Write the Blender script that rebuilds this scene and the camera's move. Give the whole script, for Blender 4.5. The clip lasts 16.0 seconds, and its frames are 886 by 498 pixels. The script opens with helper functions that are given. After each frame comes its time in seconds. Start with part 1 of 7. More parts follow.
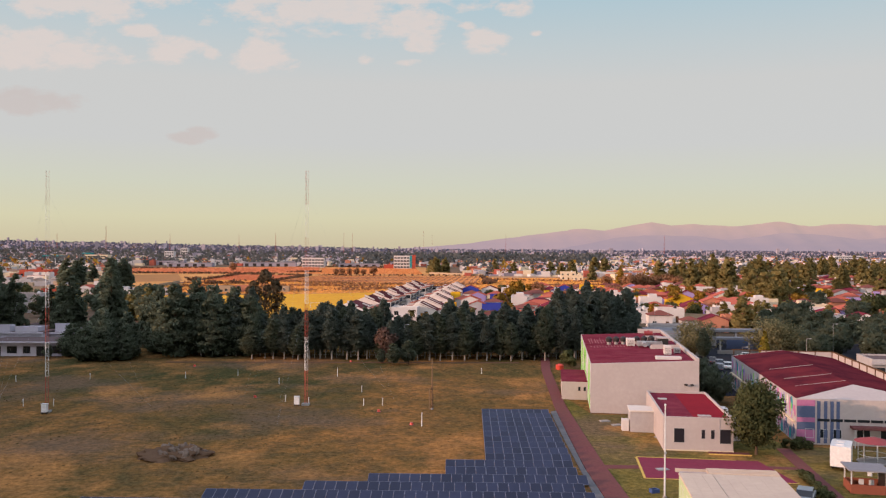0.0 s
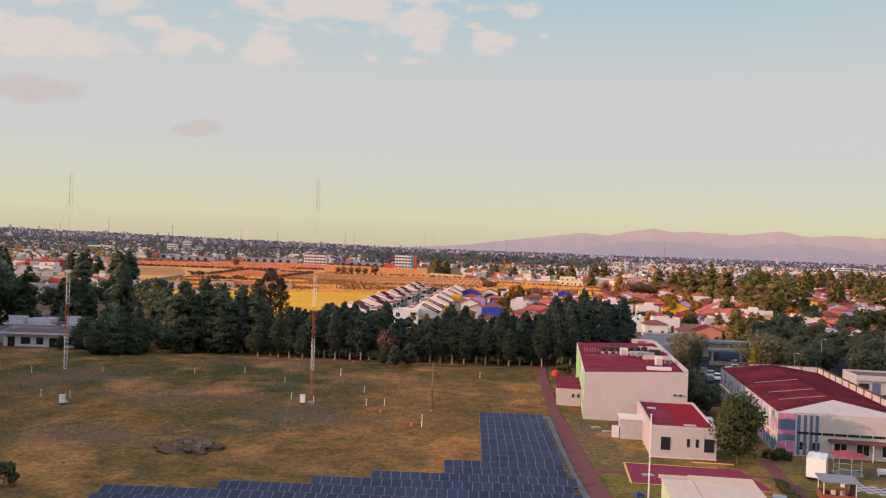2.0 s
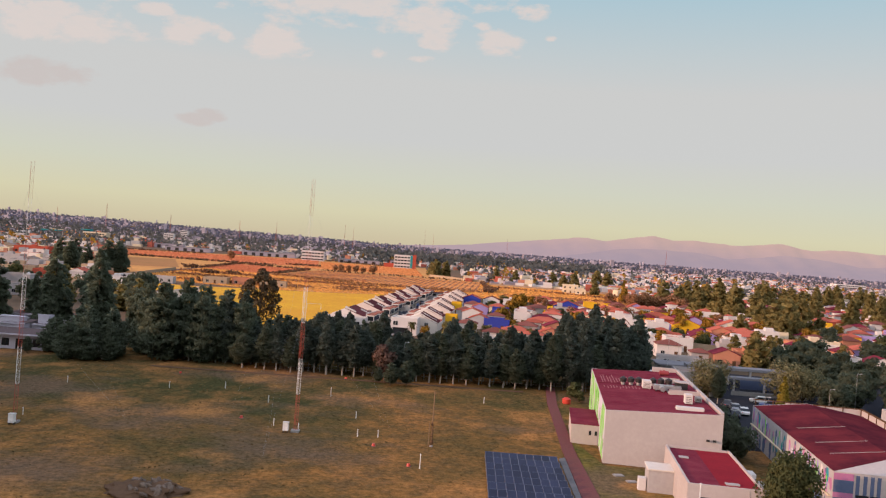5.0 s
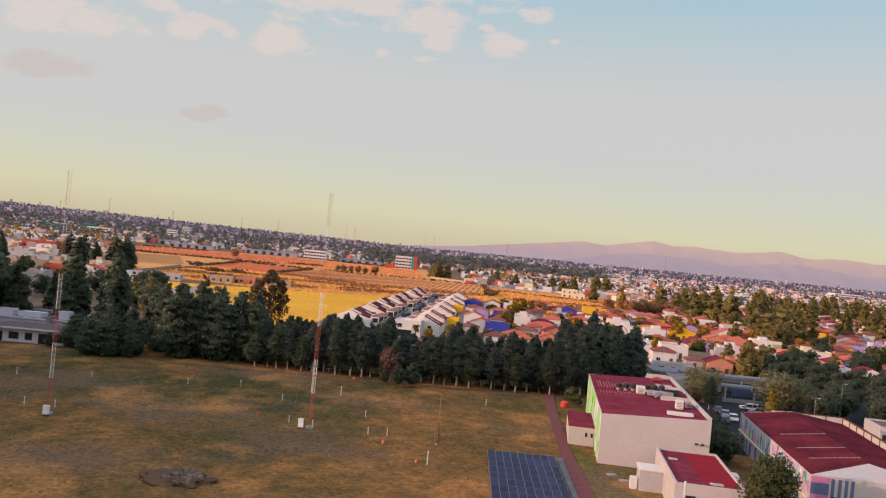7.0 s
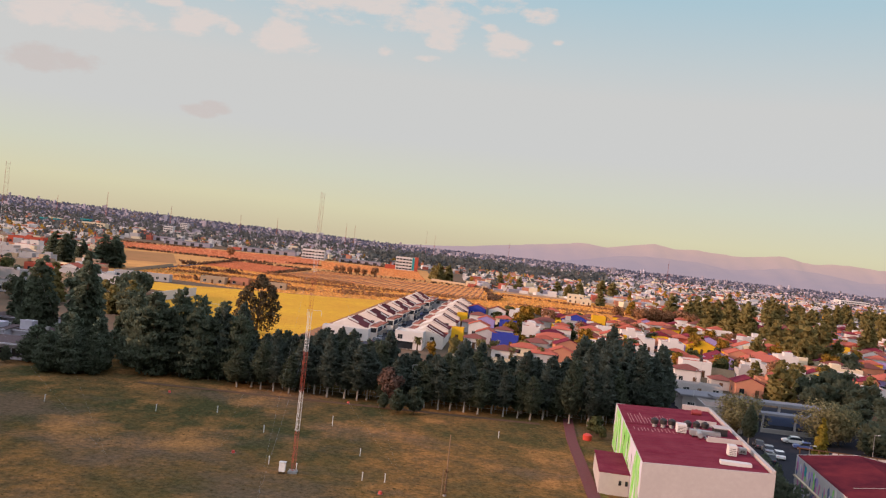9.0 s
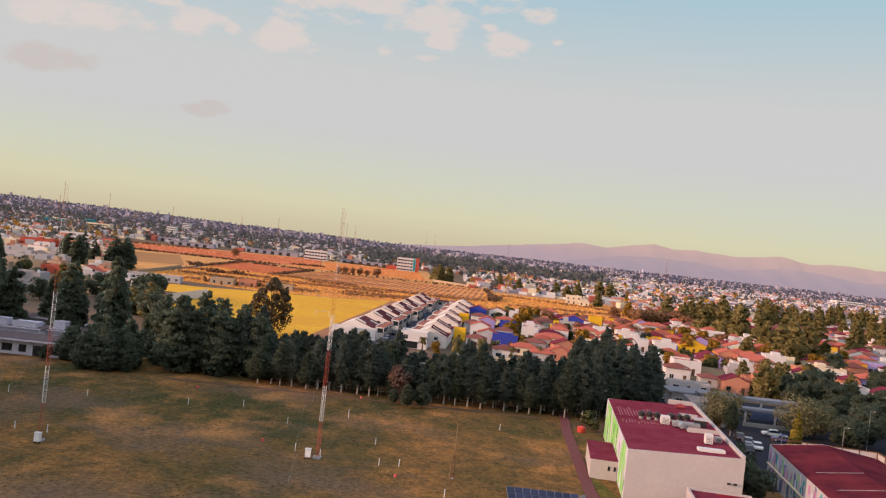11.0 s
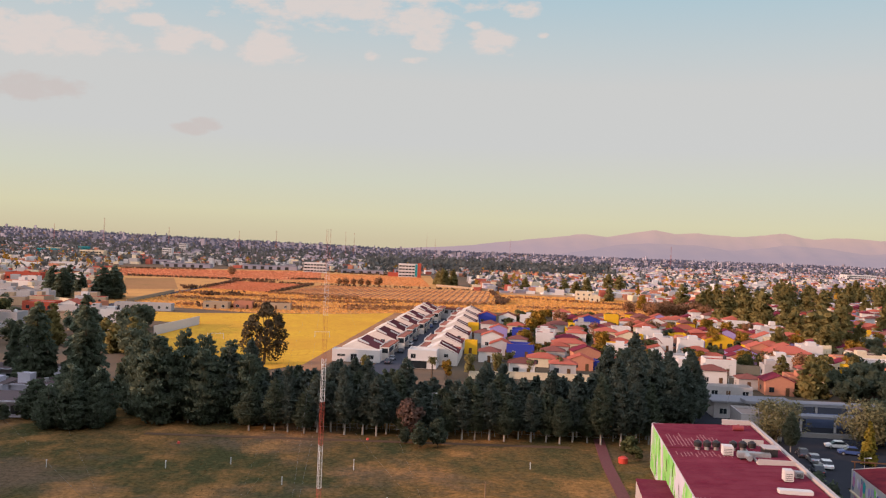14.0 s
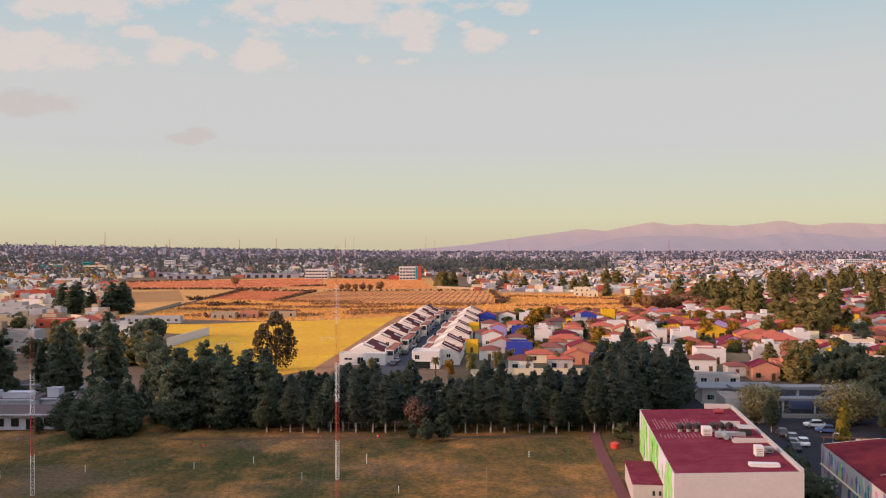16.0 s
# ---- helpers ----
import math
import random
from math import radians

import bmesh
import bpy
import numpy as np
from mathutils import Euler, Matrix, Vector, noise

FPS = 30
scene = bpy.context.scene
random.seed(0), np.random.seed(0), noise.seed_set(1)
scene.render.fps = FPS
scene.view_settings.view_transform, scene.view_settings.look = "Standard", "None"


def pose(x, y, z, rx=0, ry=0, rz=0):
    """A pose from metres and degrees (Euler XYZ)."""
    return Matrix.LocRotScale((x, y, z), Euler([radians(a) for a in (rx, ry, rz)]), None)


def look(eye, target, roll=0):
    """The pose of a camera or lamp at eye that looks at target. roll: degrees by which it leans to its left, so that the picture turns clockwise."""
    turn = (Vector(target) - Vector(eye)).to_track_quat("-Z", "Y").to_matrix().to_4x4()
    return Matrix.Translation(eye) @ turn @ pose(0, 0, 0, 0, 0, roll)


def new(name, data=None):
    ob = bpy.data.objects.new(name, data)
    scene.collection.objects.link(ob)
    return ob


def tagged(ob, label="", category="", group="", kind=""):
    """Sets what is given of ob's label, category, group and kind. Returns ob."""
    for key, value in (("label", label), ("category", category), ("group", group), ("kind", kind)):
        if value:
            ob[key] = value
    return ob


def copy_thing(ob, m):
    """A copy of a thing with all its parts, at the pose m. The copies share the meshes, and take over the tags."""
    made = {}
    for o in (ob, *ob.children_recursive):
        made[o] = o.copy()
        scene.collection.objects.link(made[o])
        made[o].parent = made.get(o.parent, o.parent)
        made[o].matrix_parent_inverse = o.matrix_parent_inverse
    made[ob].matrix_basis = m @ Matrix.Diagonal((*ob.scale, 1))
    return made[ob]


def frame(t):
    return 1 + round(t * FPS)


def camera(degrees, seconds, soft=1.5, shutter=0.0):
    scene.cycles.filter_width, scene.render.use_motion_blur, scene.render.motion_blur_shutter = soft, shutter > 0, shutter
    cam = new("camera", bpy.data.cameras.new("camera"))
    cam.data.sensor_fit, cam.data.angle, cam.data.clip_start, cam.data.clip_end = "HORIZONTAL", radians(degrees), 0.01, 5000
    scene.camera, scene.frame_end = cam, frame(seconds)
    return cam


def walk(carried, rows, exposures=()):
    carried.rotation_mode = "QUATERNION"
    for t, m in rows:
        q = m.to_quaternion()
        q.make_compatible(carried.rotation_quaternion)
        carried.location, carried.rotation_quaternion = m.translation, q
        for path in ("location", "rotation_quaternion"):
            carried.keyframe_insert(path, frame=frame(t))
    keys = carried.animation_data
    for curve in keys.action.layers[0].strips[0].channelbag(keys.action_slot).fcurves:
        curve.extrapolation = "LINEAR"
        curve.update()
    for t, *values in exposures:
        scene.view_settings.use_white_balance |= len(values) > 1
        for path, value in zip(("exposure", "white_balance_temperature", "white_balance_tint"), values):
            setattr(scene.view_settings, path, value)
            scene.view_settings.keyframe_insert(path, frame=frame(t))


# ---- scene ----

# The camera: a drone that climbs and drifts forward while it sways to and fro
cam = camera(55.0, 16.0, soft=1.25)
PATH = [
    (0.00, 0.05, 3.04, 25.82, 89.735, -0.313, -0.017),
    (0.25, -0.01, -0.08, 26.03, 89.743, -0.446, -0.014),
    (0.50, -0.06, -2.93, 26.23, 89.745, -0.597, -0.011),
    (0.75, -0.12, -4.98, 26.43, 89.727, -0.805, -0.007),
    (1.00, -0.18, -6.29, 26.63, 89.707, -1.037, -0.002),
    (1.25, -0.24, -6.74, 26.82, 89.701, -1.275, 0.009),
    (1.50, -0.31, -6.35, 27.01, 89.703, -1.520, 0.022),
    (1.75, -0.38, -5.10, 27.20, 89.709, -1.775, 0.039),
    (2.00, -0.46, -3.05, 27.39, 89.715, -2.020, 0.054),
    (2.25, -0.54, -0.13, 27.57, 89.713, -2.229, 0.057),
    (2.50, -0.63, 3.32, 27.75, 89.706, -2.424, 0.056),
    (2.75, -0.73, 7.26, 27.93, 89.696, -2.623, 0.053),
    (3.00, -0.83, 10.97, 28.11, 89.687, -2.816, 0.049),
    (3.25, -0.95, 13.73, 28.29, 89.684, -2.994, 0.041),
    (3.50, -1.07, 15.79, 28.47, 89.682, -3.172, 0.034),
    (3.75, -1.19, 16.99, 28.65, 89.675, -3.365, 0.029),
    (4.00, -1.33, 17.84, 28.83, 89.667, -3.561, 0.025),
    (4.25, -1.47, 18.18, 29.00, 89.659, -3.752, 0.021),
    (4.50, -1.62, 17.35, 29.18, 89.651, -3.936, 0.015),
    (4.75, -1.78, 15.61, 29.36, 89.645, -4.113, 0.009),
    (5.00, -1.95, 13.23, 29.54, 89.639, -4.283, 0.003),
    (5.25, -2.12, 10.48, 29.72, 89.635, -4.447, -0.003),
    (5.50, -2.30, 7.67, 29.90, 89.633, -4.604, -0.007),
    (5.75, -2.49, 5.12, 30.08, 89.634, -4.755, -0.011),
    (6.00, -2.68, 3.19, 30.26, 89.638, -4.900, -0.012),
    (6.25, -2.87, 2.24, 30.44, 89.645, -5.040, -0.012),
    (6.50, -3.08, 2.63, 30.62, 89.657, -5.173, -0.009),
    (6.75, -3.28, 3.60, 30.80, 89.672, -5.306, -0.004),
    (7.00, -3.49, 4.99, 30.99, 89.685, -5.435, 0.001),
    (7.25, -3.70, 7.46, 31.17, 89.691, -5.553, 0.009),
    (7.50, -3.91, 10.61, 31.35, 89.692, -5.669, 0.015),
    (7.75, -4.13, 14.52, 31.54, 89.683, -5.795, 0.015),
    (8.00, -4.34, 18.38, 31.73, 89.672, -5.916, 0.014),
    (8.25, -4.55, 21.49, 31.91, 89.668, -6.015, 0.019),
    (8.50, -4.77, 23.96, 32.10, 89.665, -6.102, 0.024),
    (8.75, -4.98, 25.44, 32.29, 89.657, -6.183, 0.020),
    (9.00, -5.19, 26.55, 32.48, 89.648, -6.261, 0.014),
    (9.25, -5.39, 27.15, 32.66, 89.641, -6.343, 0.009),
    (9.50, -5.59, 26.54, 32.85, 89.635, -6.425, 0.002),
    (9.75, -5.79, 25.00, 33.04, 89.630, -6.496, -0.004),
    (10.00, -5.98, 22.77, 33.23, 89.626, -6.546, -0.011),
    (10.25, -6.17, 20.13, 33.42, 89.624, -6.565, -0.016),
    (10.50, -6.34, 17.36, 33.61, 89.624, -6.542, -0.021),
    (10.75, -6.51, 14.76, 33.80, 89.624, -6.468, -0.024),
    (11.00, -6.67, 12.69, 33.99, 89.626, -6.332, -0.025),
    (11.25, -6.82, 11.49, 34.18, 89.629, -6.124, -0.023),
    (11.50, -6.97, 11.52, 34.37, 89.633, -5.834, -0.019),
    (11.75, -7.10, 12.08, 34.56, 89.638, -5.507, -0.012),
    (12.00, -7.22, 13.05, 34.75, 89.643, -5.164, -0.006),
    (12.25, -7.33, 15.06, 34.94, 89.647, -4.771, -0.000),
    (12.50, -7.42, 17.81, 35.13, 89.650, -4.368, 0.005),
    (12.75, -7.51, 21.43, 35.32, 89.654, -3.991, 0.012),
    (13.00, -7.58, 25.23, 35.50, 89.659, -3.626, 0.015),
    (13.25, -7.64, 28.71, 35.69, 89.665, -3.271, 0.010),
    (13.50, -7.68, 31.66, 35.88, 89.669, -2.926, 0.001),
    (13.75, -7.72, 33.69, 36.07, 89.666, -2.596, -0.009),
    (14.00, -7.73, 35.02, 36.26, 89.664, -2.263, -0.017),
    (14.25, -7.74, 35.71, 36.45, 89.672, -1.902, -0.017),
    (14.50, -7.73, 35.75, 36.63, 89.680, -1.543, -0.017),
    (14.75, -7.71, 35.18, 36.82, 89.677, -1.201, -0.026),
    (15.00, -7.67, 33.90, 37.01, 89.673, -0.896, -0.034),
    (15.25, -7.62, 31.65, 37.20, 89.677, -0.675, -0.033),
    (15.50, -7.56, 28.90, 37.39, 89.682, -0.470, -0.033),
    (15.75, -7.49, 26.12, 37.58, 89.681, -0.213, -0.047),
    (16.00, -7.40, 23.21, 37.77, 89.680, 0.057, -0.065),
]
walk(cam, [(t, pose(x, y, z, rx, ry, rz)) for t, x, y, z, rx, ry, rz in PATH])


# ---- light ----
SUN_FROM = Vector((-0.95, -0.32, 0.235)).normalized()
sun = new("sun", bpy.data.lights.new("sun", "SUN"))
sun.data.energy, sun.data.angle, sun.data.color = 4.6, radians(0.6), (1.0, 0.58, 0.40)
sun.matrix_world = look(SUN_FROM * 200, (0, 0, 0))

world = bpy.data.worlds.new("evening_sky")
world.use_nodes = True
scene.world = world
wn, wl = world.node_tree.nodes, world.node_tree.links
wn.clear()


def wnode(kind, **kw):
    n = wn.new(kind)
    for k, v in kw.items():
        n.inputs[k].default_value = v
    return n


def wmath(op, a, b=None, clamp=False):
    n = wn.new("ShaderNodeMath")
    n.operation, n.use_clamp = op, clamp
    for i, v in enumerate((a, b)):
        if v is None:
            continue
        if isinstance(v, (int, float)):
            n.inputs[i].default_value = v
        else:
            wl.new(v, n.inputs[i])
    return n.outputs[0]


def wmix(f, a, b):
    n = wn.new("ShaderNodeMix")
    n.data_type = "RGBA"
    for i, v in ((0, f), (6, a), (7, b)):
        if isinstance(v, (int, float)):
            n.inputs[i].default_value = v
        elif isinstance(v, tuple):
            n.inputs[i].default_value = (*v, 1)
        else:
            wl.new(v, n.inputs[i])
    return n.outputs[2]


coord = wn.new("ShaderNodeTexCoord")
sep = wn.new("ShaderNodeSeparateXYZ")
wl.new(coord.outputs["Generated"], sep.inputs[0])
sky = wn.new("ShaderNodeTexSky")
sky.sky_type, sky.sun_disc = "NISHITA", False
sky.sun_elevation = math.asin(SUN_FROM.z)
sky.sun_rotation = math.atan2(SUN_FROM.x, SUN_FROM.y)
sky.altitude, sky.dust_density = 2200, 2.0
# thin evening veil by height over the horizon
ramp = wn.new("ShaderNodeValToRGB")
els = ramp.color_ramp.elements
stops = [(0.0, (0.62, 0.54, 0.37)), (0.03, (0.685, 0.645, 0.44)), (0.07, (0.645, 0.65, 0.535)), (0.115, (0.62, 0.62, 0.61)),
         (0.185, (0.62, 0.62, 0.61)), (0.225, (0.55, 0.61, 0.63)), (0.29, (0.42, 0.58, 0.66)), (1.0, (0.78, 0.85, 1.17))]
while len(els) < len(stops):
    els.new(0.5)
for e, (p, c) in zip(els, stops):
    e.position, e.color = p, (*c, 1)
wl.new(sep.outputs[2], ramp.inputs[0])
# cloud puffs: soft patches on the sky ahead, torn by noise
plane_u = wmath("DIVIDE", sep.outputs[0], wmath("MAXIMUM", sep.outputs[1], 0.05))
plane_v = wmath("DIVIDE", sep.outputs[2], wmath("MAXIMUM", sep.outputs[1], 0.05))
flat = wn.new("ShaderNodeCombineXYZ")
wl.new(plane_u, flat.inputs[0])
wl.new(plane_v, flat.inputs[1])
long = wn.new("ShaderNodeVectorMath")
long.operation = "MULTIPLY"
long.inputs[1].default_value = (1.0, 2.1, 1.0)
wl.new(flat.outputs[0], long.inputs[0])
tear = wnode("ShaderNodeTexNoise", Scale=21.0, Detail=10.0, Roughness=0.62)
wl.new(long.outputs[0], tear.inputs["Vector"])
tear_v = wmath("SUBTRACT", tear.outputs["Fac"], 0.5)
fine = wnode("ShaderNodeTexNoise", Scale=60.0, Detail=6.0)
wl.new(long.outputs[0], fine.inputs["Vector"])
grain = wmath("ADD", wmath("MULTIPLY", fine.outputs["Fac"], 0.8), 0.6)


def puff(u, v, a, b, ragged=5.2):
    a, b = a * 1.12, b * 1.12
    du = wmath("DIVIDE", wmath("SUBTRACT", plane_u, u), a)
    dv = wmath("DIVIDE", wmath("SUBTRACT", plane_v, v), b)
    r = wmath("ADD", wmath("MULTIPLY", du, du), wmath("MULTIPLY", dv, dv))
    r = wmath("ADD", r, wmath("MULTIPLY", tear_v, ragged))
    return wmath("MULTIPLY", wmath("MULTIPLY", wmath("SUBTRACT", 1.15, r, True), 1.15, True), grain, True)


cloud = None
for u, v, a, b in ((-0.139, 0.280, 0.122, 0.030), (-0.10, 0.300, 0.13, 0.030), (-0.045, 0.262, 0.04, 0.022), (-0.025, 0.243, 0.022, 0.015), (0.049, 0.240, 0.023, 0.016), (0.030, 0.258, 0.011, 0.004), (0.085, 0.278, 0.019, 0.009), (-0.028, 0.230, 0.014, 0.004), (0.108, 0.250, 0.007, 0.004),
                   (-0.470, 0.225, 0.090, 0.020), (-0.50, 0.240, 0.055, 0.016), (-0.462, 0.280, 0.045, 0.015), (-0.392, 0.278, 0.034, 0.019), (-0.330, 0.285, 0.028, 0.009), (-0.358, 0.250, 0.023, 0.008), (-0.315, 0.229, 0.033, 0.016), (-0.272, 0.222, 0.011, 0.007), (-0.216, 0.220, 0.034, 0.018), (-0.09, 0.218, 0.010, 0.006), (-0.04, 0.214, 0.016, 0.004)):
    p = puff(u, v, a, b)
    cloud = p if cloud is None else wmath("MAXIMUM", cloud, p)
grey = None
for u, v, a, b in ((-0.485, 0.166, 0.062, 0.014), (-0.30, 0.124, 0.020, 0.007), (-0.282, 0.131, 0.018, 0.008)):
    p = puff(u, v, a, b, 4.0)
    grey = p if grey is None else wmath("MAXIMUM", grey, p)
veil = wmix(wmath("MULTIPLY", cloud, 0.85), ramp.outputs[0], (0.75, 0.655, 0.615))
veil = wmix(wmath("MULTIPLY", grey, 0.5), veil, (0.60, 0.49, 0.46))
dim = wn.new("ShaderNodeVectorMath")
dim.operation = "SCALE"
wl.new(sky.outputs[0], dim.inputs[0])
dim.inputs["Scale"].default_value = 0.10
both = wmix(0.96, dim.outputs[0], veil)
# the sky brightens smoothly towards the low sun, behind the camera
toward = wn.new("ShaderNodeVectorMath")
toward.operation = "DOT_PRODUCT"
wl.new(coord.outputs["Generated"], toward.inputs[0])
toward.inputs[1].default_value = SUN_FROM
glow = wmath("MULTIPLY", wmath("MAXIMUM", wmath("SUBTRACT", toward.outputs["Value"], 0.28), 0.0), 1.6)
south = wmath("MAXIMUM", wmath("MULTIPLY", sep.outputs[1], -0.75), 0.0)
glow = wmath("ADD", glow, south)
warm = wn.new("ShaderNodeVectorMath")
warm.operation = "SCALE"
warm.inputs[0].default_value = (0.72, 0.60, 0.56)
wl.new(glow, warm.inputs["Scale"])
total = wn.new("ShaderNodeVectorMath")
total.operation = "ADD"
wl.new(both, total.inputs[0])
wl.new(warm.outputs[0], total.inputs[1])
back = wn.new("ShaderNodeBackground")
back.inputs["Strength"].default_value = 1.0
wl.new(total.outputs[0], back.inputs[0])
wout = wn.new("ShaderNodeOutputWorld")
wl.new(back.outputs[0], wout.inputs[0])
scene.view_settings.exposure = 0.0

# ---- materials ----
def mat(name, c1, c2=None, rough=0.85, metal=0.0, big=0.15, small=3.0, bump=0.15, bumpd=0.05, spread=0.5, rand=0.0, island=0.0, c3=None, bigspread=0.45, thin=0.0, bigmix=0.6):
    """A procedural surface: c1 and c2 mixed at a small scale, c3 (or a darker c1) at a large one; rand varies it from object to object."""
    m = bpy.data.materials.new(name)
    m.use_nodes = True
    n, l = m.node_tree.nodes, m.node_tree.links
    bsdf = n["Principled BSDF"]
    bsdf.inputs["Roughness"].default_value, bsdf.inputs["Metallic"].default_value = rough, metal
    if rough > 0.75:
        bsdf.inputs["Specular IOR Level"].default_value = 0.0
    c2 = c2 or tuple(v * 0.72 for v in c1)
    c3 = c3 or tuple(v * 0.78 for v in c1)
    geo = n.new("ShaderNodeNewGeometry")
    noises = []
    for sc, det in ((small, 5.0), (big, 4.0)):
        t = n.new("ShaderNodeTexNoise")
        t.inputs["Scale"].default_value, t.inputs["Detail"].default_value = sc, det
        t.inputs["Roughness"].default_value = 0.65
        l.new(geo.outputs["Position"], t.inputs["Vector"])
        noises.append(t)

    def ramped(t, width):
        r = n.new("ShaderNodeMapRange")
        r.inputs["From Min"].default_value, r.inputs["From Max"].default_value = 0.5 - 0.28 * width - 0.06, 0.5 + 0.28 * width + 0.06
        l.new(t.outputs["Fac"], r.inputs["Value"])
        return r.outputs[0]

    def mixed(f, a, b):
        x = n.new("ShaderNodeMix")
        x.data_type = "RGBA"
        l.new(f, x.inputs[0])
        for i, v in ((6, a), (7, b)):
            if isinstance(v, tuple):
                x.inputs[i].default_value = (*v, 1)
            else:
                l.new(v, x.inputs[i])
        return x.outputs[2]

    col = mixed(ramped(noises[0], spread), c1, c2)
    sc = n.new("ShaderNodeMath")
    sc.operation = "MULTIPLY"
    sc.inputs[1].default_value = bigmix
    l.new(ramped(noises[1], bigspread), sc.inputs[0])
    col = mixed(sc.outputs[0], col, c3)
    if rand or island:
        info = n.new("ShaderNodeObjectInfo") if rand else geo
        hsv = n.new("ShaderNodeHueSaturation")
        mr = n.new("ShaderNodeMapRange")
        mr.inputs["To Min"].default_value, mr.inputs["To Max"].default_value = 1 - (rand or island), 1 + (rand or island)
        l.new(info.outputs["Random"] if rand else geo.outputs["Random Per Island"], mr.inputs["Value"])
        l.new(mr.outputs[0], hsv.inputs["Value"])
        l.new(col, hsv.inputs["Color"])
        col = hsv.outputs[0]
    l.new(col, bsdf.inputs["Base Color"])
    if thin:
        # leaves and blades let light through
        tr, mx = n.new("ShaderNodeBsdfTranslucent"), n.new("ShaderNodeMixShader")
        l.new(col, tr.inputs["Color"])
        mx.inputs[0].default_value = thin
        l.new(bsdf.outputs[0], mx.inputs[1])
        l.new(tr.outputs[0], mx.inputs[2])
        l.new(mx.outputs[0], n["Material Output"].inputs["Surface"])
    if bump:
        b = n.new("ShaderNodeBump")
        b.inputs["Strength"].default_value, b.inputs["Distance"].default_value = bump, bumpd
        l.new(noises[0].outputs["Fac"], b.inputs["Height"])
        l.new(b.outputs[0], bsdf.inputs["Normal"])
    return m


M = {}
M["earth"] = mat("dry_earth", (0.21, 0.13, 0.085), (0.15, 0.105, 0.075), big=0.01, small=0.15, c3=(0.10, 0.092, 0.07))


def turf_mat(name, ochre=(0.255, 0.128, 0.044), tan=(0.135, 0.081, 0.037), olive=(0.060, 0.058, 0.025), patch_scale=0.05):
    """Dry grass: ochre and olive patches, bare orange spots, fine blades; greener and shade-darkened towards the west.
    """
    m = bpy.data.materials.new(name)
    m.use_nodes = True
    n, l = m.node_tree.nodes, m.node_tree.links
    bsdf = n["Principled BSDF"]
    bsdf.inputs["Roughness"].default_value, bsdf.inputs["Specular IOR Level"].default_value = 0.95, 0.0
    geo, sep = n.new("ShaderNodeNewGeometry"), n.new("ShaderNodeSeparateXYZ")
    l.new(geo.outputs["Position"], sep.inputs[0])

    def tex(scale, detail, rough, lo, hi, stretch=None):
        t, r = n.new("ShaderNodeTexNoise"), n.new("ShaderNodeMapRange")
        t.inputs["Scale"].default_value, t.inputs["Detail"].default_value, t.inputs["Roughness"].default_value = scale, detail, rough
        r.inputs["From Min"].default_value, r.inputs["From Max"].default_value = lo, hi
        src = geo.outputs["Position"]
        if stretch:
            mp = n.new("ShaderNodeMapping")
            mp.inputs["Scale"].default_value, mp.inputs["Location"].default_value = stretch, (37, 11, 5)
            l.new(src, mp.inputs[0])
            src = mp.outputs[0]
        l.new(src, t.inputs["Vector"])
        l.new(t.outputs["Fac"], r.inputs["Value"])
        return r.outputs[0]

    def mixed(f, a, b, mode="MIX"):
        x = n.new("ShaderNodeMix")
        x.data_type, x.blend_type = "RGBA", mode
        if isinstance(f, float):
            x.inputs[0].default_value = f
        else:
            l.new(f, x.inputs[0])
        for i, v in ((6, a), (7, b)):
            if isinstance(v, tuple):
                x.inputs[i].default_value = (*v, 1)
            else:
                l.new(v, x.inputs[i])
        return x.outputs[2]

    def maths(op, a, b):
        x = n.new("ShaderNodeMath")
        x.operation, x.use_clamp = op, True
        for i, v in ((0, a), (1, b)):
            if isinstance(v, float):
                x.inputs[i].default_value = v
            else:
                l.new(v, x.inputs[i])
        return x.outputs[0]

    # greener grass westwards, with the western shade painted into the same olive gradient
    west = n.new("ShaderNodeMapRange")
    west.inputs["From Min"].default_value, west.inputs["From Max"].default_value = 5.0, -60.0
    west.inputs["To Min"].default_value, west.inputs["To Max"].default_value = 0.12, 0.66
    l.new(sep.outputs[0], west.inputs["Value"])
    north = n.new("ShaderNodeMapRange")
    north.inputs["From Min"].default_value, north.inputs["From Max"].default_value = 128.0, 172.0
    north.inputs["To Min"].default_value, north.inputs["To Max"].default_value = 0.0, 0.42
    l.new(sep.outputs[1], north.inputs["Value"])
    col = mixed(tex(0.30, 8, 0.72, 0.42, 0.58), ochre, tan)
    patch = tex(patch_scale, 10, 0.68, 0.38, 0.60, (1.25, 0.7, 1))
    green = maths("MULTIPLY", patch, maths("ADD", maths("ADD", west.outputs[0], 0.34), north.outputs[0]))
    col = mixed(green, col, olive)
    col = mixed(maths("MULTIPLY", tex(0.04, 6, 0.6, 0.50, 0.64, (0.8, 1, 3)), 0.75), col, (0.135, 0.092, 0.062))
    col = mixed(maths("MULTIPLY", tex(0.075, 7, 0.62, 0.53, 0.68, (1.0, 0.8, 2)), 0.62), col, (0.42, 0.195, 0.068))
    fine = mixed(tex(1.3, 8, 0.8, 0.40, 0.60), (0.60, 0.63, 0.60), (1.34, 1.31, 1.33))
    col = mixed(0.9, col, fine, "MULTIPLY")
    l.new(col, bsdf.inputs["Base Color"])
    b = n.new("ShaderNodeBump")
    b.inputs["Strength"].default_value, b.inputs["Distance"].default_value = 0.8, 0.10
    l.new(tex(0.8, 6, 0.7, 0.0, 1.0), b.inputs["Height"])
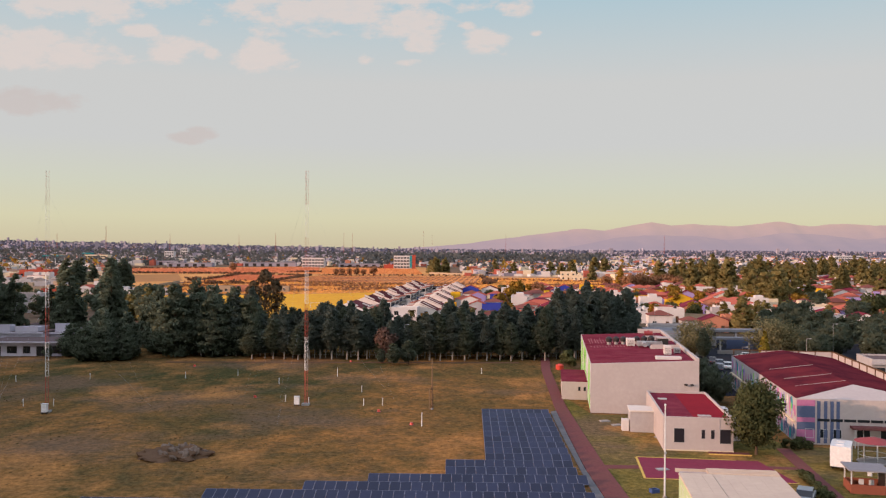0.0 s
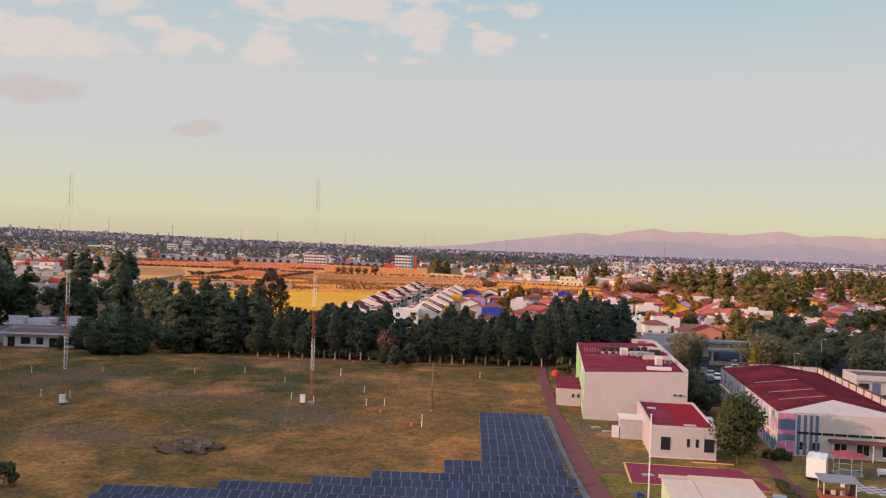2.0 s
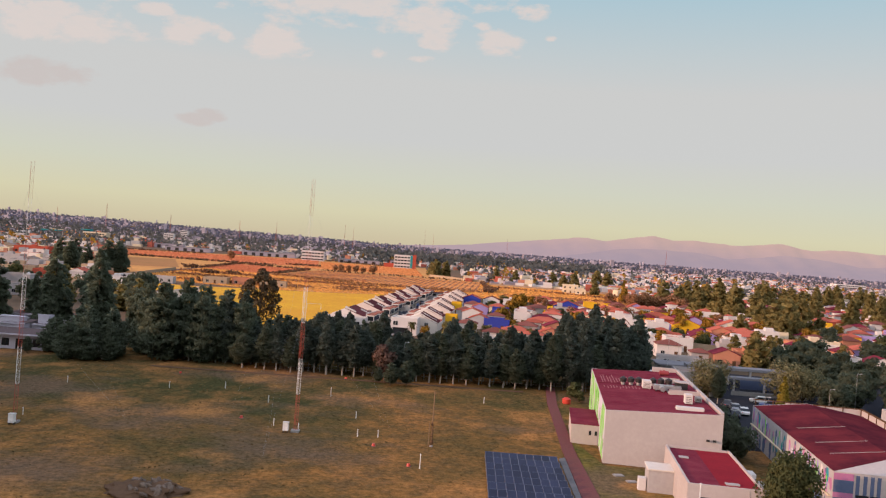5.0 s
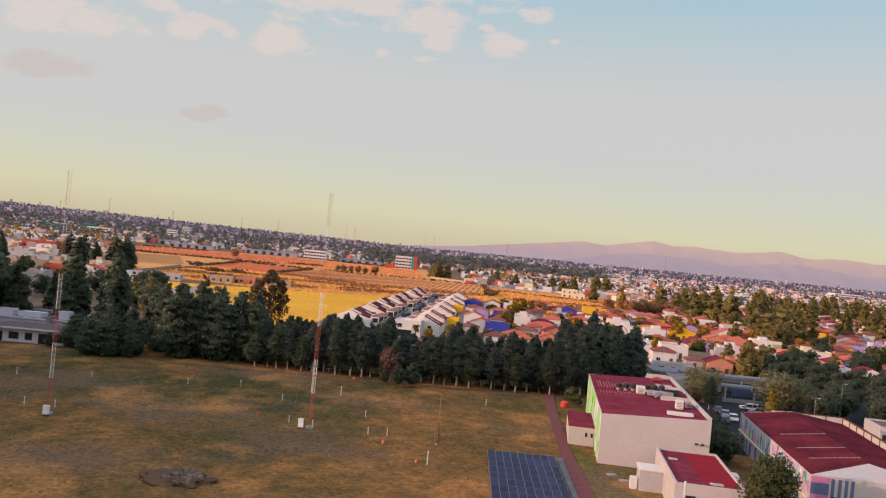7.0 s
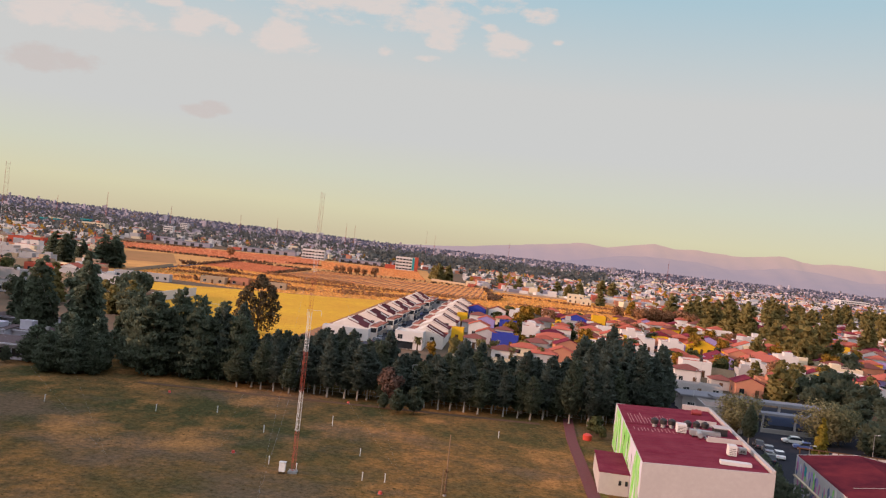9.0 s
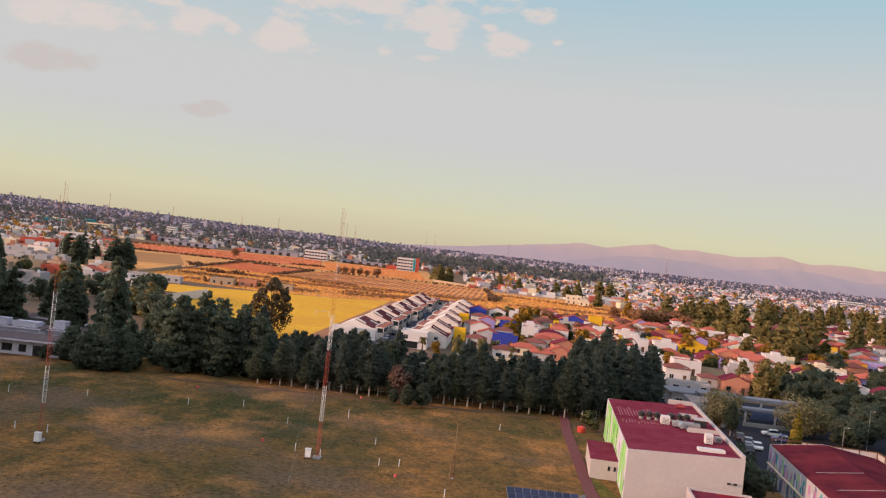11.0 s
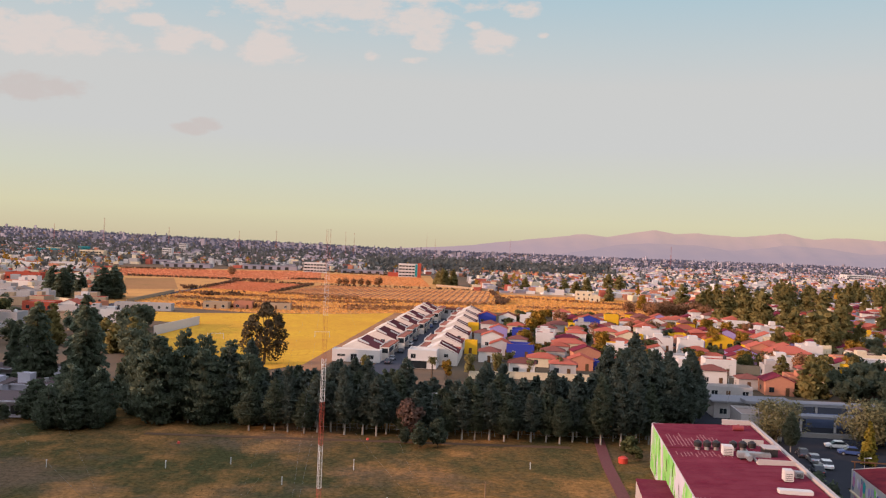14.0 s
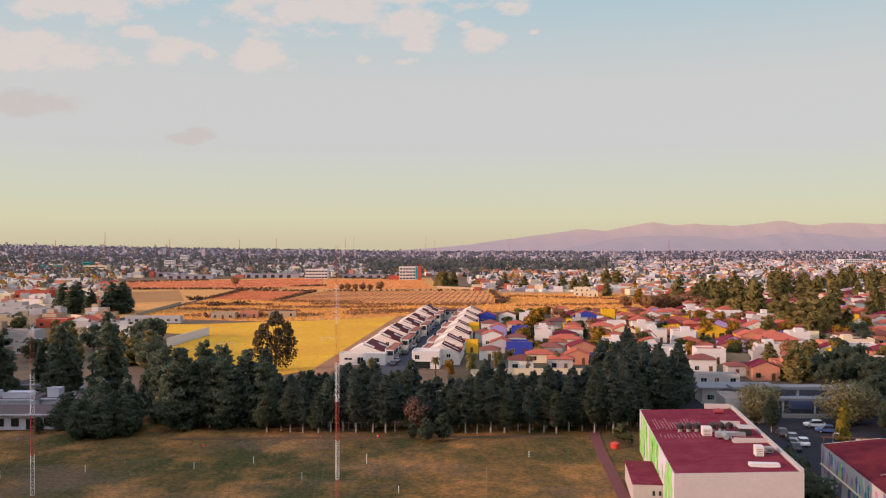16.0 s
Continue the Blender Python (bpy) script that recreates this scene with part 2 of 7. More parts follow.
    l.new(b.outputs[0], bsdf.inputs["Normal"])
    return m


M["turf"] = turf_mat("dry_turf")
M["lawn"] = turf_mat("lawn", (0.20, 0.145, 0.042), (0.115, 0.092, 0.032), (0.052, 0.066, 0.023), 0.12)
M["bare"] = mat("bare_soil", (0.135, 0.085, 0.055), (0.095, 0.062, 0.043), big=0.2, small=1.5)
M["barestrip"] = mat("reddish_bare_earth", (0.30, 0.15, 0.09), (0.22, 0.11, 0.07), big=0.03, small=0.4, c3=(0.40, 0.22, 0.12))
M["roughground"] = mat("rough_weedy_ground", (0.666, 0.355, 0.122), (0.500, 0.250, 0.094), big=0.03, small=0.14, c3=(0.355, 0.172, 0.083), bigmix=0.6)
M["meadow"] = mat("dull_olive_meadow", (0.36, 0.20, 0.09), (0.27, 0.15, 0.07), big=0.03, small=0.2, c3=(0.42, 0.20, 0.095))
M["tuft"] = mat("grass_tuft", (0.22, 0.125, 0.055), (0.13, 0.09, 0.042), big=0.05, small=0.3, c3=(0.075, 0.072, 0.036), bump=0, bigspread=0.22, bigmix=0.85, island=0.35, thin=0.3)
M["yellowfield"] = mat("cut_yellow_grass", bump=0, c1=(0.70, 0.42, 0.048), c2=(0.55, 0.30, 0.045), big=0.03, small=0.35, c3=(0.52, 0.255, 0.05), bigspread=0.3)
M["stubble"] = mat("stubble_field", bump=0, c1=(0.733, 0.327, 0.128), c2=(0.577, 0.250, 0.100), big=0.015, small=0.1, c3=(0.755, 0.377, 0.144), bigspread=0.25)
M["redfield"] = mat("red_tilled_field", bump=0, c1=(0.677, 0.278, 0.139), c2=(0.577, 0.228, 0.117), big=0.01, small=0.05, c3=(0.699, 0.333, 0.161), bigspread=0.25)
# darkened and blued, with the tree shade over the parking put in
M["asphalt"] = mat("asphalt", (0.040, 0.042, 0.050), (0.030, 0.032, 0.040), big=0.1, small=4)
M["concrete"] = mat("concrete", (0.30, 0.29, 0.28), (0.24, 0.235, 0.23), big=0.3, small=3)
M["redpath"] = mat("red_path", (0.175, 0.068, 0.070), (0.128, 0.054, 0.056), big=0.3, small=3, c3=(0.14, 0.070, 0.062))
M["court"] = mat("worn_red_court_paint", (0.215, 0.038, 0.070), (0.165, 0.032, 0.058), big=0.2, small=2, c3=(0.18, 0.055, 0.075))
M["yellowpaint"] = mat("yellow_paint", (0.62, 0.42, 0.12), bump=0.05)
M["white"] = mat("white_plaster", (0.60, 0.56, 0.545), (0.54, 0.505, 0.49), big=0.25, small=2.0, c3=(0.55, 0.515, 0.50), bump=0.08)
M["cream"] = mat("cream_plaster", (0.66, 0.56, 0.40), (0.58, 0.48, 0.34), big=0.25, small=2.0, bump=0.08)
M["greyw"] = mat("grey_plaster", (0.42, 0.40, 0.40), (0.35, 0.33, 0.33), big=0.2, small=2.0, bump=0.08)
M["beige"] = mat("beige_block", (0.42, 0.32, 0.22), (0.34, 0.25, 0.17), big=0.2, small=2.0)
M["salmon"] = mat("salmon_plaster", (0.50, 0.22, 0.14), (0.43, 0.185, 0.12), big=0.2, small=2.0, bump=0.08)
M["redw"] = mat("red_plaster", (0.42, 0.09, 0.06), (0.35, 0.08, 0.05), big=0.2, small=2.0, bump=0.08)
M["blue"] = mat("blue_plaster", (0.045, 0.062, 0.34), (0.038, 0.052, 0.27), big=0.2, small=2.0, bump=0.08)
M["yellow"] = mat("yellow_plaster", (0.72, 0.42, 0.03), (0.62, 0.35, 0.03), big=0.2, small=2.0, bump=0.08)
M["lilac"] = mat("lilac_plaster", (0.33, 0.26, 0.50), (0.28, 0.22, 0.43), big=0.2, small=2.0, bump=0.08)
M["teal"] = mat("teal_paint", (0.05, 0.30, 0.33), big=0.2, small=2.0, bump=0.08)
M["redroof"] = mat("red_roof_sheet", (0.165, 0.024, 0.042), (0.118, 0.020, 0.035), rough=0.9, big=0.35, small=2.5, c3=(0.21, 0.052, 0.070), rand=0.06)
M["tile"] = mat("terracotta_tiles", (0.42, 0.118, 0.082), (0.30, 0.085, 0.062), big=0.4, small=2.5, rand=0.2)
M["browntile"] = mat("brown_tiles", (0.205, 0.080, 0.068), (0.150, 0.060, 0.052), big=0.4, small=2.5, rand=0.15)
M["slab"] = mat("flat_roof_slab", (0.36, 0.285, 0.25), (0.28, 0.225, 0.20), big=0.3, small=1.5, rand=0.12)
M["whiteroof"] = mat("white_roof_coat", (0.66, 0.60, 0.55), (0.58, 0.53, 0.48), big=0.25, small=1.5, c3=(0.55, 0.48, 0.42))
M["glass"] = mat("dark_glass", (0.02, 0.025, 0.03), rough=0.08, big=0.5, small=1, bump=0)
M["frame"] = mat("pale_frame", (0.6, 0.6, 0.6), rough=0.5, bump=0)
M["darkmetal"] = mat("dark_metal", (0.05, 0.045, 0.045), rough=0.5, metal=0.6, bump=0)
M["metal"] = mat("galvanised_metal", (0.45, 0.45, 0.46), rough=0.45, metal=0.7, bump=0.05)
M["mastred"] = mat("mast_red", (0.36, 0.06, 0.035), rough=0.6, bump=0)
M["mastwhite"] = mat("mast_white", (0.72, 0.72, 0.72), rough=0.6, bump=0)
M["panel"] = mat("solar_cell", (0.018, 0.023, 0.050), (0.025, 0.031, 0.064), rough=0.3, big=0.4, small=2, bump=0, rand=0.25)
M["panel"].node_tree.nodes["Principled BSDF"].inputs["Specular IOR Level"].default_value = 0.10
M["panelframe"] = mat("panel_frame", (0.12, 0.135, 0.20), rough=0.6, metal=0.0, bump=0)
M["wood"] = mat("weathered_wood", (0.26, 0.17, 0.10), (0.19, 0.12, 0.08), big=1, small=6)
M["door"] = mat("brown_door", (0.13, 0.07, 0.04), bump=0)
M["stone"] = mat("rubble_stone", (0.19, 0.15, 0.125), (0.13, 0.10, 0.082), big=0.8, small=4, bump=0.5, rand=0.2)
M["green"] = mat("green_mural_paint", (0.16, 0.52, 0.08), (0.10, 0.40, 0.06), big=0.5, small=1.5, c3=(0.45, 0.60, 0.30), bump=0.05)
M["red"] = mat("red_plastic", (0.55, 0.05, 0.03), rough=0.5, bump=0)
M["dullred"] = mat("faded_red_paint", (0.27, 0.035, 0.04), (0.20, 0.03, 0.035), rough=0.7, bump=0)
M["pink"] = mat("pink_paint", (0.46, 0.18, 0.33), (0.38, 0.15, 0.28), bump=0.05)
M["bluegrey"] = mat("blue_grey_paint", (0.11, 0.14, 0.24), (0.09, 0.12, 0.20), bump=0.05)
M["brick"] = mat("red_brick", (0.25, 0.085, 0.055), (0.19, 0.07, 0.045), small=6)
M["pine"] = mat("pine_needles", (0.138, 0.166, 0.132), (0.115, 0.140, 0.114), big=0.3, small=1.5, island=0.15, bump=0, rough=0.9, thin=0.72)
M["pine2"] = mat("cypress_foliage", (0.142, 0.166, 0.112), (0.118, 0.139, 0.096), big=0.3, small=1.5, island=0.15, bump=0, rough=0.9, thin=0.72)
M["evergreen"] = mat("dark_evergreen_foliage", (0.165, 0.195, 0.130), (0.134, 0.160, 0.112), big=0.3, small=1.5, island=0.2, bump=0, rough=0.9, thin=0.72)
M["leaf"] = mat("broad_leaves", (0.115, 0.125, 0.055), (0.085, 0.096, 0.046), big=0.3, small=1.5, island=0.2, bump=0, rough=0.8, thin=0.45)
M["gold"] = mat("golden_leaves", (0.34, 0.20, 0.035), (0.24, 0.13, 0.03), big=0.3, small=1.5, island=0.4, bump=0, thin=0.3)
M["rust"] = mat("rusty_leaves", (0.38, 0.195, 0.10), (0.26, 0.135, 0.075), big=0.3, small=1.5, island=0.4, bump=0, thin=0.3)
M["dullrust"] = mat("dull_bronze_leaves", (0.165, 0.105, 0.085), (0.115, 0.08, 0.068), big=0.3, small=1.5, island=0.3, bump=0, thin=0.4)
M["blossom"] = mat("pale_blossom", (0.26, 0.235, 0.13), (0.135, 0.135, 0.065), big=0.4, small=1.2, island=0.25, bump=0, thin=0.4)
M["bark"] = mat("bark", (0.12, 0.085, 0.06), (0.09, 0.065, 0.045), big=1, small=6, bump=0.5)
M["palebark"] = mat("whitewashed_bark", (0.30, 0.275, 0.25), (0.18, 0.16, 0.145), big=1, small=6)
M["carwhite"] = mat("white_car_paint", (0.75, 0.75, 0.75), rough=0.25, bump=0)
M["cardark"] = mat("dark_car_paint", (0.04, 0.045, 0.06), rough=0.25, bump=0)
M["carsilver"] = mat("silver_car_paint", (0.35, 0.36, 0.38), rough=0.3, metal=0.5, bump=0)
M["carblue"] = mat("blue_car_paint", (0.05, 0.09, 0.25), rough=0.3, bump=0)
M["rubber"] = mat("rubber", (0.02, 0.02, 0.02), bump=0)
# evening haze is put into the blue base colour of the far trees
M["fartree"] = mat("haze_tinted_foliage", (0.150, 0.155, 0.215), (0.120, 0.125, 0.180), big=0.01, small=0.1, island=0.15, bump=0, rough=0.9, thin=0.3)
M["garden"] = mat("garden_ground", (0.12, 0.09, 0.06), (0.085, 0.075, 0.06), big=0.05, small=0.3)
M["euc"] = mat("eucalyptus_leaves", (0.125, 0.098, 0.062), (0.09, 0.075, 0.05), big=0.3, small=1.5, island=0.3, bump=0, rough=0.9, thin=0.35)
# far walls take the haze as a mauve base colour
M["farwall"] = mat("haze_tinted_plaster", (0.42, 0.37, 0.42), (0.30, 0.27, 0.33), big=0.004, small=0.05, island=0.35, bump=0)
M["strawred"] = mat("reddish_straw", (0.622, 0.250, 0.135), (0.511, 0.200, 0.111), island=0.2, bump=0, thin=0.4)
M["straw"] = mat("orange_straw", (0.699, 0.322, 0.133), (0.555, 0.250, 0.105), island=0.2, bump=0, thin=0.4)
M["strawyellow"] = mat("yellow_straw", (0.710, 0.377, 0.078), (0.555, 0.289, 0.067), island=0.25, bump=0, thin=0.4)
M["hallwall"] = mat("warm_white_plaster", (0.45, 0.40, 0.385), (0.405, 0.36, 0.345), big=0.25, small=2.0, c3=(0.385, 0.34, 0.325), bump=0.08)
M["belt"] = mat("olive_foliage", (0.275, 0.23, 0.09), (0.20, 0.175, 0.076), big=0.1, small=1.5, island=0.25, bump=0, rough=0.9, thin=0.45)
M["conifer"] = mat("golden_cypress_foliage", (0.34, 0.27, 0.05), (0.25, 0.20, 0.045), big=0.5, small=2, island=0.2, bump=0, thin=0.45)
# lilac paints the blue shade on the campus blocks; real paint on the murals
M["shadewall"] = mat("lilac_shade_and_mural_paint", (0.56, 0.54, 0.62), (0.48, 0.465, 0.54), big=0.3, small=2, bump=0.08)
M["darkroof"] = mat("dark_bitumen_roof", (0.16, 0.12, 0.12), (0.11, 0.09, 0.09), big=0.4, small=2)
M["canopy"] = mat("grey_canopy_concrete", (0.235, 0.235, 0.255), (0.19, 0.19, 0.21), big=0.2, small=2.0)
M["palm"] = mat("palm_fronds", (0.15, 0.13, 0.05), (0.10, 0.09, 0.04), bump=0, island=0.3, thin=0.3)
M["wornred"] = mat("worn_pink_roof_paint", (0.36, 0.17, 0.18), (0.25, 0.09, 0.10), big=0.5, small=3.0)
# some haze grey is mixed into the olive of these trees
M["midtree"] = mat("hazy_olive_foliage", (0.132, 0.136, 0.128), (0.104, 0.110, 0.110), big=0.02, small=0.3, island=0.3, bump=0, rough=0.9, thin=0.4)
M["weed"] = mat("dry_weed_stalks", (0.40, 0.205, 0.10), (0.30, 0.15, 0.078), island=0.35, bump=0, thin=0.4)
M["rowwall"] = mat("weathered_white_plaster", (0.66, 0.605, 0.56), (0.58, 0.53, 0.49), big=0.2, small=1.4, c3=(0.52, 0.45, 0.40), bump=0.08)
M["maroontile"] = mat("maroon_tiles", (0.135, 0.045, 0.048), (0.095, 0.034, 0.038), big=0.3, small=2.5, rand=0.2)
M["terrace"] = mat("red_terrace_coat", (0.42, 0.17, 0.12), (0.33, 0.12, 0.09), big=0.3, small=2.0, rand=0.2)
M["street"] = mat("worn_street_asphalt", (0.080, 0.083, 0.10), (0.062, 0.065, 0.08), big=0.1, small=2)
# dark grey of gravel and slabs; the strip's shade is put in too
M["strip"] = mat("dark_gravel_and_strip_shade", (0.13, 0.13, 0.14), (0.09, 0.09, 0.10), big=0.4, small=3, c3=(0.20, 0.19, 0.19))
M["sheetroof"] = mat("cream_roof_sheet", (0.55, 0.455, 0.365), (0.49, 0.40, 0.325), big=0.25, small=1.5, c3=(0.43, 0.345, 0.29))
M["greenwash"] = mat("pale_green_wall", (0.45, 0.55, 0.33), (0.38, 0.48, 0.28), big=0.3, small=2, bump=0.08)
M["maroonroof"] = mat("dull_maroon_roof_sheet", (0.088, 0.018, 0.027), (0.062, 0.015, 0.023), rough=0.9, big=0.16, small=2.0, c3=(0.17, 0.030, 0.036), bigspread=0.25)
# redder copy of the roof sheet with the light put into its colour
M["litred"] = mat("lit_red_roof_sheet", (0.27, 0.025, 0.035), (0.20, 0.022, 0.032), rough=0.9, big=0.3, small=2.5, c3=(0.17, 0.02, 0.03))
M["darkweed"] = mat("dark_dry_hedge", (0.20, 0.115, 0.070), (0.135, 0.082, 0.055), island=0.35, bump=0, thin=0.3)
M["strawochre"] = mat("ochre_straw", (0.799, 0.427, 0.128), (0.611, 0.305, 0.100), island=0.25, bump=0, thin=0.4)

# ---- building blocks ----
rng = random.Random(7)


def thing(name, m=None, label="", category="", group="", kind=""):
    ob = new(name)
    ob.empty_display_size = 0.5
    if m is not None:
        ob.matrix_basis = m
    return tagged(ob, label, category, group, kind)


def link(name, me, material, parent=None, label="", kind=""):
    if material is not None and not me.materials:
        me.materials.append(M[material] if isinstance(material, str) else material)
    ob = new(name, me)
    ob.parent = parent
    return tagged(ob, label, kind=kind)


def part(name, bm, material, parent=None, label="", kind="", smooth=False):
    me = bpy.data.meshes.new(name)
    bm.to_mesh(me)
    bm.free()
    if smooth:
        for p in me.polygons:
            p.use_smooth = True
    return link(name, me, material, parent, label, kind)


def box(bm, x0, x1, y0, y1, z0, z1):
    v = [bm.verts.new(p) for p in ((x0, y0, z0), (x1, y0, z0), (x1, y1, z0), (x0, y1, z0), (x0, y0, z1), (x1, y0, z1), (x1, y1, z1), (x0, y1, z1))]
    for f in ((3, 2, 1, 0), (4, 5, 6, 7), (0, 1, 5, 4), (1, 2, 6, 5), (2, 3, 7, 6), (3, 0, 4, 7)):
        bm.faces.new([v[i] for i in f])
    return v


def boxes(*bs):
    bm = bmesh.new()
    for b in bs:
        box(bm, *b)
    return bm


def prism(bm, pts, y0, y1):
    """An outline in x and z, drawn out along y."""
    a = [bm.verts.new((x, y0, z)) for x, z in pts]
    b = [bm.verts.new((x, y1, z)) for x, z in pts]
    bm.faces.new(a)
    bm.faces.new(b[::-1])
    for i in range(len(pts)):
        j = (i + 1) % len(pts)
        bm.faces.new((a[j], a[i], b[i], b[j]))


def tube(bm, p, q, r0, r1, n=8):
    p, q = Vector(p), Vector(q)
    t = (q - p).to_track_quat("Z", "Y").to_matrix()
    ring = lambda c, r: [bm.verts.new(c + t @ Vector((r * math.cos(a), r * math.sin(a), 0))) for a in (2 * math.pi * i / n for i in range(n))]
    a, b = ring(p, r0), ring(q, r1)
    for i in range(n):
        bm.faces.new((a[i], a[(i + 1) % n], b[(i + 1) % n], b[i]))
    bm.faces.new(a[::-1])
    bm.faces.new(b)


def sheet(name, outline, z, material, parent=None, thick=0.0, label=""):
    """A flat piece of ground, with a depth below it where thick."""
    bm = bmesh.new()
    top = [bm.verts.new((x, y, z)) for x, y in outline]
    f = bm.faces.new(top)
    if f.normal.z < 0:
        f.normal_flip()
    bm.normal_update()
    if f.normal.z < 0:
        f.normal_flip()
    if thick:
        low = [bm.verts.new((x, y, z - thick)) for x, y in outline]
        for i in range(len(top)):
            j = (i + 1) % len(top)
            bm.faces.new((top[i], top[j], low[j], low[i]))
    ob = part(name, bm, material, parent)
    return tagged(ob, label, name.replace("_", " "), kind="structure")


def pydata(name, verts, faces, material, parent=None, label="", kind="", normals=None):
    me = bpy.data.meshes.new(name)
    if normals is not None:
        # turn every leaf so that its front looks out of the crown
        v, f, m = np.asarray(verts), np.asarray(faces), np.asarray(normals)
        g = np.cross(v[f[:, 2]] - v[f[:, 0]], v[f[:, 3]] - v[f[:, 1]])
        back = (g * m[f[:, 0]]).sum(1) < 0
        f[back] = f[back][:, ::-1]
        faces = f
    me.from_pydata([tuple(v) for v in verts], [], [tuple(int(i) for i in f) for f in faces])
    if normals is not None:
        for p in me.polygons:
            p.use_smooth = True
        me.normals_split_custom_set_from_vertices([tuple(v) for v in normals])
    return link(name, me, material, parent, label, kind)


# ---- the ground ----
bm = bmesh.new()
step = [-6000, -2500, -1000, -400, 0, 400, 1000, 2500, 6000]
gv = [[bm.verts.new((x, y, -0.12)) for x in step] for y in [-3000, -800, -200, 80, 220, 600, 1200, 2500, 6000]]
for j in range(8):
    for i in range(8):
        bm.faces.new((gv[j][i], gv[j][i + 1], gv[j + 1][i + 1], gv[j + 1][i]))
tagged(part("ground", bm, "earth"), "dry brown earth reaching to the horizon", "ground", kind="structure")


def relief(name, x0, x1, y0, y1, n, m, material, height, label, skirt=0.0):
    bm = bmesh.new()
    rows = []
    for j in range(m + 1):
        row = []
        for i in range(n + 1):
            x, y = x0 + (x1 - x0) * i / n, y0 + (y1 - y0) * j / m
            z = height * (noise.fractal(Vector((x * 0.08, y * 0.08, 1)), 1.0, 2.0, 5) * 0.6) - 0.03
            row.append(bm.verts.new((x, y, min(z, 0.03))))
        rows.append(row)
    for j in range(m):
        for i in range(n):
            bm.faces.new((rows[j][i], rows[j][i + 1], rows[j + 1][i + 1], rows[j + 1][i]))
    ob = part(name, bm, material, None, smooth=True)
    return tagged(ob, label, "field", kind="structure")


relief("field", -160, 60, 40, 245, 160, 150, "turf", 0.14, "uneven dry olive and ochre grass field")

# red footpath along the hall, with its branches and the concrete strip beside the panels
sheet("path", [(16.9, 70), (19.4, 70), (19.3, 89), (19.2, 102), (19.5, 118), (20.0, 140), (22.5, 179), (24.6, 198), (22.6, 198), (20.6, 179), (18.1, 140), (17.2, 117), (16.7, 101.5), (16.8, 89)], 0.10, "redpath", thick=0.2, label="worn red paved footpath between lawn and panels")
sheet("path", [(19.2, 101.3), (23.3, 101.5), (23.4, 102.8), (19.2, 103.0)], 0.095, "redpath", thick=0.2, label="short red branch path across the lawn")
sheet("concrete_strip", [(15.6, 70), (16.85, 70), (16.75, 89), (16.65, 101.5), (17.15, 117), (17.9, 136), (16.9, 135), (16.4, 118), (15.9, 95)], 0.06, "strip", thick=0.15, label="stained grey concrete strip along the panels")
sheet("lawn", [(18.8, 70), (70, 70), (70, 111), (45, 112.5), (41, 131), (23, 133.2), (20.6, 150), (19.4, 121), (18.7, 102)], 0.05, "lawn", label="short yellow-green lawn round the buildings")
sheet("court", [(23.8, 106.8), (22.6, 97.2), (38.9, 95.3), (38.0, 105.0)], 0.11, "court", thick=0.15, label="small red sports court with a yellow edge")
bm = bmesh.new()
for a, b in (((23.8, 106.8), (22.6, 97.2)), ((22.6, 97.2), (38.9, 95.3)), ((35.4, 105.33), (23.8, 106.8))):
    d = (Vector(b) - Vector(a)).normalized() * 0.14
    n = Vector((-d.y, d.x))
    vs = [bm.verts.new((*p, 0.122)) for p in (Vector(a) + n, Vector(a) - n, Vector(b) - n, Vector(b) + n)]
    bm.faces.new(vs)
bmesh.ops.recalc_face_normals(bm, faces=bm.faces)
tagged(part("court_line", bm, "yellowpaint"), "faded yellow border line of the court", "line marking", kind="structure")
sheet("path", [(44.4, 111.5), (41.3, 89), (39.9, 70), (38.3, 70), (39.7, 89), (42.8, 111.5)], 0.10, "redpath", thick=0.2, label="red paved path to the painted building")
sheet("path", [(38.3, 101.6), (41.3, 101.2), (41.45, 102.3), (38.2, 102.7)], 0.097, "redpath", thick=0.2, label="narrow red link path")
sheet("parking", [(44, 150), (55, 150), (58, 170), (140, 150), (150, 232), (48, 250), (42, 195)], 0.06, "asphalt", thick=0.1, label="dark asphalt parking area behind the hall")

# fields beyond the trees
sheet("town_ground", [(-6, 262), (60, 245), (150, 240), (330, 470), (330, 640), (150, 640), (110, 488), (22, 498), (-2, 455)], -0.03, "garden", label="dark gardens and lanes between the houses")
YELLOW = [(-146, 392), (-147, 426), (-121, 427), (-96, 438), (-62, 448), (-30, 470), (-44, 284), (-58, 262), (-116, 300), (-108, 338), (-104.5, 379)]
STUBBLE = [(-115, 592), (21, 561), (32, 711), (-102, 704)]
PARCEL = [(-170, 613), (-119, 586), (-109, 702), (-172, 717)]
PINK = [(-274, 739), (-180, 742), (-115, 793), (-141, 979), (-324, 872)]
BACK = [(-142, 745), (-17, 747), (-29, 933), (-132, 935), (-112, 793)]
ROUGH = [(-168, 462), (-96, 440), (-62, 450), (-26, 474), (22, 500), (105, 490), (128, 520), (124, 664), (32, 712), (22, 559), (-115, 590), (-168, 611)]
sheet("dry_ground", [(-330, 470), (-168, 455), (-60, 445), (-26, 470), (22, 498), (110, 488), (132, 520), (130, 672), (36, 716), (-10, 760), (-20, 985), (-150, 1000), (-340, 900)], -0.06, "roughground", label="dry brown ground between the fields")
sheet("yellow_field", YELLOW, 0.0, "yellowfield", label="sunlit yellow mown sports field")
sheet("dirt_strip", [(-48, 262), (-41, 262), (-27, 470), (-31, 470)], 0.02, "barestrip", label="reddish dirt strip beside the row houses")
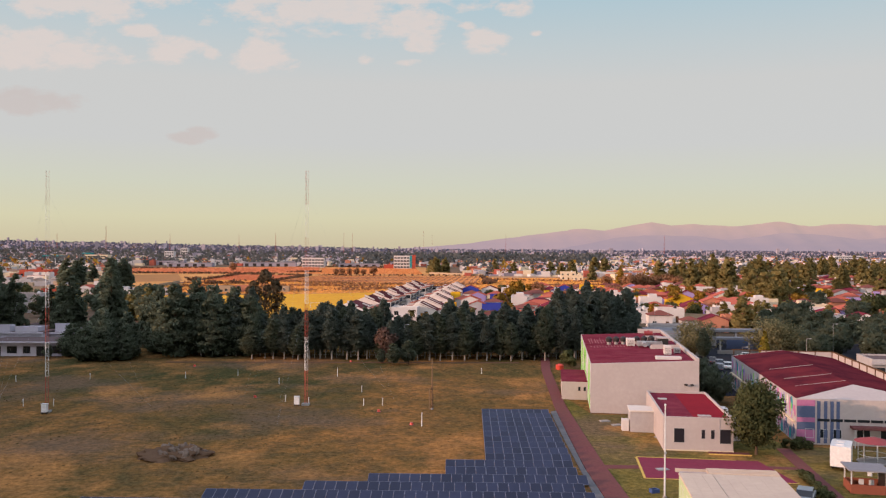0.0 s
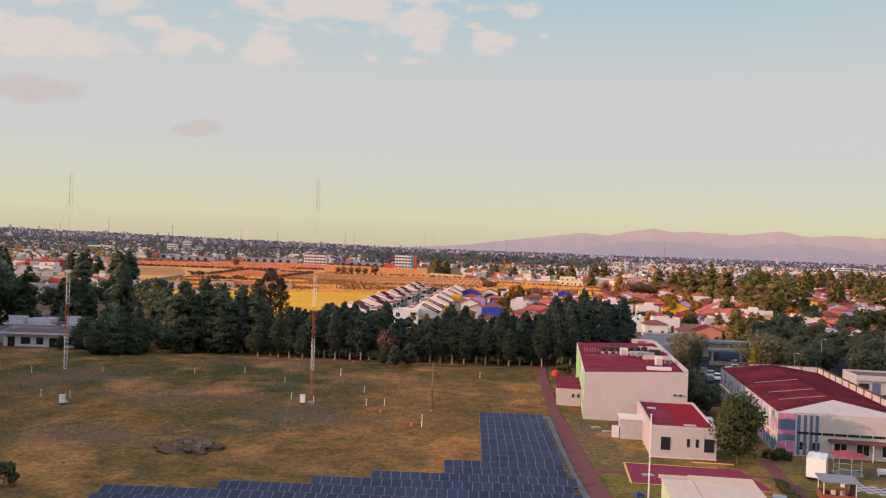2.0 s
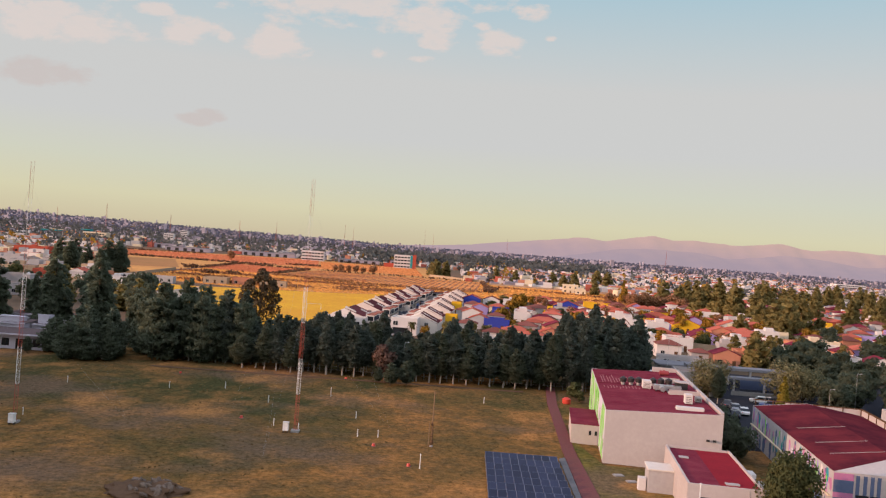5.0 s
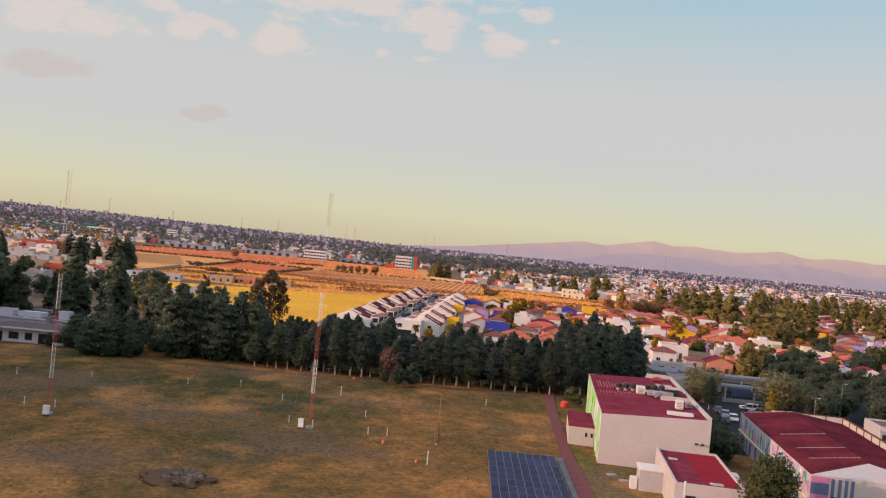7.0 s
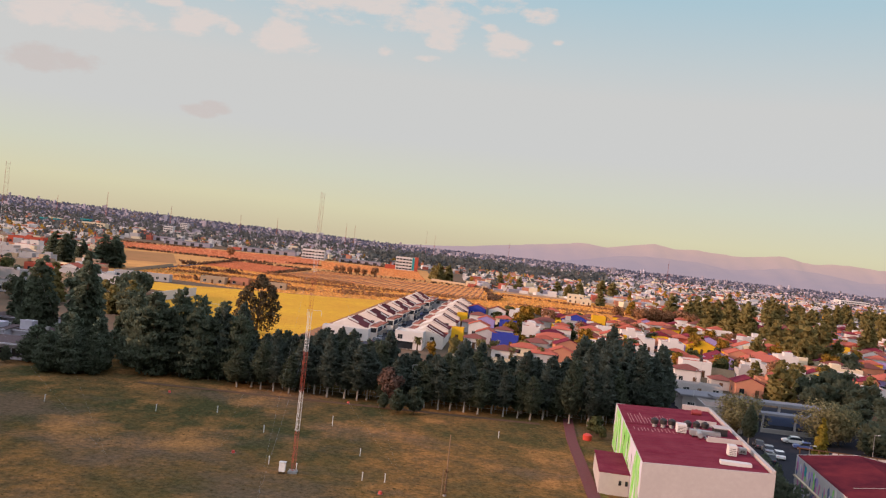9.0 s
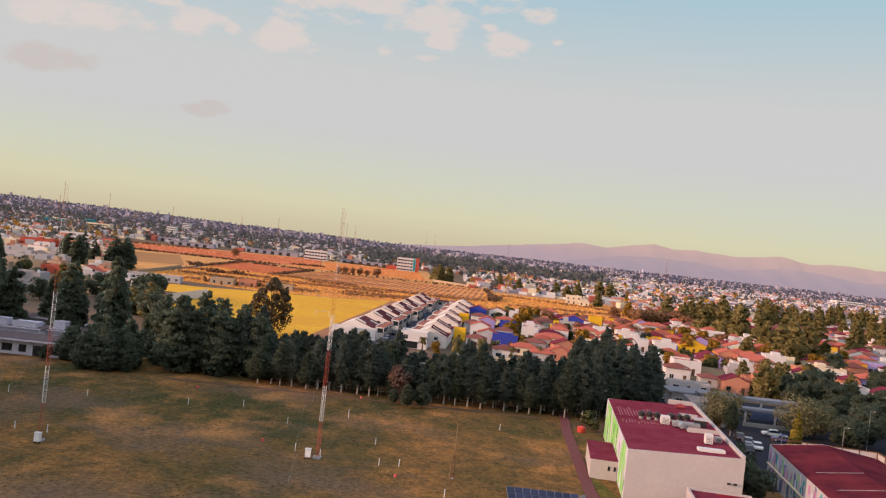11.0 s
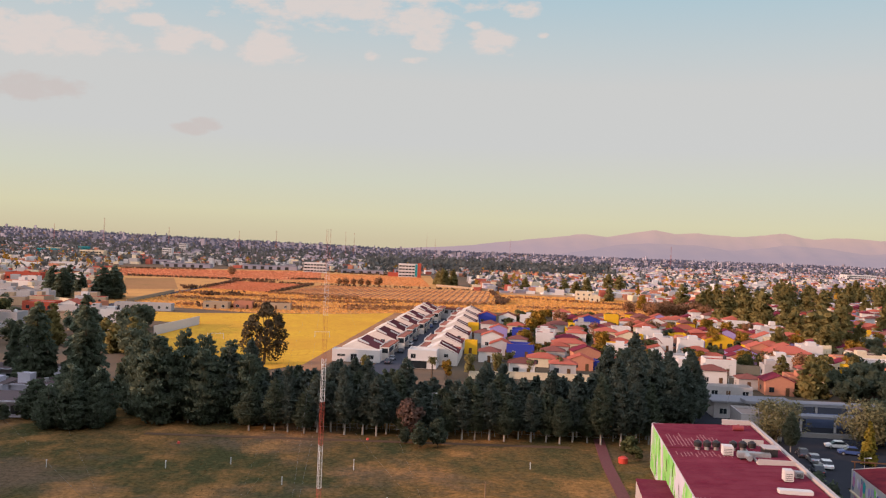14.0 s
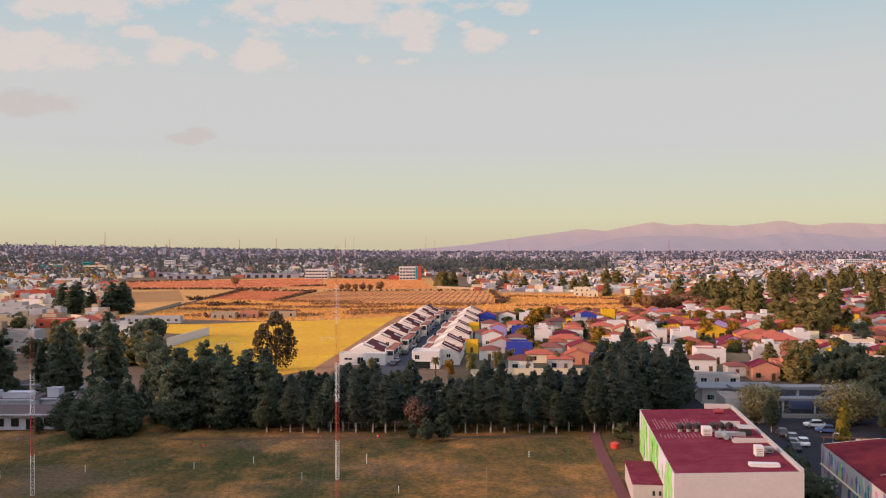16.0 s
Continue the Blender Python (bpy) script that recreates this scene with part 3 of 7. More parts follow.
sheet("rough_field", ROUGH, -0.02, "roughground", label="rough ochre field with dry weeds")
sheet("stubble_field", STUBBLE, 0.0, "stubble", label="furrowed orange stubble field")
sheet("red_field", PARCEL, 0.0, "redfield", label="reddish stubble parcel with dark edges")
sheet("pink_field", PINK, 0.0, "redfield", label="far reddish tilled field")
sheet("back_field", BACK, -0.01, "stubble", label="dry field before the office blocks")
sheet("meadow", [(-211, 573), (-180, 593), (-225, 727), (-254, 700)], -0.01, "meadow", label="dull olive meadow beside the track")
sheet("track", [(-174, 436), (-169, 436), (-165, 470), (-168, 527), (-168, 612), (-177, 741), (-181, 741), (-173, 613), (-174, 527), (-172, 470)], 0.03, "street", label="grey lane between walls and fields")

# ---- the campus ----
GRID = -7.3  # turn of the campus buildings, degrees


def window(parent, x, z, w, h, y=0.0, side="front", cross=True, frame="frame", x_face=0.0, sill=False):
    """A window set in a wall: frame bars standing 4 cm proud, a dark pane between them. side: the wall that it is in."""
    fr = boxes((-w / 2 - 0.06, w / 2 + 0.06, -0.05, 0.02, -0.06, 0.0), (-w / 2 - 0.06, w / 2 + 0.06, -0.05, 0.02, h, h + 0.06),
               (-w / 2 - 0.06, -w / 2, -0.05, 0.02, 0, h), (w / 2, w / 2 + 0.06, -0.05, 0.02, 0, h))
    if cross:
        box(fr, -0.03, 0.03, -0.045, 0.02, 0, h)
    m = pose(x, y, z) if side == "front" else (pose(x_face, y, z, 0, 0, -90) if side == "left" else pose(x_face, y, z, 0, 0, 90))
    win = part("window", fr, frame, parent)
    win.matrix_basis = m
    part("pane", boxes((-w / 2, w / 2, -0.02, 0.015, 0, h)), "glass", win)
    return win


def wall_shell(bm, w, d, h, t=0.25, parapet=0.0, roof_t=0.25):
    """Four walls and a roof slab; the walls rise over the slab by the parapet."""
    H = h + parapet
    box(bm, 0, w, 0, t, 0, H)
    box(bm, 0, w, d - t, d, 0, H)
    box(bm, 0, t, t, d - t, 0, H)
    box(bm, w - t, w, t, d - t, 0, H)


# large hall with the red roof
hall = thing("hall", pose(23.05, 134.6, 0, 0, 0, GRID), "tall windowless white hall with a red sheet roof", "building")
HW, HD = 16.3, 44.0
HL, HR = 7.6, 8.4
bm = bmesh.new()
prism(bm, [(0, 0), (HW, 0), (HW, HR), (0, HL)], 0, 0.3)
prism(bm, [(0, 0), (HW, 0), (HW, HR + 0.4), (HW - 4, HR + 0.4), (HW - 4, HL), (0, HL)], HD - 0.3, HD)
box(bm, 0.02, 0.3, 0.3, HD - 0.3, 0, HL - 0.05)
box(bm, HW - 0.3, HW, 0.3, HD - 0.3, 0, HR + 0.0)
part("wall", bm, "hallwall", hall)
bm = boxes((HW - 0.45, HW + 0.05, 0.3, HD, HR, HR + 0.35), (HW - 4.9, HW - 0.45, HD - 0.5, HD, HR - 0.3, HR + 0.55))
part("parapet", bm, "hallwall", hall, "pale raised parapet")
NP = 20
for i in range(NP):
    bm = bmesh.new()
    x0, x1 = 0.1, HW - 0.5
    y0, y1 = 0.32 + (HD - 0.7) * i / NP, 0.32 + (HD - 0.7) * (i + 1) / NP - 0.04
    zl, zr = HL - 0.03, HL - 0.03 + 0.0425 * (HW - 0.5)
    prism(bm, [(x0, zl - 0.15), (x1, zr - 0.15), (x1, zr), (x0, zl)], y0, y1)
    prism(bm, [(x0, zl - 0.01), (x1, zr - 0.01), (x1, zr + 0.03), (x0, zl + 0.03)], y1 - 0.07, y1 - 0.001)
    part("roof_panel", bm, "redroof", hall)
# worn ribs that show pale through the roof paint, and the dark ridge joint
rgw = random.Random(8)
for k in range(30):
    xx, far = 1.0 + 0.52 * (k % 15) + 0.1 * rgw.random(), k >= 15
    y0 = (27.0 if far else 20.6) + 1.2 * rgw.random()
    ln = rgw.uniform(3.0, 9.5) if far else rgw.uniform(1.6, 3.0)
    part("roof_rib", boxes((xx, xx + 0.13, y0, y0 + ln, HL - 0.02, HL + 0.02 + 0.0425 * xx)), "wornred", hall)
bm = bmesh.new()
prism(bm, [(0.1, HL - 0.1), (HW - 5.6, HL + 0.3), (HW - 5.6, HL + 0.5), (0.1, HL + 0.04)], 25.9, 26.1)
part("ridge_joint", bm, "maroonroof", hall, "dull joint across the roof")
rt = thing("roof_tank", hall.matrix_basis @ pose(13.0, 39.0, HL + 0.52), "dull red lying water tank on the roof", "tank")
bm = bmesh.new()
tube(bm, (-0.8, 0, 0.45), (0.8, 0, 0.45), 0.45, 0.45, 14)
part("body", bm, "dullred", rt)
bm = bmesh.new()
tube(bm, (0, 0, 0.86), (0, 0, 1.0), 0.2, 0.2, 10)
part("lid", bm, "dullred", rt)
rgr = random.Random(3)
part("mural_ground", boxes((-0.02, 0.018, 0.35, HD - 0.35, 0.25, HL - 0.12)), "shadewall", hall, "pale lilac mural ground")
# broad green fields with uneven edges, then brushed strokes over them
layer = 0


def patch(ring, mate):
    global layer
    layer += 1
    bm = bmesh.new()
    f = bm.faces.new([bm.verts.new((-0.026 - 0.0003 * layer, min(HD - 0.4, max(0.4, y)), min(HL - 0.15, max(0.3, z)))) for y, z in ring])
    g = bmesh.ops.extrude_face_region(bm, geom=[f])
    for v in g["geom"]:
        if isinstance(v, bmesh.types.BMVert):
            v.co.x = -0.018
    part("mural_patch", bm, mate, hall)


for y0, y1, slant in ((36.5, 43.6, -2.0), (29.0, 33.0, 3.0), (14.5, 27.5, 1.6), (7.6, 10.4, -2.4), (0.4, 5.2, 2.2)):
    left, right = [], []
    for k in range(7):
        z = 0.3 + (HL - 0.45) * k / 6
        left.append((y0 + slant * k / 6 + rgr.uniform(-0.6, 0.6), z))
        right.append((y1 + slant * k / 6 + rgr.uniform(-0.6, 0.6), z))
    patch(right + left[::-1], "green")
for i in range(44):
    yc, zc = 0.8 + (HD - 1.6) * (i + rgr.random()) / 44, rgr.uniform(1.2, HL - 1.0)
    n, rise_, wide = rgr.choice([6, 7, 8]), rgr.uniform(0.8, 2.2), rgr.uniform(0.15, 0.55)
    lean = rgr.uniform(-0.5, 0.5)
    ring = []
    for k in range(n):
        a = 6.283 * k / n + 0.4 * rgr.random()
        q = rgr.uniform(0.65, 1.2)
        ring.append((yc + wide * q * math.cos(a) + lean * rise_ * math.sin(a), zc + rise_ * q * math.sin(a)))
    patch(ring, rgr.choice(["green", "green", "leaf", "greenwash", "shadewall", "greyw"]))
# plant on the roof: row of round ducts, box units, pipes, rear room, lifted slab
for k in range(6):
    duct = thing("roof_fan", hall.matrix_basis @ pose((4.4, 5.7, 7.0, 9.4, 10.7, 12.0)[k], 25.2, HL - 0.03 + 0.0425 * (4.4, 5.7, 7.0, 9.4, 10.7, 12.0)[k]), "dark round roof fan on the red roof", "fan", "roof fans")
    bm = bmesh.new()
    tube(bm, (0, 0, 0), (0, 0, 0.5), 0.36, 0.36, 12)
    part("base", bm, "metal", duct)
    bm = bmesh.new()
    tube(bm, (0, 0, 0.5), (0, 0, 1.15), 0.56, 0.60, 12)
    tube(bm, (0, 0, 1.15), (0, 0, 1.45), 0.60, 0.16, 12)
    part("cowl", bm, "darkmetal", duct)


def roof_unit(x, y, w, d, h, label, mate="metal"):
    u = thing("air_conditioner", hall.matrix_basis @ pose(x, y, HL - 0.03 + 0.0425 * x), label, "air conditioner", "roof units")
    bm = boxes((0, w, 0, d, 0.15, h))
    bmesh.ops.bevel(bm, geom=bm.edges[:], offset=0.05, segments=1)
    part("casing", bm, mate, u)
    for fx in (0.1, w - 0.2):
        part("foot", boxes((fx, fx + 0.1, 0.1, d - 0.1, 0, 0.15)), "darkmetal", u)
    for k in range(4):
        part("grille", boxes((0.15, w - 0.15, -0.03, 0, 0.3 + k * (h - 0.5) / 4, 0.36 + k * (h - 0.5) / 4)), "darkmetal", u)


roof_unit(7.3, 21.6, 1.4, 1.6, 1.4, "pale boxy air conditioner on the red roof", "white")
roof_unit(12.2, 8.4, 1.1, 1.4, 1.5, "white upright air conditioner on the red roof", "white")
roof_unit(14.0, 10.2, 1.0, 1.0, 0.9, "small grey air conditioner by the parapet")
duct = thing("roof_duct", hall.matrix_basis @ pose(8.9, 19.3, HL + 0.55), "long silvery sheet metal duct on the roof", "duct")
bm = bmesh.new()
box(bm, 0, 4.4, 0.2, 1.3, 0.1, 0.9)
bmesh.ops.bevel(bm, geom=bm.edges[:], offset=0.18, segments=2)
part("duct_run", bm, "metal", duct)
bm = bmesh.new()
tube(bm, (1.2, -1.5, 0.5), (1.2, 0.3, 0.5), 0.4, 0.4, 12)
part("elbow", bm, "metal", duct)
for k in (0.4, 3.6):
    part("support", boxes((k, k + 0.1, 0.3, 1.2, -0.2, 0.15)), "darkmetal", duct)
room = thing("roof_room", hall.matrix_basis @ pose(11.0, 17.0, HL + 0.44), "pale low roof house with a dark opening", "roof room")
part("wall", boxes((0, 5.0, 0, 0.2, 0, 0.8), (0, 0.2, 0.2, 9.8, 0, 0.35), (0, 3.0, 9.8, 10, 0, 1.3), (3, 5, 9.8, 10, 0, 0.7)), "hallwall", room)
part("slab", boxes((0.2, 4.9, 0.2, 9.8, 0.3, 0.45)), "redroof", room)
part("hatch", boxes((1.6, 3.4, 3.4, 5.6, 0.45, 1.5)), "darkmetal", room, "dark roof hatch")
part("hatch_cover", boxes((1.4, 3.6, 3.2, 5.8, 1.5, 1.62)), "hallwall", room)
ledge = thing("duct_cover", hall.matrix_basis @ pose(10.2, 3.2, HL + 0.45), "white flat duct lying along the roof edge", "duct")
bm = boxes((0, 3.9, -0.3, 0.9, 0.05, 0.5))
bmesh.ops.bevel(bm, geom=bm.edges[:], offset=0.1, segments=2)
part("casing", bm, "white", ledge)
for k in range(2):
    l = thing("wall_lamp", hall.matrix_basis @ pose(14.3 + 0.9 * k, -0.15, 4.6), "small dark floodlight on the white wall", "lamp", "wall lamps")
    part("head", boxes((-0.22, 0.22, -0.25, 0.0, 0, 0.25)), "darkmetal", l)
    part("bracket", boxes((-0.05, 0.05, 0.0, 0.16, 0.05, 0.2)), "metal", l)

# annex on the hall's side
annex = thing("annex", pose(20.2, 146.0, 0, 0, 0, GRID), "small white annex with a red sheet roof", "building")
part("wall", boxes((0, 4.2, 0, 0.2, 0, 3.0), (0, 0.2, 0.2, 13.3, 0, 3.0), (0, 4.2, 13.3, 13.5, 0, 3.0), (4.0, 4.2, 0.2, 13.3, 0, 3.0)), "hallwall", annex)
for i in range(6):
    y0 = 0.05 + 13.4 * i / 6
    part("roof_panel", boxes((-0.1, 4.3, y0, y0 + 13.4 / 6 - 0.04, 3.0, 3.12)), "redroof", annex)
for x in (2.9, 3.8):
    window(annex, x, 1.55, 0.25, 0.55, cross=False, frame="darkmetal")

# small white building
small = thing("classroom", pose(28.1, 110.6, 0, 0, 0, GRID), "low white classroom with a red roof", "building")
SW, SD, SH = 8.55, 19.5, 3.95
bm = bmesh.new()
wall_shell(bm, SW, SD, SH, parapet=0.35)
part("wall", bm, "hallwall", small)
part("side_wall", boxes((-0.03, -0.004, 0.3, SD - 0.2, 0.1, SH + 0.3)), "hallwall", small, "pale plastered side wall")
part("plinth", boxes((-0.06, SW + 0.06, -0.08, -0.004, 0, 0.18)), "cream", small)
for i in range(8):
    y0 = 0.27 + (SD - 0.54) * i / 8
    # right half takes the lit colour, left half the plain one
    for xa, xb, mate in ((0.26, SW * 0.46 - 0.01, "redroof"), (SW * 0.46, SW - 0.26, "litred")):
        part("roof_panel", boxes((xa, xb, y0, y0 + (SD - 0.54) / 8 - 0.02, SH - 0.15, SH + 0.08)), mate, small)
window(small, 1.95, 1.1, 1.25, 1.75, cross=False, frame="greyw")
window(small, 4.9, 1.65, 0.42, 1.1, cross=False, frame="greyw")
window(small, 6.05, 1.65, 0.42, 1.1, cross=False, frame="greyw")
window(small, 7.6, 1.1, 0.0 + 1.3, 1.75, cross=False, frame="greyw") if SW > 8.5 else None
window(small, 0, 1.1, 1.3, 1.9, y=8.0, side="left", frame="greyw")
part("pipe", boxes((6.85, 6.91, -0.06, -0.003, 1.2, SH + 0.2)), "greyw", small)
part("vent", boxes((1.0, 2.2, 13.5, 14.3, SH + 0.1, SH + 0.22)), "greyw", small, "pale patch of roof vent")
part("vent", boxes((4.6, 6.2, 1.8, 2.6, SH + 0.1, SH + 0.22)), "greyw", small, "pale patch of roof vent")
part("side_step", boxes((SW - 0.3, SW + 1.6, 11, 13.2, 0, 3.4)), "white", small, "low white wing")
part("side_step", boxes((SW - 0.3, SW + 2.4, 6.5, 11, 0, 2.7)), "greyw", small, "low grey wing")
step = thing("terrace", pose(33.3, 108.4, 0, 0, 0, GRID), "small red entrance step with a yellow edge", "step")
part("slab", boxes((0, 4.9, -0.1, 1.1, 0, 0.16)), "redpath", step)
part("edge", boxes((-0.12, 5.0, -0.22, -0.102, 0, 0.19)), "yellowpaint", step)
shed = thing("store_shed", pose(26.2, 120.9, 0, 0, 0, GRID), "low pinkish grey store with a flat pale roof", "shed")
bm = bmesh.new()
wall_shell(bm, 4.6, 3.6, 2.9)
part("wall", bm, "greyw", shed)
part("roof", boxes((-0.15, 4.75, -0.15, 3.75, 2.9, 3.08)), "whiteroof", shed)
part("hood", boxes((-1.1, -0.16, 0.6, 1.8, 0, 1.6)), "white", shed)

# nearest building: only its pale roof shows
near = thing("workshop", pose(21.2, 69.6, 0, 0, 0, GRID), "low building with a large pale sheet roof", "building")
bm = bmesh.new()
wall_shell(bm, 9.0, 17, 3.75)
part("wall", bm, "hallwall", near)
for i in range(9):
    x0 = -0.25 + 9.5 * i / 9
    bm = boxes((x0, x0 + 9.5 / 9 - (0.06 if i == 2 else 0.012), -0.3, 15.6, 3.78, 3.95 + (0.03 if i < 3 else 0)))
    part("roof_sheet", bm, "sheetroof", near)
for k in range(4):
    part("roof_step", boxes((2.6, 9.2, 15.7 + 0.42 * k, 15.95 + 0.42 * k, 3.78, 4.05 + 0.02 * k)), "sheetroof", near)
part("side_wall", boxes((-0.03, -0.004, 0.2, 16.8, 0.1, 3.7)), "greenwash", near, "pale green side wall")
part("gutter", boxes((-0.3, 9.3, 17.42, 17.55, 3.55, 3.9)), "sheetroof", near)
part("ledge", boxes((-1.1, -0.02, 8, 14.5, 1.6, 1.8)), "sheetroof", near)
window(near, 0, 1.4, 1.6, 1.4, y=11, side="left")
window(near, 0, 1.4, 1.6, 1.4, y=14.5, side="left")

# painted building with the long red roof
mural = thing("painted_hall", pose(46.6, 114.6, 0, 0, 0, -8.3), "two-storey hall with murals and a red sheet roof", "building")
MW, MD, ME, MR = 17.5, 44.5, 5.9, 7.1
bm = bmesh.new()
box(bm, 0, MW, 0, 0.3, 0, ME + 0.05)
prism(bm, [(0, 0), (MW, 0), (MW, ME), (MW * 0.5, MR), (0, ME)], MD - 0.3, MD)
box(bm, 0, 0.3, 0.3, MD - 0.3, 0, ME)
box(bm, MW - 0.3, MW, 0.3, MD - 0.3, 0, ME)
part("wall", bm, "hallwall", mural)
for s in (0, 1):
    for i in range(12):
        y0, y1 = 5.6 + (MD - 6.0) * i / 12, 5.6 + (MD - 6.0) * (i + 1) / 12 - 0.03
        bm = bmesh.new()
        a, b = ((0.02, ME + 0.02), (MW * 0.5 - 0.01, MR + 0.02)) if s == 0 else ((MW * 0.5 + 0.01, MR + 0.02), (MW - 0.02, ME + 0.02))
        prism(bm, [(a[0], a[1] - 0.1), (b[0], b[1] - 0.1), b, a], y0, y1)
        part("roof_panel", bm, "maroonroof", mural)
for name, pts, mate in (("front_hip", ((0.02, 0.02, ME + 0.06), (MW - 0.02, 0.02, ME + 0.06), (MW * 0.5, 5.58, MR + 0.04)), "hallwall"), ("roof_corner", ((0.02, 0.03, ME + 0.05), (MW * 0.5 - 0.02, 5.58, MR + 0.02), (0.02, 5.58, ME + 0.02)), "maroonroof"), ("roof_corner", ((MW - 0.02, 0.03, ME + 0.05), (MW - 0.02, 5.58, ME + 0.02), (MW * 0.5 + 0.02, 5.58, MR + 0.02)), "maroonroof")):
    bm = bmesh.new()
    top = [bm.verts.new(p) for p in pts]
    low = [bm.verts.new((p[0], p[1], p[2] - 0.08)) for p in pts]
    bm.faces.new(top)
    bm.faces.new(low[::-1])
    for k in range(3):
        bm.faces.new((top[k], low[k], low[(k + 1) % 3], top[(k + 1) % 3]))
    bmesh.ops.recalc_face_normals(bm, faces=bm.faces)
    part(name, bm, mate, mural)
for i in (1, 3, 6):
    bm = bmesh.new()
    y0 = 5.6 + (MD - 6.0) * i / 12
    prism(bm, [(MW * 0.12, ME + 0.05 + (MR - ME) * 0.24), (MW * 0.5, MR + 0.05), (MW * 0.5, MR + 0.09), (MW * 0.12, ME + 0.09 + (MR - ME) * 0.24)], y0, y0 + 0.07)
    part("roof_seam", bm, "greyw", mural, "pale seam across the roof")
# parapet wall with posts along the far sides of the roof
bm = boxes((MW - 0.1, MW + 0.2, 1.0, MD, ME - 0.3, ME + 1.0), (MW * 0.3, MW, MD, MD + 0.25, ME - 0.3, ME + 1.0))
part("parapet", bm, "hallwall", mural)
part("rail", boxes((MW - 0.2, MW + 0.25, 1.0, MD, ME + 1.0, ME + 1.12), (0, MW, MD - 0.05, MD + 0.3, ME + 1.0, ME + 1.12)), "door", mural)
for i in range(13):
    part("post", boxes((MW - 0.22, MW - 0.1, 1.0 + i * (MD - 1.3) / 12, 1.16 + i * (MD - 1.3) / 12, ME, ME + 1.0)), "door", mural)
for i in range(6):
    part("post", boxes((0.3 + i * MW / 6.2, 0.45 + i * MW / 6.2, MD - 0.1, MD + 0.02, ME, ME + 1.0)), "door", mural)
rgm = random.Random(12)
paints = ["pink", "bluegrey", "teal", "white", "pink", "pink", "lilac", "shadewall", "bluegrey", "greyw", "green", "lilac"]
part("mural_ground", boxes((-0.03, -0.004, 0.05, MD - 0.1, 0.05, ME - 0.05)), "greyw", mural, "grey-mauve mural ground")
for i in range(150):
    yc, up = 0.4 + (MD - 0.8) * rgm.random(), rgm.random() < 0.62
    zc = rgm.uniform(3.3, 5.2) if up else rgm.uniform(0.5, 2.6)
    s, a0, n = rgm.uniform(0.25, 0.62), rgm.random() * 6.28, rgm.choice([5, 6, 7])
    lean, tall = rgm.uniform(-0.25, 0.25), rgm.uniform(1.6, 3.2)
    bm = bmesh.new()
    ring = []
    for k in range(n):
        a = a0 + 6.283 * k / n
        rr = s * rgm.uniform(0.7, 1.2)
        ring.append((min(MD - 0.15, max(0.1, yc + rr * (math.cos(a) + lean * tall * math.sin(a)))), min(ME - 0.1, max(0.1, zc + rr * tall * math.sin(a)))))
    out = -0.036 - 0.00012 * i
    f = bm.faces.new([bm.verts.new((out, y, z)) for y, z in ring])
    g = bmesh.ops.extrude_face_region(bm, geom=[f])
    for v in g["geom"]:
        if isinstance(v, bmesh.types.BMVert):
            v.co.x = -0.028
    part("mural_patch", bm, rgm.choice(paints) if up else rgm.choice(["bluegrey", "bluegrey", "bluegrey", "teal", "pink", "greyw"]), mural)
part("ledge", boxes((-0.35, -0.06, 0.5, MD - 0.5, 2.8, 2.95)), "cream", mural, "pale ledge along the mural wall")
part("mural_panel", boxes((0.02, 2.3, -0.05, -0.004, 0.3, 1.9)), "pink", mural)
part("mural_panel", boxes((0.02, 2.3, -0.05, -0.004, 1.92, 2.9)), "bluegrey", mural)
part("mural_panel", boxes((0.02, 2.3, -0.05, -0.004, 2.92, 3.5)), "pink", mural)
part("mural_panel", boxes((0.02, 2.3, -0.05, -0.004, 3.52, 5.0)), "bluegrey", mural)
part("mural_panel", boxes((0.02, 2.3, -0.05, -0.004, 5.02, 5.8)), "pink", mural)
for x in (2.55, 3.4, 4.2, 4.95):
    part("stripe", boxes((x, x + 0.42, -0.05, -0.004, 0.2, 5.7)), "bluegrey", mural, "tall dark blue painted stripe")
for k in range(9):
    part("band_window", boxes((2.6 + 1.65 * k, 4.1 + 1.65 * k, -0.06, 0.02, 3.05, 3.4)), "glass", mural, "narrow dark band window")
for x in (1.6, 3.4, 5.1):
    window(mural, x, 0.9, 0.95, 1.1)
for x in (8.3, 11.2, 14.5):
    window(mural, x, 0.6, 1.6, 1.6)
part("awning", boxes((6.6, MW, -1.5, -0.06, 2.35, 2.65)), "redpath", mural, "dark red flat awning")
for x in (6.8, 12, 17.2):
    part("awning_post", boxes((x, x + 0.1, -1.45, -1.35, 0, 2.35)), "frame", mural)
window(mural, 0, 0.5, 1.2, 1.8, y=6, side="left")

# trailer, kiosk, round shelter, benches and chequered paving on the lawn
trailer = thing("trailer", pose(44.9, 101.2, 0, 0, 0, -28), "white closed box trailer on the lawn", "trailer")
bm = boxes((0, 2.2, 0, 4.0, 0.55, 2.9))
bmesh.ops.bevel(bm, geom=bm.edges[:], offset=0.12, segments=2)
part("box", bm, "carwhite", trailer)
part("roof_hatch", boxes((0.6, 1.4, 0.9, 1.6, 2.9, 3.0)), "frame", trailer)
part("roof_hatch", boxes((0.6, 1.4, 2.4, 3.1, 2.9, 3.0)), "frame", trailer)
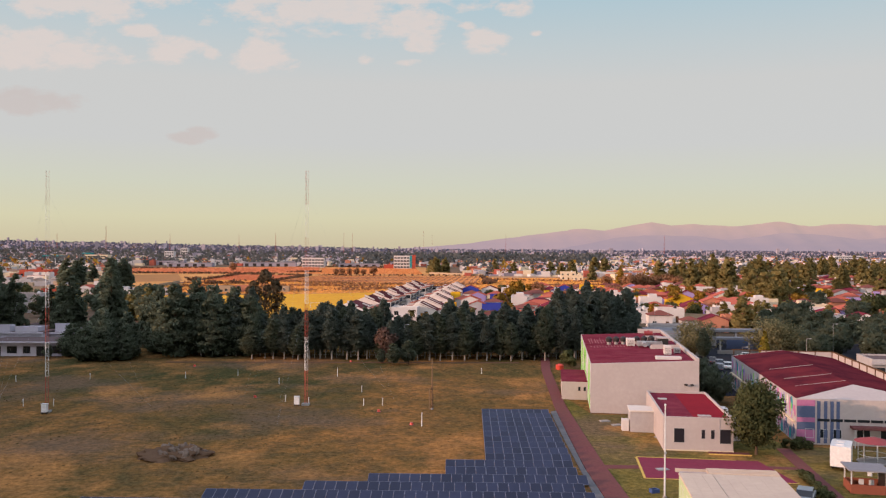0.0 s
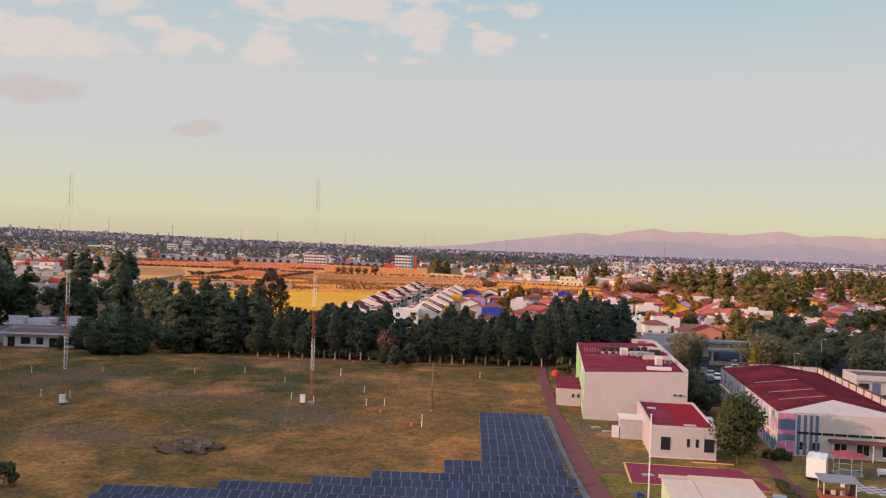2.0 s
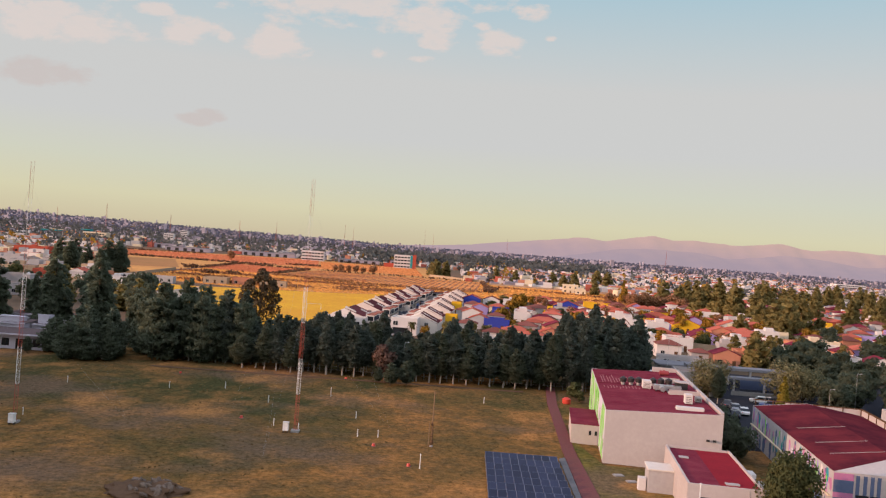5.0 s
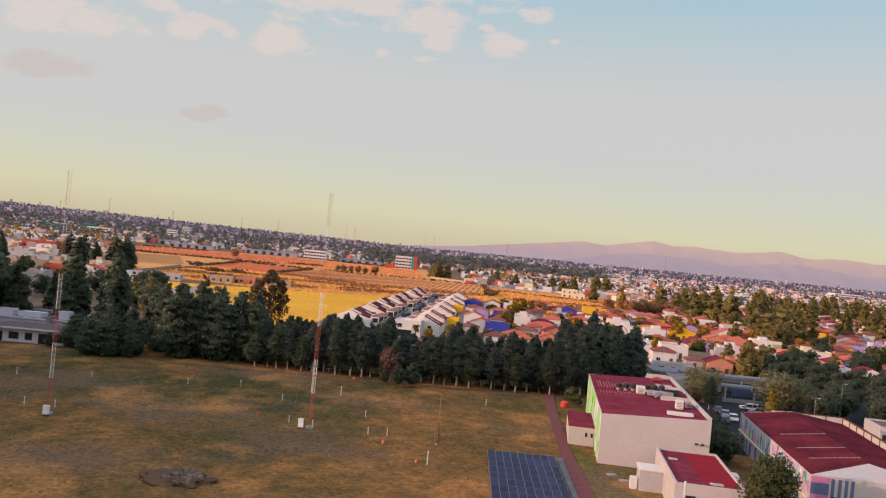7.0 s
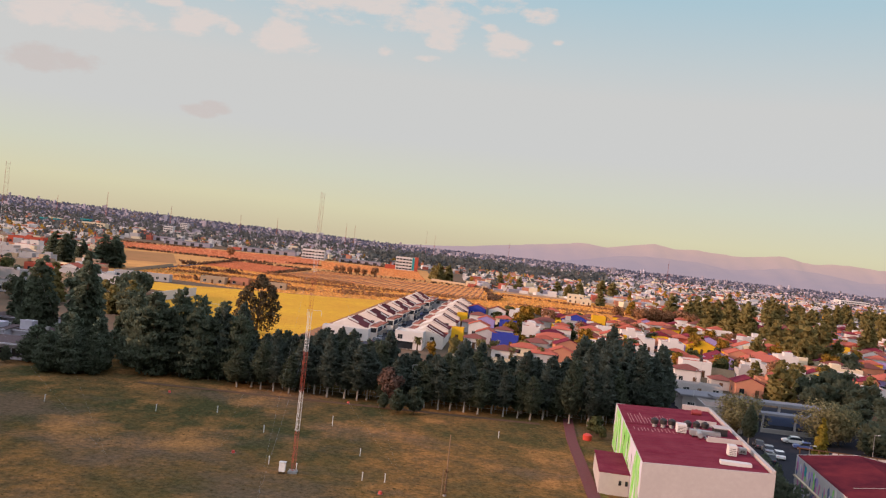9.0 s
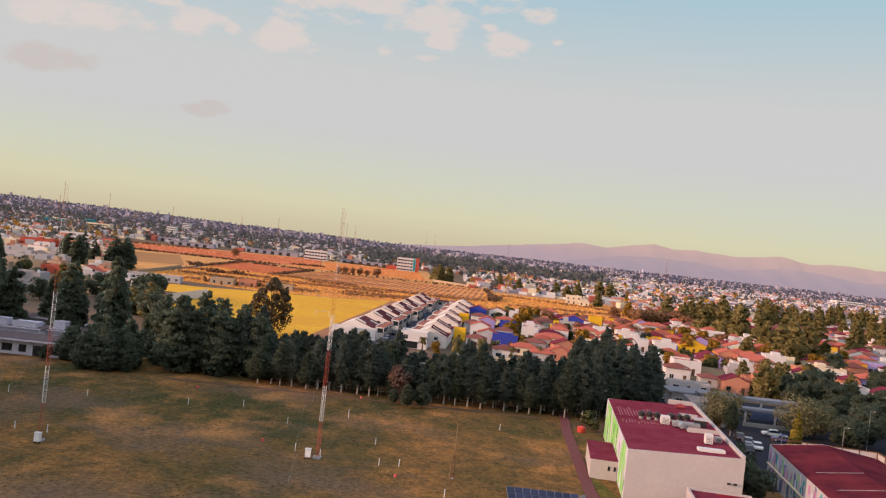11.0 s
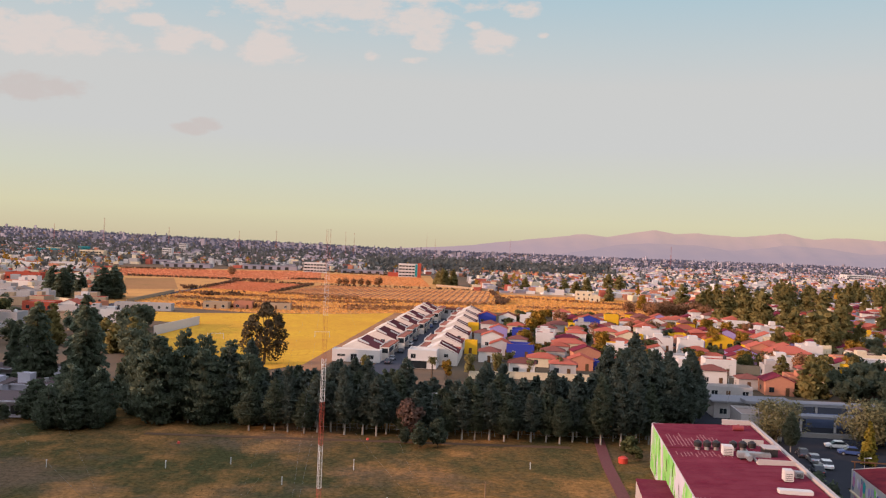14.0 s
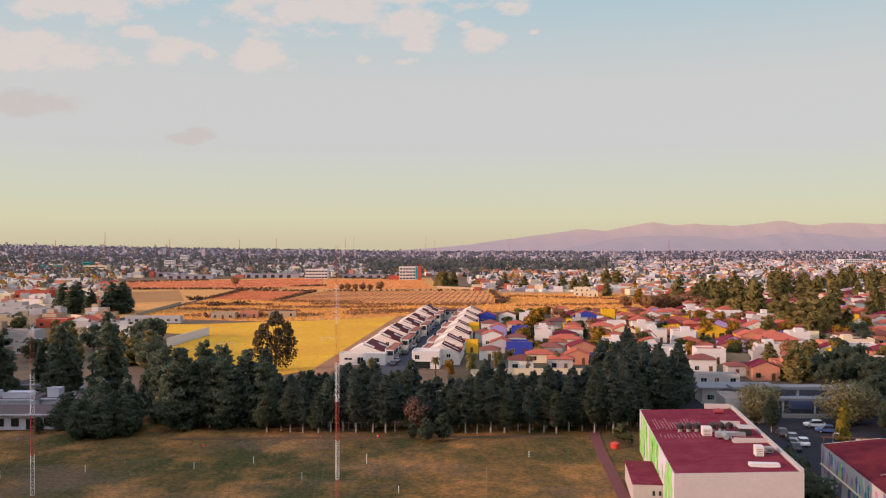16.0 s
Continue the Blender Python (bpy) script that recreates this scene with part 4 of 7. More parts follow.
for x in (0.1, 1.9):
    for y in (1.4, 2.3):
        bm = bmesh.new()
        tube(bm, (x, y, 0.33), (x + 0.2, y, 0.33), 0.33, 0.33, 12)
        part("wheel", bm, "rubber", trailer)
part("drawbar", boxes((1.0, 1.2, 4.0, 5.2, 0.4, 0.5)), "darkmetal", trailer)
part("underframe", boxes((0.1, 2.1, 0.1, 3.9, 0.42, 0.55)), "darkmetal", trailer)
kiosk = thing("kiosk", pose(42.9, 92.0, 0, 0, 0, -12), "small open kiosk with brick base and grey roof", "kiosk")
part("brick_base", boxes((0, 3.6, 0, 0.2, 0, 1.0), (0, 0.2, 0.2, 2.8, 0, 1.0), (0, 3.6, 2.8, 3.0, 0, 1.0)), "brick", kiosk)
part("side_wall", boxes((3.4, 3.6, 0.2, 2.8, 0, 2.4)), "darkmetal", kiosk)
for x in (0.02, 3.4):
    for y in (0.02, 2.8):
        part("post", boxes((x, x + 0.12, y, y + 0.12, 1.0, 2.45)), "frame", kiosk)
part("roof", boxes((-0.25, 3.85, -0.3, 3.3, 2.45, 2.58)), "canopy", kiosk)
for k in range(2):
    seat = thing("stool", kiosk.matrix_basis @ pose(1.4 + 1.0 * k, 1.3, 0.02), "white plastic chair inside the kiosk", "chair", "kiosk chairs")
    part("seat", boxes((-0.25, 0.25, -0.25, 0.25, 0.4, 0.46)), "frame", seat)
    part("backrest", boxes((-0.25, 0.25, 0.2, 0.26, 0.46, 1.2)), "frame", seat)
    for a in (-0.22, 0.18):
        for b in (-0.22, 0.18):
            part("leg", boxes((a, a + 0.04, b, b + 0.04, 0, 0.4)), "frame", seat)
gaz = thing("round_shelter", pose(52.0, 105.2, 0), "round shelter with red roof and white posts", "shelter")
bm = bmesh.new()
tube(bm, (0, 0, 0), (0, 0, 0.12), 1.9, 1.9, 20)
part("floor_slab", bm, "concrete", gaz)
bm = bmesh.new()
tube(bm, (0, 0, 2.5), (0, 0, 2.95), 2.2, 0.5, 16)
part("roof", bm, "dullred", gaz)
for k in range(7):
    a = 2 * math.pi * k / 7
    bm = bmesh.new()
    tube(bm, (1.7 * math.cos(a), 1.7 * math.sin(a), 0.12), (1.7 * math.cos(a), 1.7 * math.sin(a), 2.55), 0.05, 0.05, 6)
    part("post", bm, "frame", gaz)
bm = bmesh.new()
for k in range(14):
    a, b = 2 * math.pi * k / 16, 2 * math.pi * (k + 1) / 16
    tube(bm, (1.7 * math.cos(a), 1.7 * math.sin(a), 0.95), (1.7 * math.cos(b), 1.7 * math.sin(b), 0.95), 0.04, 0.04, 5)
part("rail", bm, "frame", gaz)
bench = thing("bench", pose(55.3, 104.2, 0, 0, 0, -10), "white garden bench on the lawn", "bench", "benches")
part("seat", boxes((0, 2.0, 0, 0.5, 0.42, 0.5)), "frame", bench)
part("backrest", boxes((0, 2.0, 0.45, 0.52, 0.55, 1.0)), "frame", bench)
for x in (0.05, 1.85):
    part("leg", boxes((x, x + 0.1, 0.02, 0.5, 0, 0.42)), "frame", bench)
copy_thing(bench, pose(48.5, 98.6, 0, 0, 0, 57))
chess = thing("chequered_paving", pose(48.9, 97.4, 0.055, 0, 0, -33), "black and white chequered paving on the lawn", "paving", kind="structure")
tiles = {}
for c, n in ((0, "greyw"), (1, "strip")):
    me = bpy.data.meshes.new("paving_slab")
    bm = boxes((0, 0.68, 0, 0.68, 0, 0.05))
    bm.to_mesh(me)
    bm.free()
    me.materials.append(M[n])
    tiles[c] = me
for i in range(8):
    for j in range(5):
        o = link("paving_slab", tiles[(i + j) % 2], None, chess)
        o.location = (i * 0.7, j * 0.7, 0)

cover = thing("blue_crate", pose(22.0, 91.5, 0.05, 0, 0, 20), "small blue plastic crate on the lawn", "crate")
part("tub", boxes((0, 0.9, 0, 0.08, 0, 0.4), (0, 0.9, 0.52, 0.6, 0, 0.4), (0, 0.08, 0.08, 0.52, 0, 0.4), (0.82, 0.9, 0.08, 0.52, 0, 0.4)), "carblue", cover)
part("tub_floor", boxes((0.08, 0.82, 0.08, 0.52, 0.0, 0.06)), "carblue", cover)
# flag pole and lamp posts
def pole(name, x, y, h, r, mate, label, cat, group=""):
    p = thing(name, pose(x, y, 0), label, cat, group)
    bm = bmesh.new()
    tube(bm, (0, 0, 0), (0, 0, h), r, r * 0.6, 10)
    part("shaft", bm, mate, p)
    bm = bmesh.new()
    tube(bm, (0, 0, 0), (0, 0, 0.25), r * 2.2, r * 2.0, 10)
    part("foot", bm, "concrete", p)
    return p


fp = pole("flag_pole", 22.9, 90.0, 9.6, 0.10, "mastwhite", "tall white flag pole", "pole")
part("cleat", boxes((-0.12, 0.12, -0.2, -0.1, 4.6, 4.8)), "metal", fp)
bm = bmesh.new()
bmesh.ops.create_uvsphere(bm, u_segments=8, v_segments=6, radius=0.12, matrix=Matrix.Translation((0, 0, 9.6)))
part("finial", bm, "mastwhite", fp)
wp = pole("wooden_pole", -1.5, 136.6, 8.0, 0.11, "wood", "old wooden pole with dead climber in the field", "pole")
part("stub", boxes((-0.5, -0.38, -0.06, 0.06, 0, 3.4)), "wood", wp)
CLIMBER = (wp, 90)
for x, y, h in ((-8.6, 199, 7.5), (-19, 195.5, 7.0), (30.5, 196.5, 9.0), (50.5, 205, 12), (55.3, 159.5, 7.4), (86, 190, 9), (64.5, 246, 9), (75, 178, 7), (103, 195, 10)):
    lp = pole("street_lamp", x, y, h, 0.055, "metal", "slim grey street lamp beside the parking", "street lamp", "street lamps")
    part("arm", boxes((0, 0.8, -0.03, 0.03, h - 0.1, h)), "metal", lp)
    part("head", boxes((0.6, 1.0, -0.08, 0.08, h - 0.1, h + 0.02)), "frame", lp)

# lattice radio masts, red and white in turn, with guy wires
def mast(x, y, h, label):
    m = thing("radio_mast", pose(x, y, 0), label, "radio mast", "radio masts")
    bands = 7
    s = 0.30
    for b in range(bands):
        z0, z1 = 0.3 + (h - 0.3) * b / bands, 0.3 + (h - 0.3) * (b + 1) / bands
        thick = 0.026 if b < 4 else 0.011
        bm = bmesh.new()
        c = [(s * math.cos(a), s * math.sin(a)) for a in (0.5, 0.5 + 2.094, 0.5 + 4.189)]
        for q in c:
            tube(bm, (*q, z0), (*q, z1), thick, thick, 4)
        n = int((z1 - z0) / 0.75)
        for k in range(n):
            za, zb = z0 + (z1 - z0) * k / n, z0 + (z1 - z0) * (k + 1) / n
            for i in range(3):
                tube(bm, (*c[i], za), (*c[(i + 1) % 3], za), thick * 0.58, thick * 0.58, 3)
                tube(bm, (*c[i], za), (*c[(i + 1) % 3], zb), thick * 0.42, thick * 0.42, 3)
        part("mast_section", bm, "mastred" if b % 2 == 0 else "mastwhite", m, "red lattice section" if b % 2 == 0 else "white lattice section")
    part("base_block", boxes((-0.6, 0.6, -0.6, 0.6, 0, 0.3)), "concrete", m)
    for a in (0.4, 2.5, 4.6):
        for zz in (0.45, 0.9):
            bm = bmesh.new()
            tube(bm, (0.3 * math.cos(a), 0.3 * math.sin(a), h * zz), (15 * math.cos(a), 15 * math.sin(a), 0.05), 0.004, 0.004, 3)
            part("guy_wire", bm, "metal", m)
    return m


mast(-21.8, 139.6, 37.6, "tall red and white lattice radio mast in the field")
mast(-60.2, 132.6, 36.8, "red and white lattice radio mast with guy wires")
for x, y in ((-23.1, 138.8), (-59.9, 131.4)):
    t = thing("equipment_cabinet", Matrix.LocRotScale((x, y, 0), None, (0.8, 0.8, 0.85)), "small white equipment cabinet on a stand at the mast", "cabinet", "mast cabinets")
    bm = boxes((-0.5, 0.5, -0.4, 0.4, 0.35, 1.75))
    bmesh.ops.bevel(bm, geom=bm.edges[:], offset=0.06, segments=2)
    part("box", bm, "mastwhite", t)
    part("lid", boxes((-0.56, 0.56, -0.46, 0.46, 1.75, 1.83)), "frame", t)
    for a in (-0.45, 0.35):
        part("leg", boxes((a, a + 0.1, -0.3, 0.3, 0, 0.35)), "darkmetal", t)
for x, y in ((-20.4, 169.3), (-49.2, 166.4), (-2.8, 124.2), (-79.1, 161.0), (-66.7, 164.4), (-66.2, 137.6), (-25.6, 142.5), (-61.4, 137.6), (-21.5, 140.5), (-40, 170), (-30, 160), (-14, 152), (8, 174), (-9.5, 140), (-12.5, 139.5)):
    hh = 1.1 if (x, y) != (-20.4, 169.3) else 1.7
    hh = 1.9 if y == 124.2 else hh
    s = thing("marker_post", pose(x, y, -0.05), "short pale marker post in the grass", "post", "marker posts")
    bm = bmesh.new()
    tube(bm, (0, 0, 0), (0, 0, hh), 0.06, 0.05, 6)
    part("shaft", bm, "mastwhite", s)
    part("cap", boxes((-0.08, 0.08, -0.08, 0.08, hh, hh + 0.06)), "mastwhite", s)
for x, y in ((-31.4, 146.2), (-9.7, 134.5), (-4.3, 125), (-20, 190), (-90, 170), (-52, 182)):
    s = thing("ground_beacon", pose(x, y, -0.03), "small red ground marker in the grass", "marker", "red markers")
    bm = bmesh.new()
    tube(bm, (0, 0, 0), (0, 0, 0.4), 0.3, 0.2, 10)
    part("cone", bm, "red", s)
    part("plate", boxes((-0.35, 0.35, -0.35, 0.35, 0, 0.05)), "stone", s)
tank = thing("water_tank", pose(24.6, 180.5, 0), "red plastic water tank beside the path", "tank")
bm = bmesh.new()
tube(bm, (0, 0, 0), (0, 0, 0.9), 0.8, 0.85, 14)
part("body", bm, "red", tank)
bm = bmesh.new()
tube(bm, (0, 0, 0.9), (0, 0, 1.15), 0.85, 0.4, 14)
part("lid", bm, "red", tank)
for x, y in ((25.2, 125.2), (29.5, 117.5), (25.5, 101.0), (24.0, 128)):
    s = thing("drain_cover", pose(x, y, 0.05, 0, 0, 12), "grey concrete drain cover in the lawn", "drain cover", "drain covers")
    part("frame", boxes((-0.7, 0.7, -0.5, 0.5, 0, 0.12)), "concrete", s)
    part("plate", boxes((-0.55, 0.55, -0.38, 0.38, 0.12, 0.15)), "metal", s)
# rubble mound
mound = thing("rubble_mound", pose(-32.4, 106.0, -0.02), "low mound of earth and broken stones in the field", "mound")
bm = bmesh.new()
bmesh.ops.create_icosphere(bm, subdivisions=4, radius=1.0)
for v in bm.verts:
    n = noise.fractal(v.co * 2.0, 1.0, 2.0, 4)
    v.co = Vector((v.co.x * 4.2, v.co.y * 2.6, max(-0.05, v.co.z * 1.25))) * (1 + 0.34 * n)
part("earth", bm, "bare", mound)
rs = random.Random(5)
for k in range(34):
    bm = bmesh.new()
    bmesh.ops.create_icosphere(bm, subdivisions=1, radius=1)
    for v in bm.verts:
        v.co *= 0.75 + 0.5 * rs.random()
    o = part("stone", bm, "stone", mound)
    a, r = rs.random() * 6.28, math.sqrt(rs.random())
    x, y = 3.0 * r * math.cos(a) + 1.0, 2.2 * r * math.sin(a) - 0.2
    s = 0.18 + 0.3 * rs.random()
    o.matrix_basis = Matrix.LocRotScale((x, y, max(0.08, 1.25 * math.sqrt(max(0.0, 1 - (x / 4.2) ** 2 - (y / 2.6) ** 2)))), Euler((rs.random() * 3, rs.random() * 3, 0)), (s * 1.4, s, s * 0.7))

# ---- solar field ----
TILT = 14
me_cell = bpy.data.meshes.new("panel")
bm = boxes((0.03, 1.07, 0.03, 1.97, 0.0, 0.035))
bm.to_mesh(me_cell)
bm.free()
me_cell.materials.append(M["panel"])
me_frame = bpy.data.meshes.new("panel_frame")
bm = boxes((0, 0.03, 0, 2, 0, 0.045), (1.07, 1.10, 0, 2, 0, 0.045), (0.03, 1.07, 0, 0.03, 0, 0.045), (0.03, 1.07, 1.97, 2.0, 0, 0.045))
bm.to_mesh(me_frame)
bm.free()
me_frame.materials.append(M["panelframe"])
PITCH = 3.08
for r in range(20):
    y = 131.0 - PITCH * r
    right = 16.6 - 0.018 * (131 - y)
    if y > 102.0:
        left = 6.1 - 0.03 * (131 - y)
    elif y > 96.5:
        left = 0.5
    elif y > 93.5:
        left = -7.9
    elif y > 90.5:
        left = -14.4
    elif y > 87.0:
        left = -24.0
    else:
        left = -35.5
    n = int((right - left) / 1.13)
    row = thing("solar_panel_row", pose(left, y, 0, 0, 0, -1.0), "row of dark blue solar panels on low racks", "solar panels", "solar panel rows")
    for i in range(n):
        for name, me in (("panel", me_cell), ("panel_frame", me_frame)):
            o = link(name, me, None, row)
            o.matrix_basis = pose(i * 1.13, 0, 0.32, TILT, 0, 0)
    part("rail", boxes((0, n * 1.13, 0.35, 0.42, 0.33, 0.41), (0, n * 1.13, 1.55, 1.62, 0.62, 0.70)), "metal", row)
    for i in range(0, n + 1, 4):
        part("leg", boxes((min(i * 1.13, n * 1.13 - 0.08), min(i * 1.13, n * 1.13 - 0.08) + 0.08, 0.35, 0.43, 0, 0.34)), "metal", row)
        part("leg", boxes((min(i * 1.13, n * 1.13 - 0.08), min(i * 1.13, n * 1.13 - 0.08) + 0.08, 1.55, 1.63, 0, 0.63)), "metal", row)

# ---- trees ----
def tufts(centres, size, nrng, flat=0.0, planes=2, along=None, normal=None):
    """Small leaf clumps: two crossed uneven quads at each centre."""
    n = len(centres)
    c = np.asarray(centres)
    verts, faces = [], []
    for k in range(planes):
        d = nrng.normal(size=(n, 3)) * (1.0 if along is None else 0.45)
        if along is not None:
            d += along
        d[:, 2] *= 1 - flat
        d /= np.linalg.norm(d, axis=1)[:, None]
        e = np.cross(d, nrng.normal(size=(n, 3)) if normal is None else normal + 0.45 * nrng.normal(size=(n, 3)))
        e /= np.linalg.norm(e, axis=1)[:, None] + 1e-9
        s = size * (0.6 + 0.8 * nrng.random((n, 1)))
        q = np.stack([c - d * s - e * s * 0.3, c - d * s * 0.1 - e * s * 0.75, c + d * s * 1.1 + e * s * 0.1, c + e * s * 0.7], 1)
        faces.append(np.arange(n * 4).reshape(n, 4) + k * n * 4)
        verts.append(q.reshape(-1, 3))
    return np.concatenate(verts), np.concatenate(faces)


def conifer(h, r, n, seed, leaf="pine", bark="palebark", low=0.12, size=0.5, power=0.8, ragged=0.35, name="conifer", label="", group="", up=-0.35, droop=0.32, whorl=0.040, soft=0.3, lift_n=0.35, base=0.55, climb=5.0):
    nr = np.random.default_rng(seed)
    t = thing(name, pose(0, 0, 0), label, "tree", group)
    bm = bmesh.new()
    tube(bm, (0, 0, -0.2), (0.1, 0, h * 0.5), 0.013 * h, 0.010 * h, 8)
    tube(bm, (0.1, 0, h * 0.5), (0, 0, h * 0.97), 0.010 * h, 0.02, 6)
    part("trunk", bm, bark, t)
    # whorls of drooping branches carry the needles
    step = h * whorl
    bz, ba, bl = [], [], []
    z = low * h
    while z < h * 0.985:
        u = (z - low * h) / (h * (1 - low))
        reach = r * ((1 - u) ** power * min(1.0, base + u * climb) + 0.02)
        for k in range(max(3, int(7 * (1 - u) + 3))):
            bz.append(z + nr.normal() * step * 0.4)
            ba.append(nr.random() * 6.283)
            bl.append(reach * (1 - ragged + 1.3 * ragged * nr.random()))
        z += step * (0.8 + 0.4 * nr.random())
    bz, ba, bl = np.array(bz), np.array(ba), np.array(bl)
    w = bl + 0.12
    pick = nr.choice(len(bz), n, p=w / w.sum())
    f = nr.random(n) ** 0.42
    side = nr.normal(size=n) * 0.13 * bl[pick] * (0.4 + f)
    c, q = np.cos(ba[pick]), np.sin(ba[pick])
    x = c * bl[pick] * f - q * side
    y = q * bl[pick] * f + c * side
    lift = 0.10 * bl[pick] * f - droop * bl[pick] * f ** 2
    zz = bz[pick] + lift + nr.normal(size=n) * 0.010 * h
    zz = np.clip(zz, low * h * 0.6, h)
    out = np.stack([c, q, up + 0 * c], 1)
    v, fc = tufts(np.stack([x, y, zz], 1), size, nr, 0.0, 1, out, np.stack([c, q, 0.25 + 0 * c], 1) if up > 0 else None)
    nm = np.stack([c, q, lift_n + 0 * c], 1) + soft * nr.normal(size=(n, 3))
    pydata("crown", v, fc, leaf, t, normals=np.repeat(nm / np.linalg.norm(nm, axis=1)[:, None], 4, axis=0))
    return t


def broadleaf(h, r, n, seed, leaf="leaf", bark="bark", low=0.25, size=0.45, clumps=14, name="tree", label="", group="", flat=0.8, lobes=None, lift_n=0.15):
    nr = np.random.default_rng(seed)
    t = thing(name, pose(0, 0, 0), label, "tree", group)
    zc = h * (low + 1) / 2
    hz = h * (1 - low) / 2
    cs = []
    for k in range(clumps):
        a, q = nr.random() * 6.283, math.sqrt(nr.random()) * 0.72
        zz = (nr.random() * 2 - 1) * 0.75
        lim = math.sqrt(max(0.05, 1 - zz * zz))
        cs.append((q * lim * r * math.cos(a), q * lim * r * math.sin(a), zc + zz * hz, r * (0.24 + 0.22 * nr.random())))
    if lobes:
        cs, clumps = lobes, len(lobes)
    bm = bmesh.new()
    tube(bm, (0, 0, -0.2), (0.02 * h, 0, h * low * 1.1), 0.026 * h, 0.019 * h, 8)
    for c in cs[:8]:
        tube(bm, (0.02 * h, 0, h * low * (0.8 + 0.3 * nr.random())), (c[0] * 0.9, c[1] * 0.9, c[2]), 0.012 * h, 0.004 * h, 5)
    part("trunk", bm, bark, t)
    cen, nor = [], []
    m = n // clumps
    for cx, cy, cz, cr in cs:
        d = nr.normal(size=(m, 3))
        d /= np.linalg.norm(d, axis=1)[:, None]
        rad = cr * (0.55 + 0.6 * nr.random((m, 1)) ** 0.7)
        cen.append(np.array([cx, cy, cz]) + d * rad * np.array([1, 1, flat]))
        nor.append(d)
    cen, nor = np.concatenate(cen), np.concatenate(nor)
    v, fc = tufts(cen, size, nr, 0.0, 1, None, nor)
    nm = 0.6 * nor + 0.6 * (cen - np.array([0, 0, zc])) / np.array([r, r, hz]) + 0.25 * nr.normal(size=cen.shape) + np.array([0, 0, lift_n])
    pydata("crown", v, fc, leaf, t, normals=np.repeat(nm / np.linalg.norm(nm, axis=1)[:, None], 4, axis=0))
    return t


def plant(models, x, y, s=1.0, sz=None, k=None):
    """Sets a copy of one of the models at a place, turned and scaled a little."""
    src = models[rng.randrange(len(models)) if k is None else k]
    sz = sz or s * (0.94 + 0.12 * rng.random())
    return copy_thing(src, Matrix.LocRotScale((x, y, 0), Euler((0, 0, rng.random() * 6.28)), (s, s, sz)))


nrc = np.random.default_rng(90)
cz = nrc.random(CLIMBER[1]) * 3.6
cv, cf = tufts(np.stack([nrc.normal(size=len(cz)) * 0.11, nrc.normal(size=len(cz)) * 0.11, cz], 1), 0.13, nrc)
pydata("climber", cv, cf, "darkweed", CLIMBER[0], "dry brown climber on the pole")
ROW = "trees along the field edge"
pines = [conifer(13.4, 2.9, 9000, 1, size=0.235, low=0.22, power=0.62, ragged=0.40, lift_n=2.0, soft=0.5, whorl=0.014, base=0.38, climb=1.9, up=1.3, droop=0.1, label="dark dense pine with a pale trunk", group=ROW),
         conifer(12.6, 2.6, 8400, 2, "pine2", size=0.23, low=0.19, power=0.55, ragged=0.40, lift_n=2.0, soft=0.5, whorl=0.014, base=0.38, climb=1.9, up=1.5, droop=0.05, label="dark slender cypress-like conifer", group=ROW),
         conifer(14.2, 3.2, 9400, 3, size=0.24, low=0.22, power=0.66, ragged=0.36, lift_n=2.0, soft=0.5, whorl=0.014, base=0.38, climb=1.9, up=0.9, droop=0.15, label="dark ragged pine in the tree row", group=ROW),
         conifer(11.8, 2.8, 8400, 4, "pine2", size=0.23, low=0.19, power=0.62, ragged=0.42, lift_n=2.0, soft=0.5, whorl=0.014, base=0.38, climb=1.9, up=1.2, droop=0.1, label="dark green conifer in the tree row", group=ROW),
         conifer(13.2, 2.5, 8200, 5, size=0.23, low=0.22, power=0.58, ragged=0.42, lift_n=2.0, soft=0.5, whorl=0.014, base=0.38, climb=1.9, up=1.4, droop=0.05, label="narrow dark conifer with bare lower trunk", group=ROW)]
big = [conifer(21, 4.9, 7000, 11, "evergreen", size=0.45, power=0.5, ragged=0.36, lift_n=2.0, soft=0.3, whorl=0.028, low=0.06, bark="bark", name="large_pine", label="large dark old pine", group="large pines"),
       conifer(19, 4.8, 7000, 12, "evergreen", size=0.45, power=0.45, ragged=0.40, lift_n=2.0, soft=0.3, whorl=0.028, low=0.06, bark="bark", name="large_pine", label="large dark pine with layered branches", group="large pines")]
mass = [conifer(17.0, 5.6, 11000, 13, "evergreen", size=0.33, power=0.5, ragged=0.5, lift_n=2.0, soft=0.45, whorl=0.02, base=0.5, climb=1.7, low=0.05, up=0.9, droop=0.2, bark="bark", name="broad_tree", label="broad dark evergreen at the field corner", group="broad evergreens"),
        conifer(14.5, 5.0, 10000, 14, "evergreen", size=0.31, power=0.42, ragged=0.5, lift_n=2.0, soft=0.45, whorl=0.02, base=0.5, climb=1.7, low=0.05, up=1.1, droop=0.15, bark="bark", name="broad_tree", label="rounded dark evergreen at the field corner", group="broad evergreens"),
        broadleaf(15.5, 7.6, 2600, 15, "evergreen", size=0.7, low=0.08, clumps=60, flat=0.95, name="broad_tree", label="broad dark evergreen along the west boundary", group="broad evergreens")]
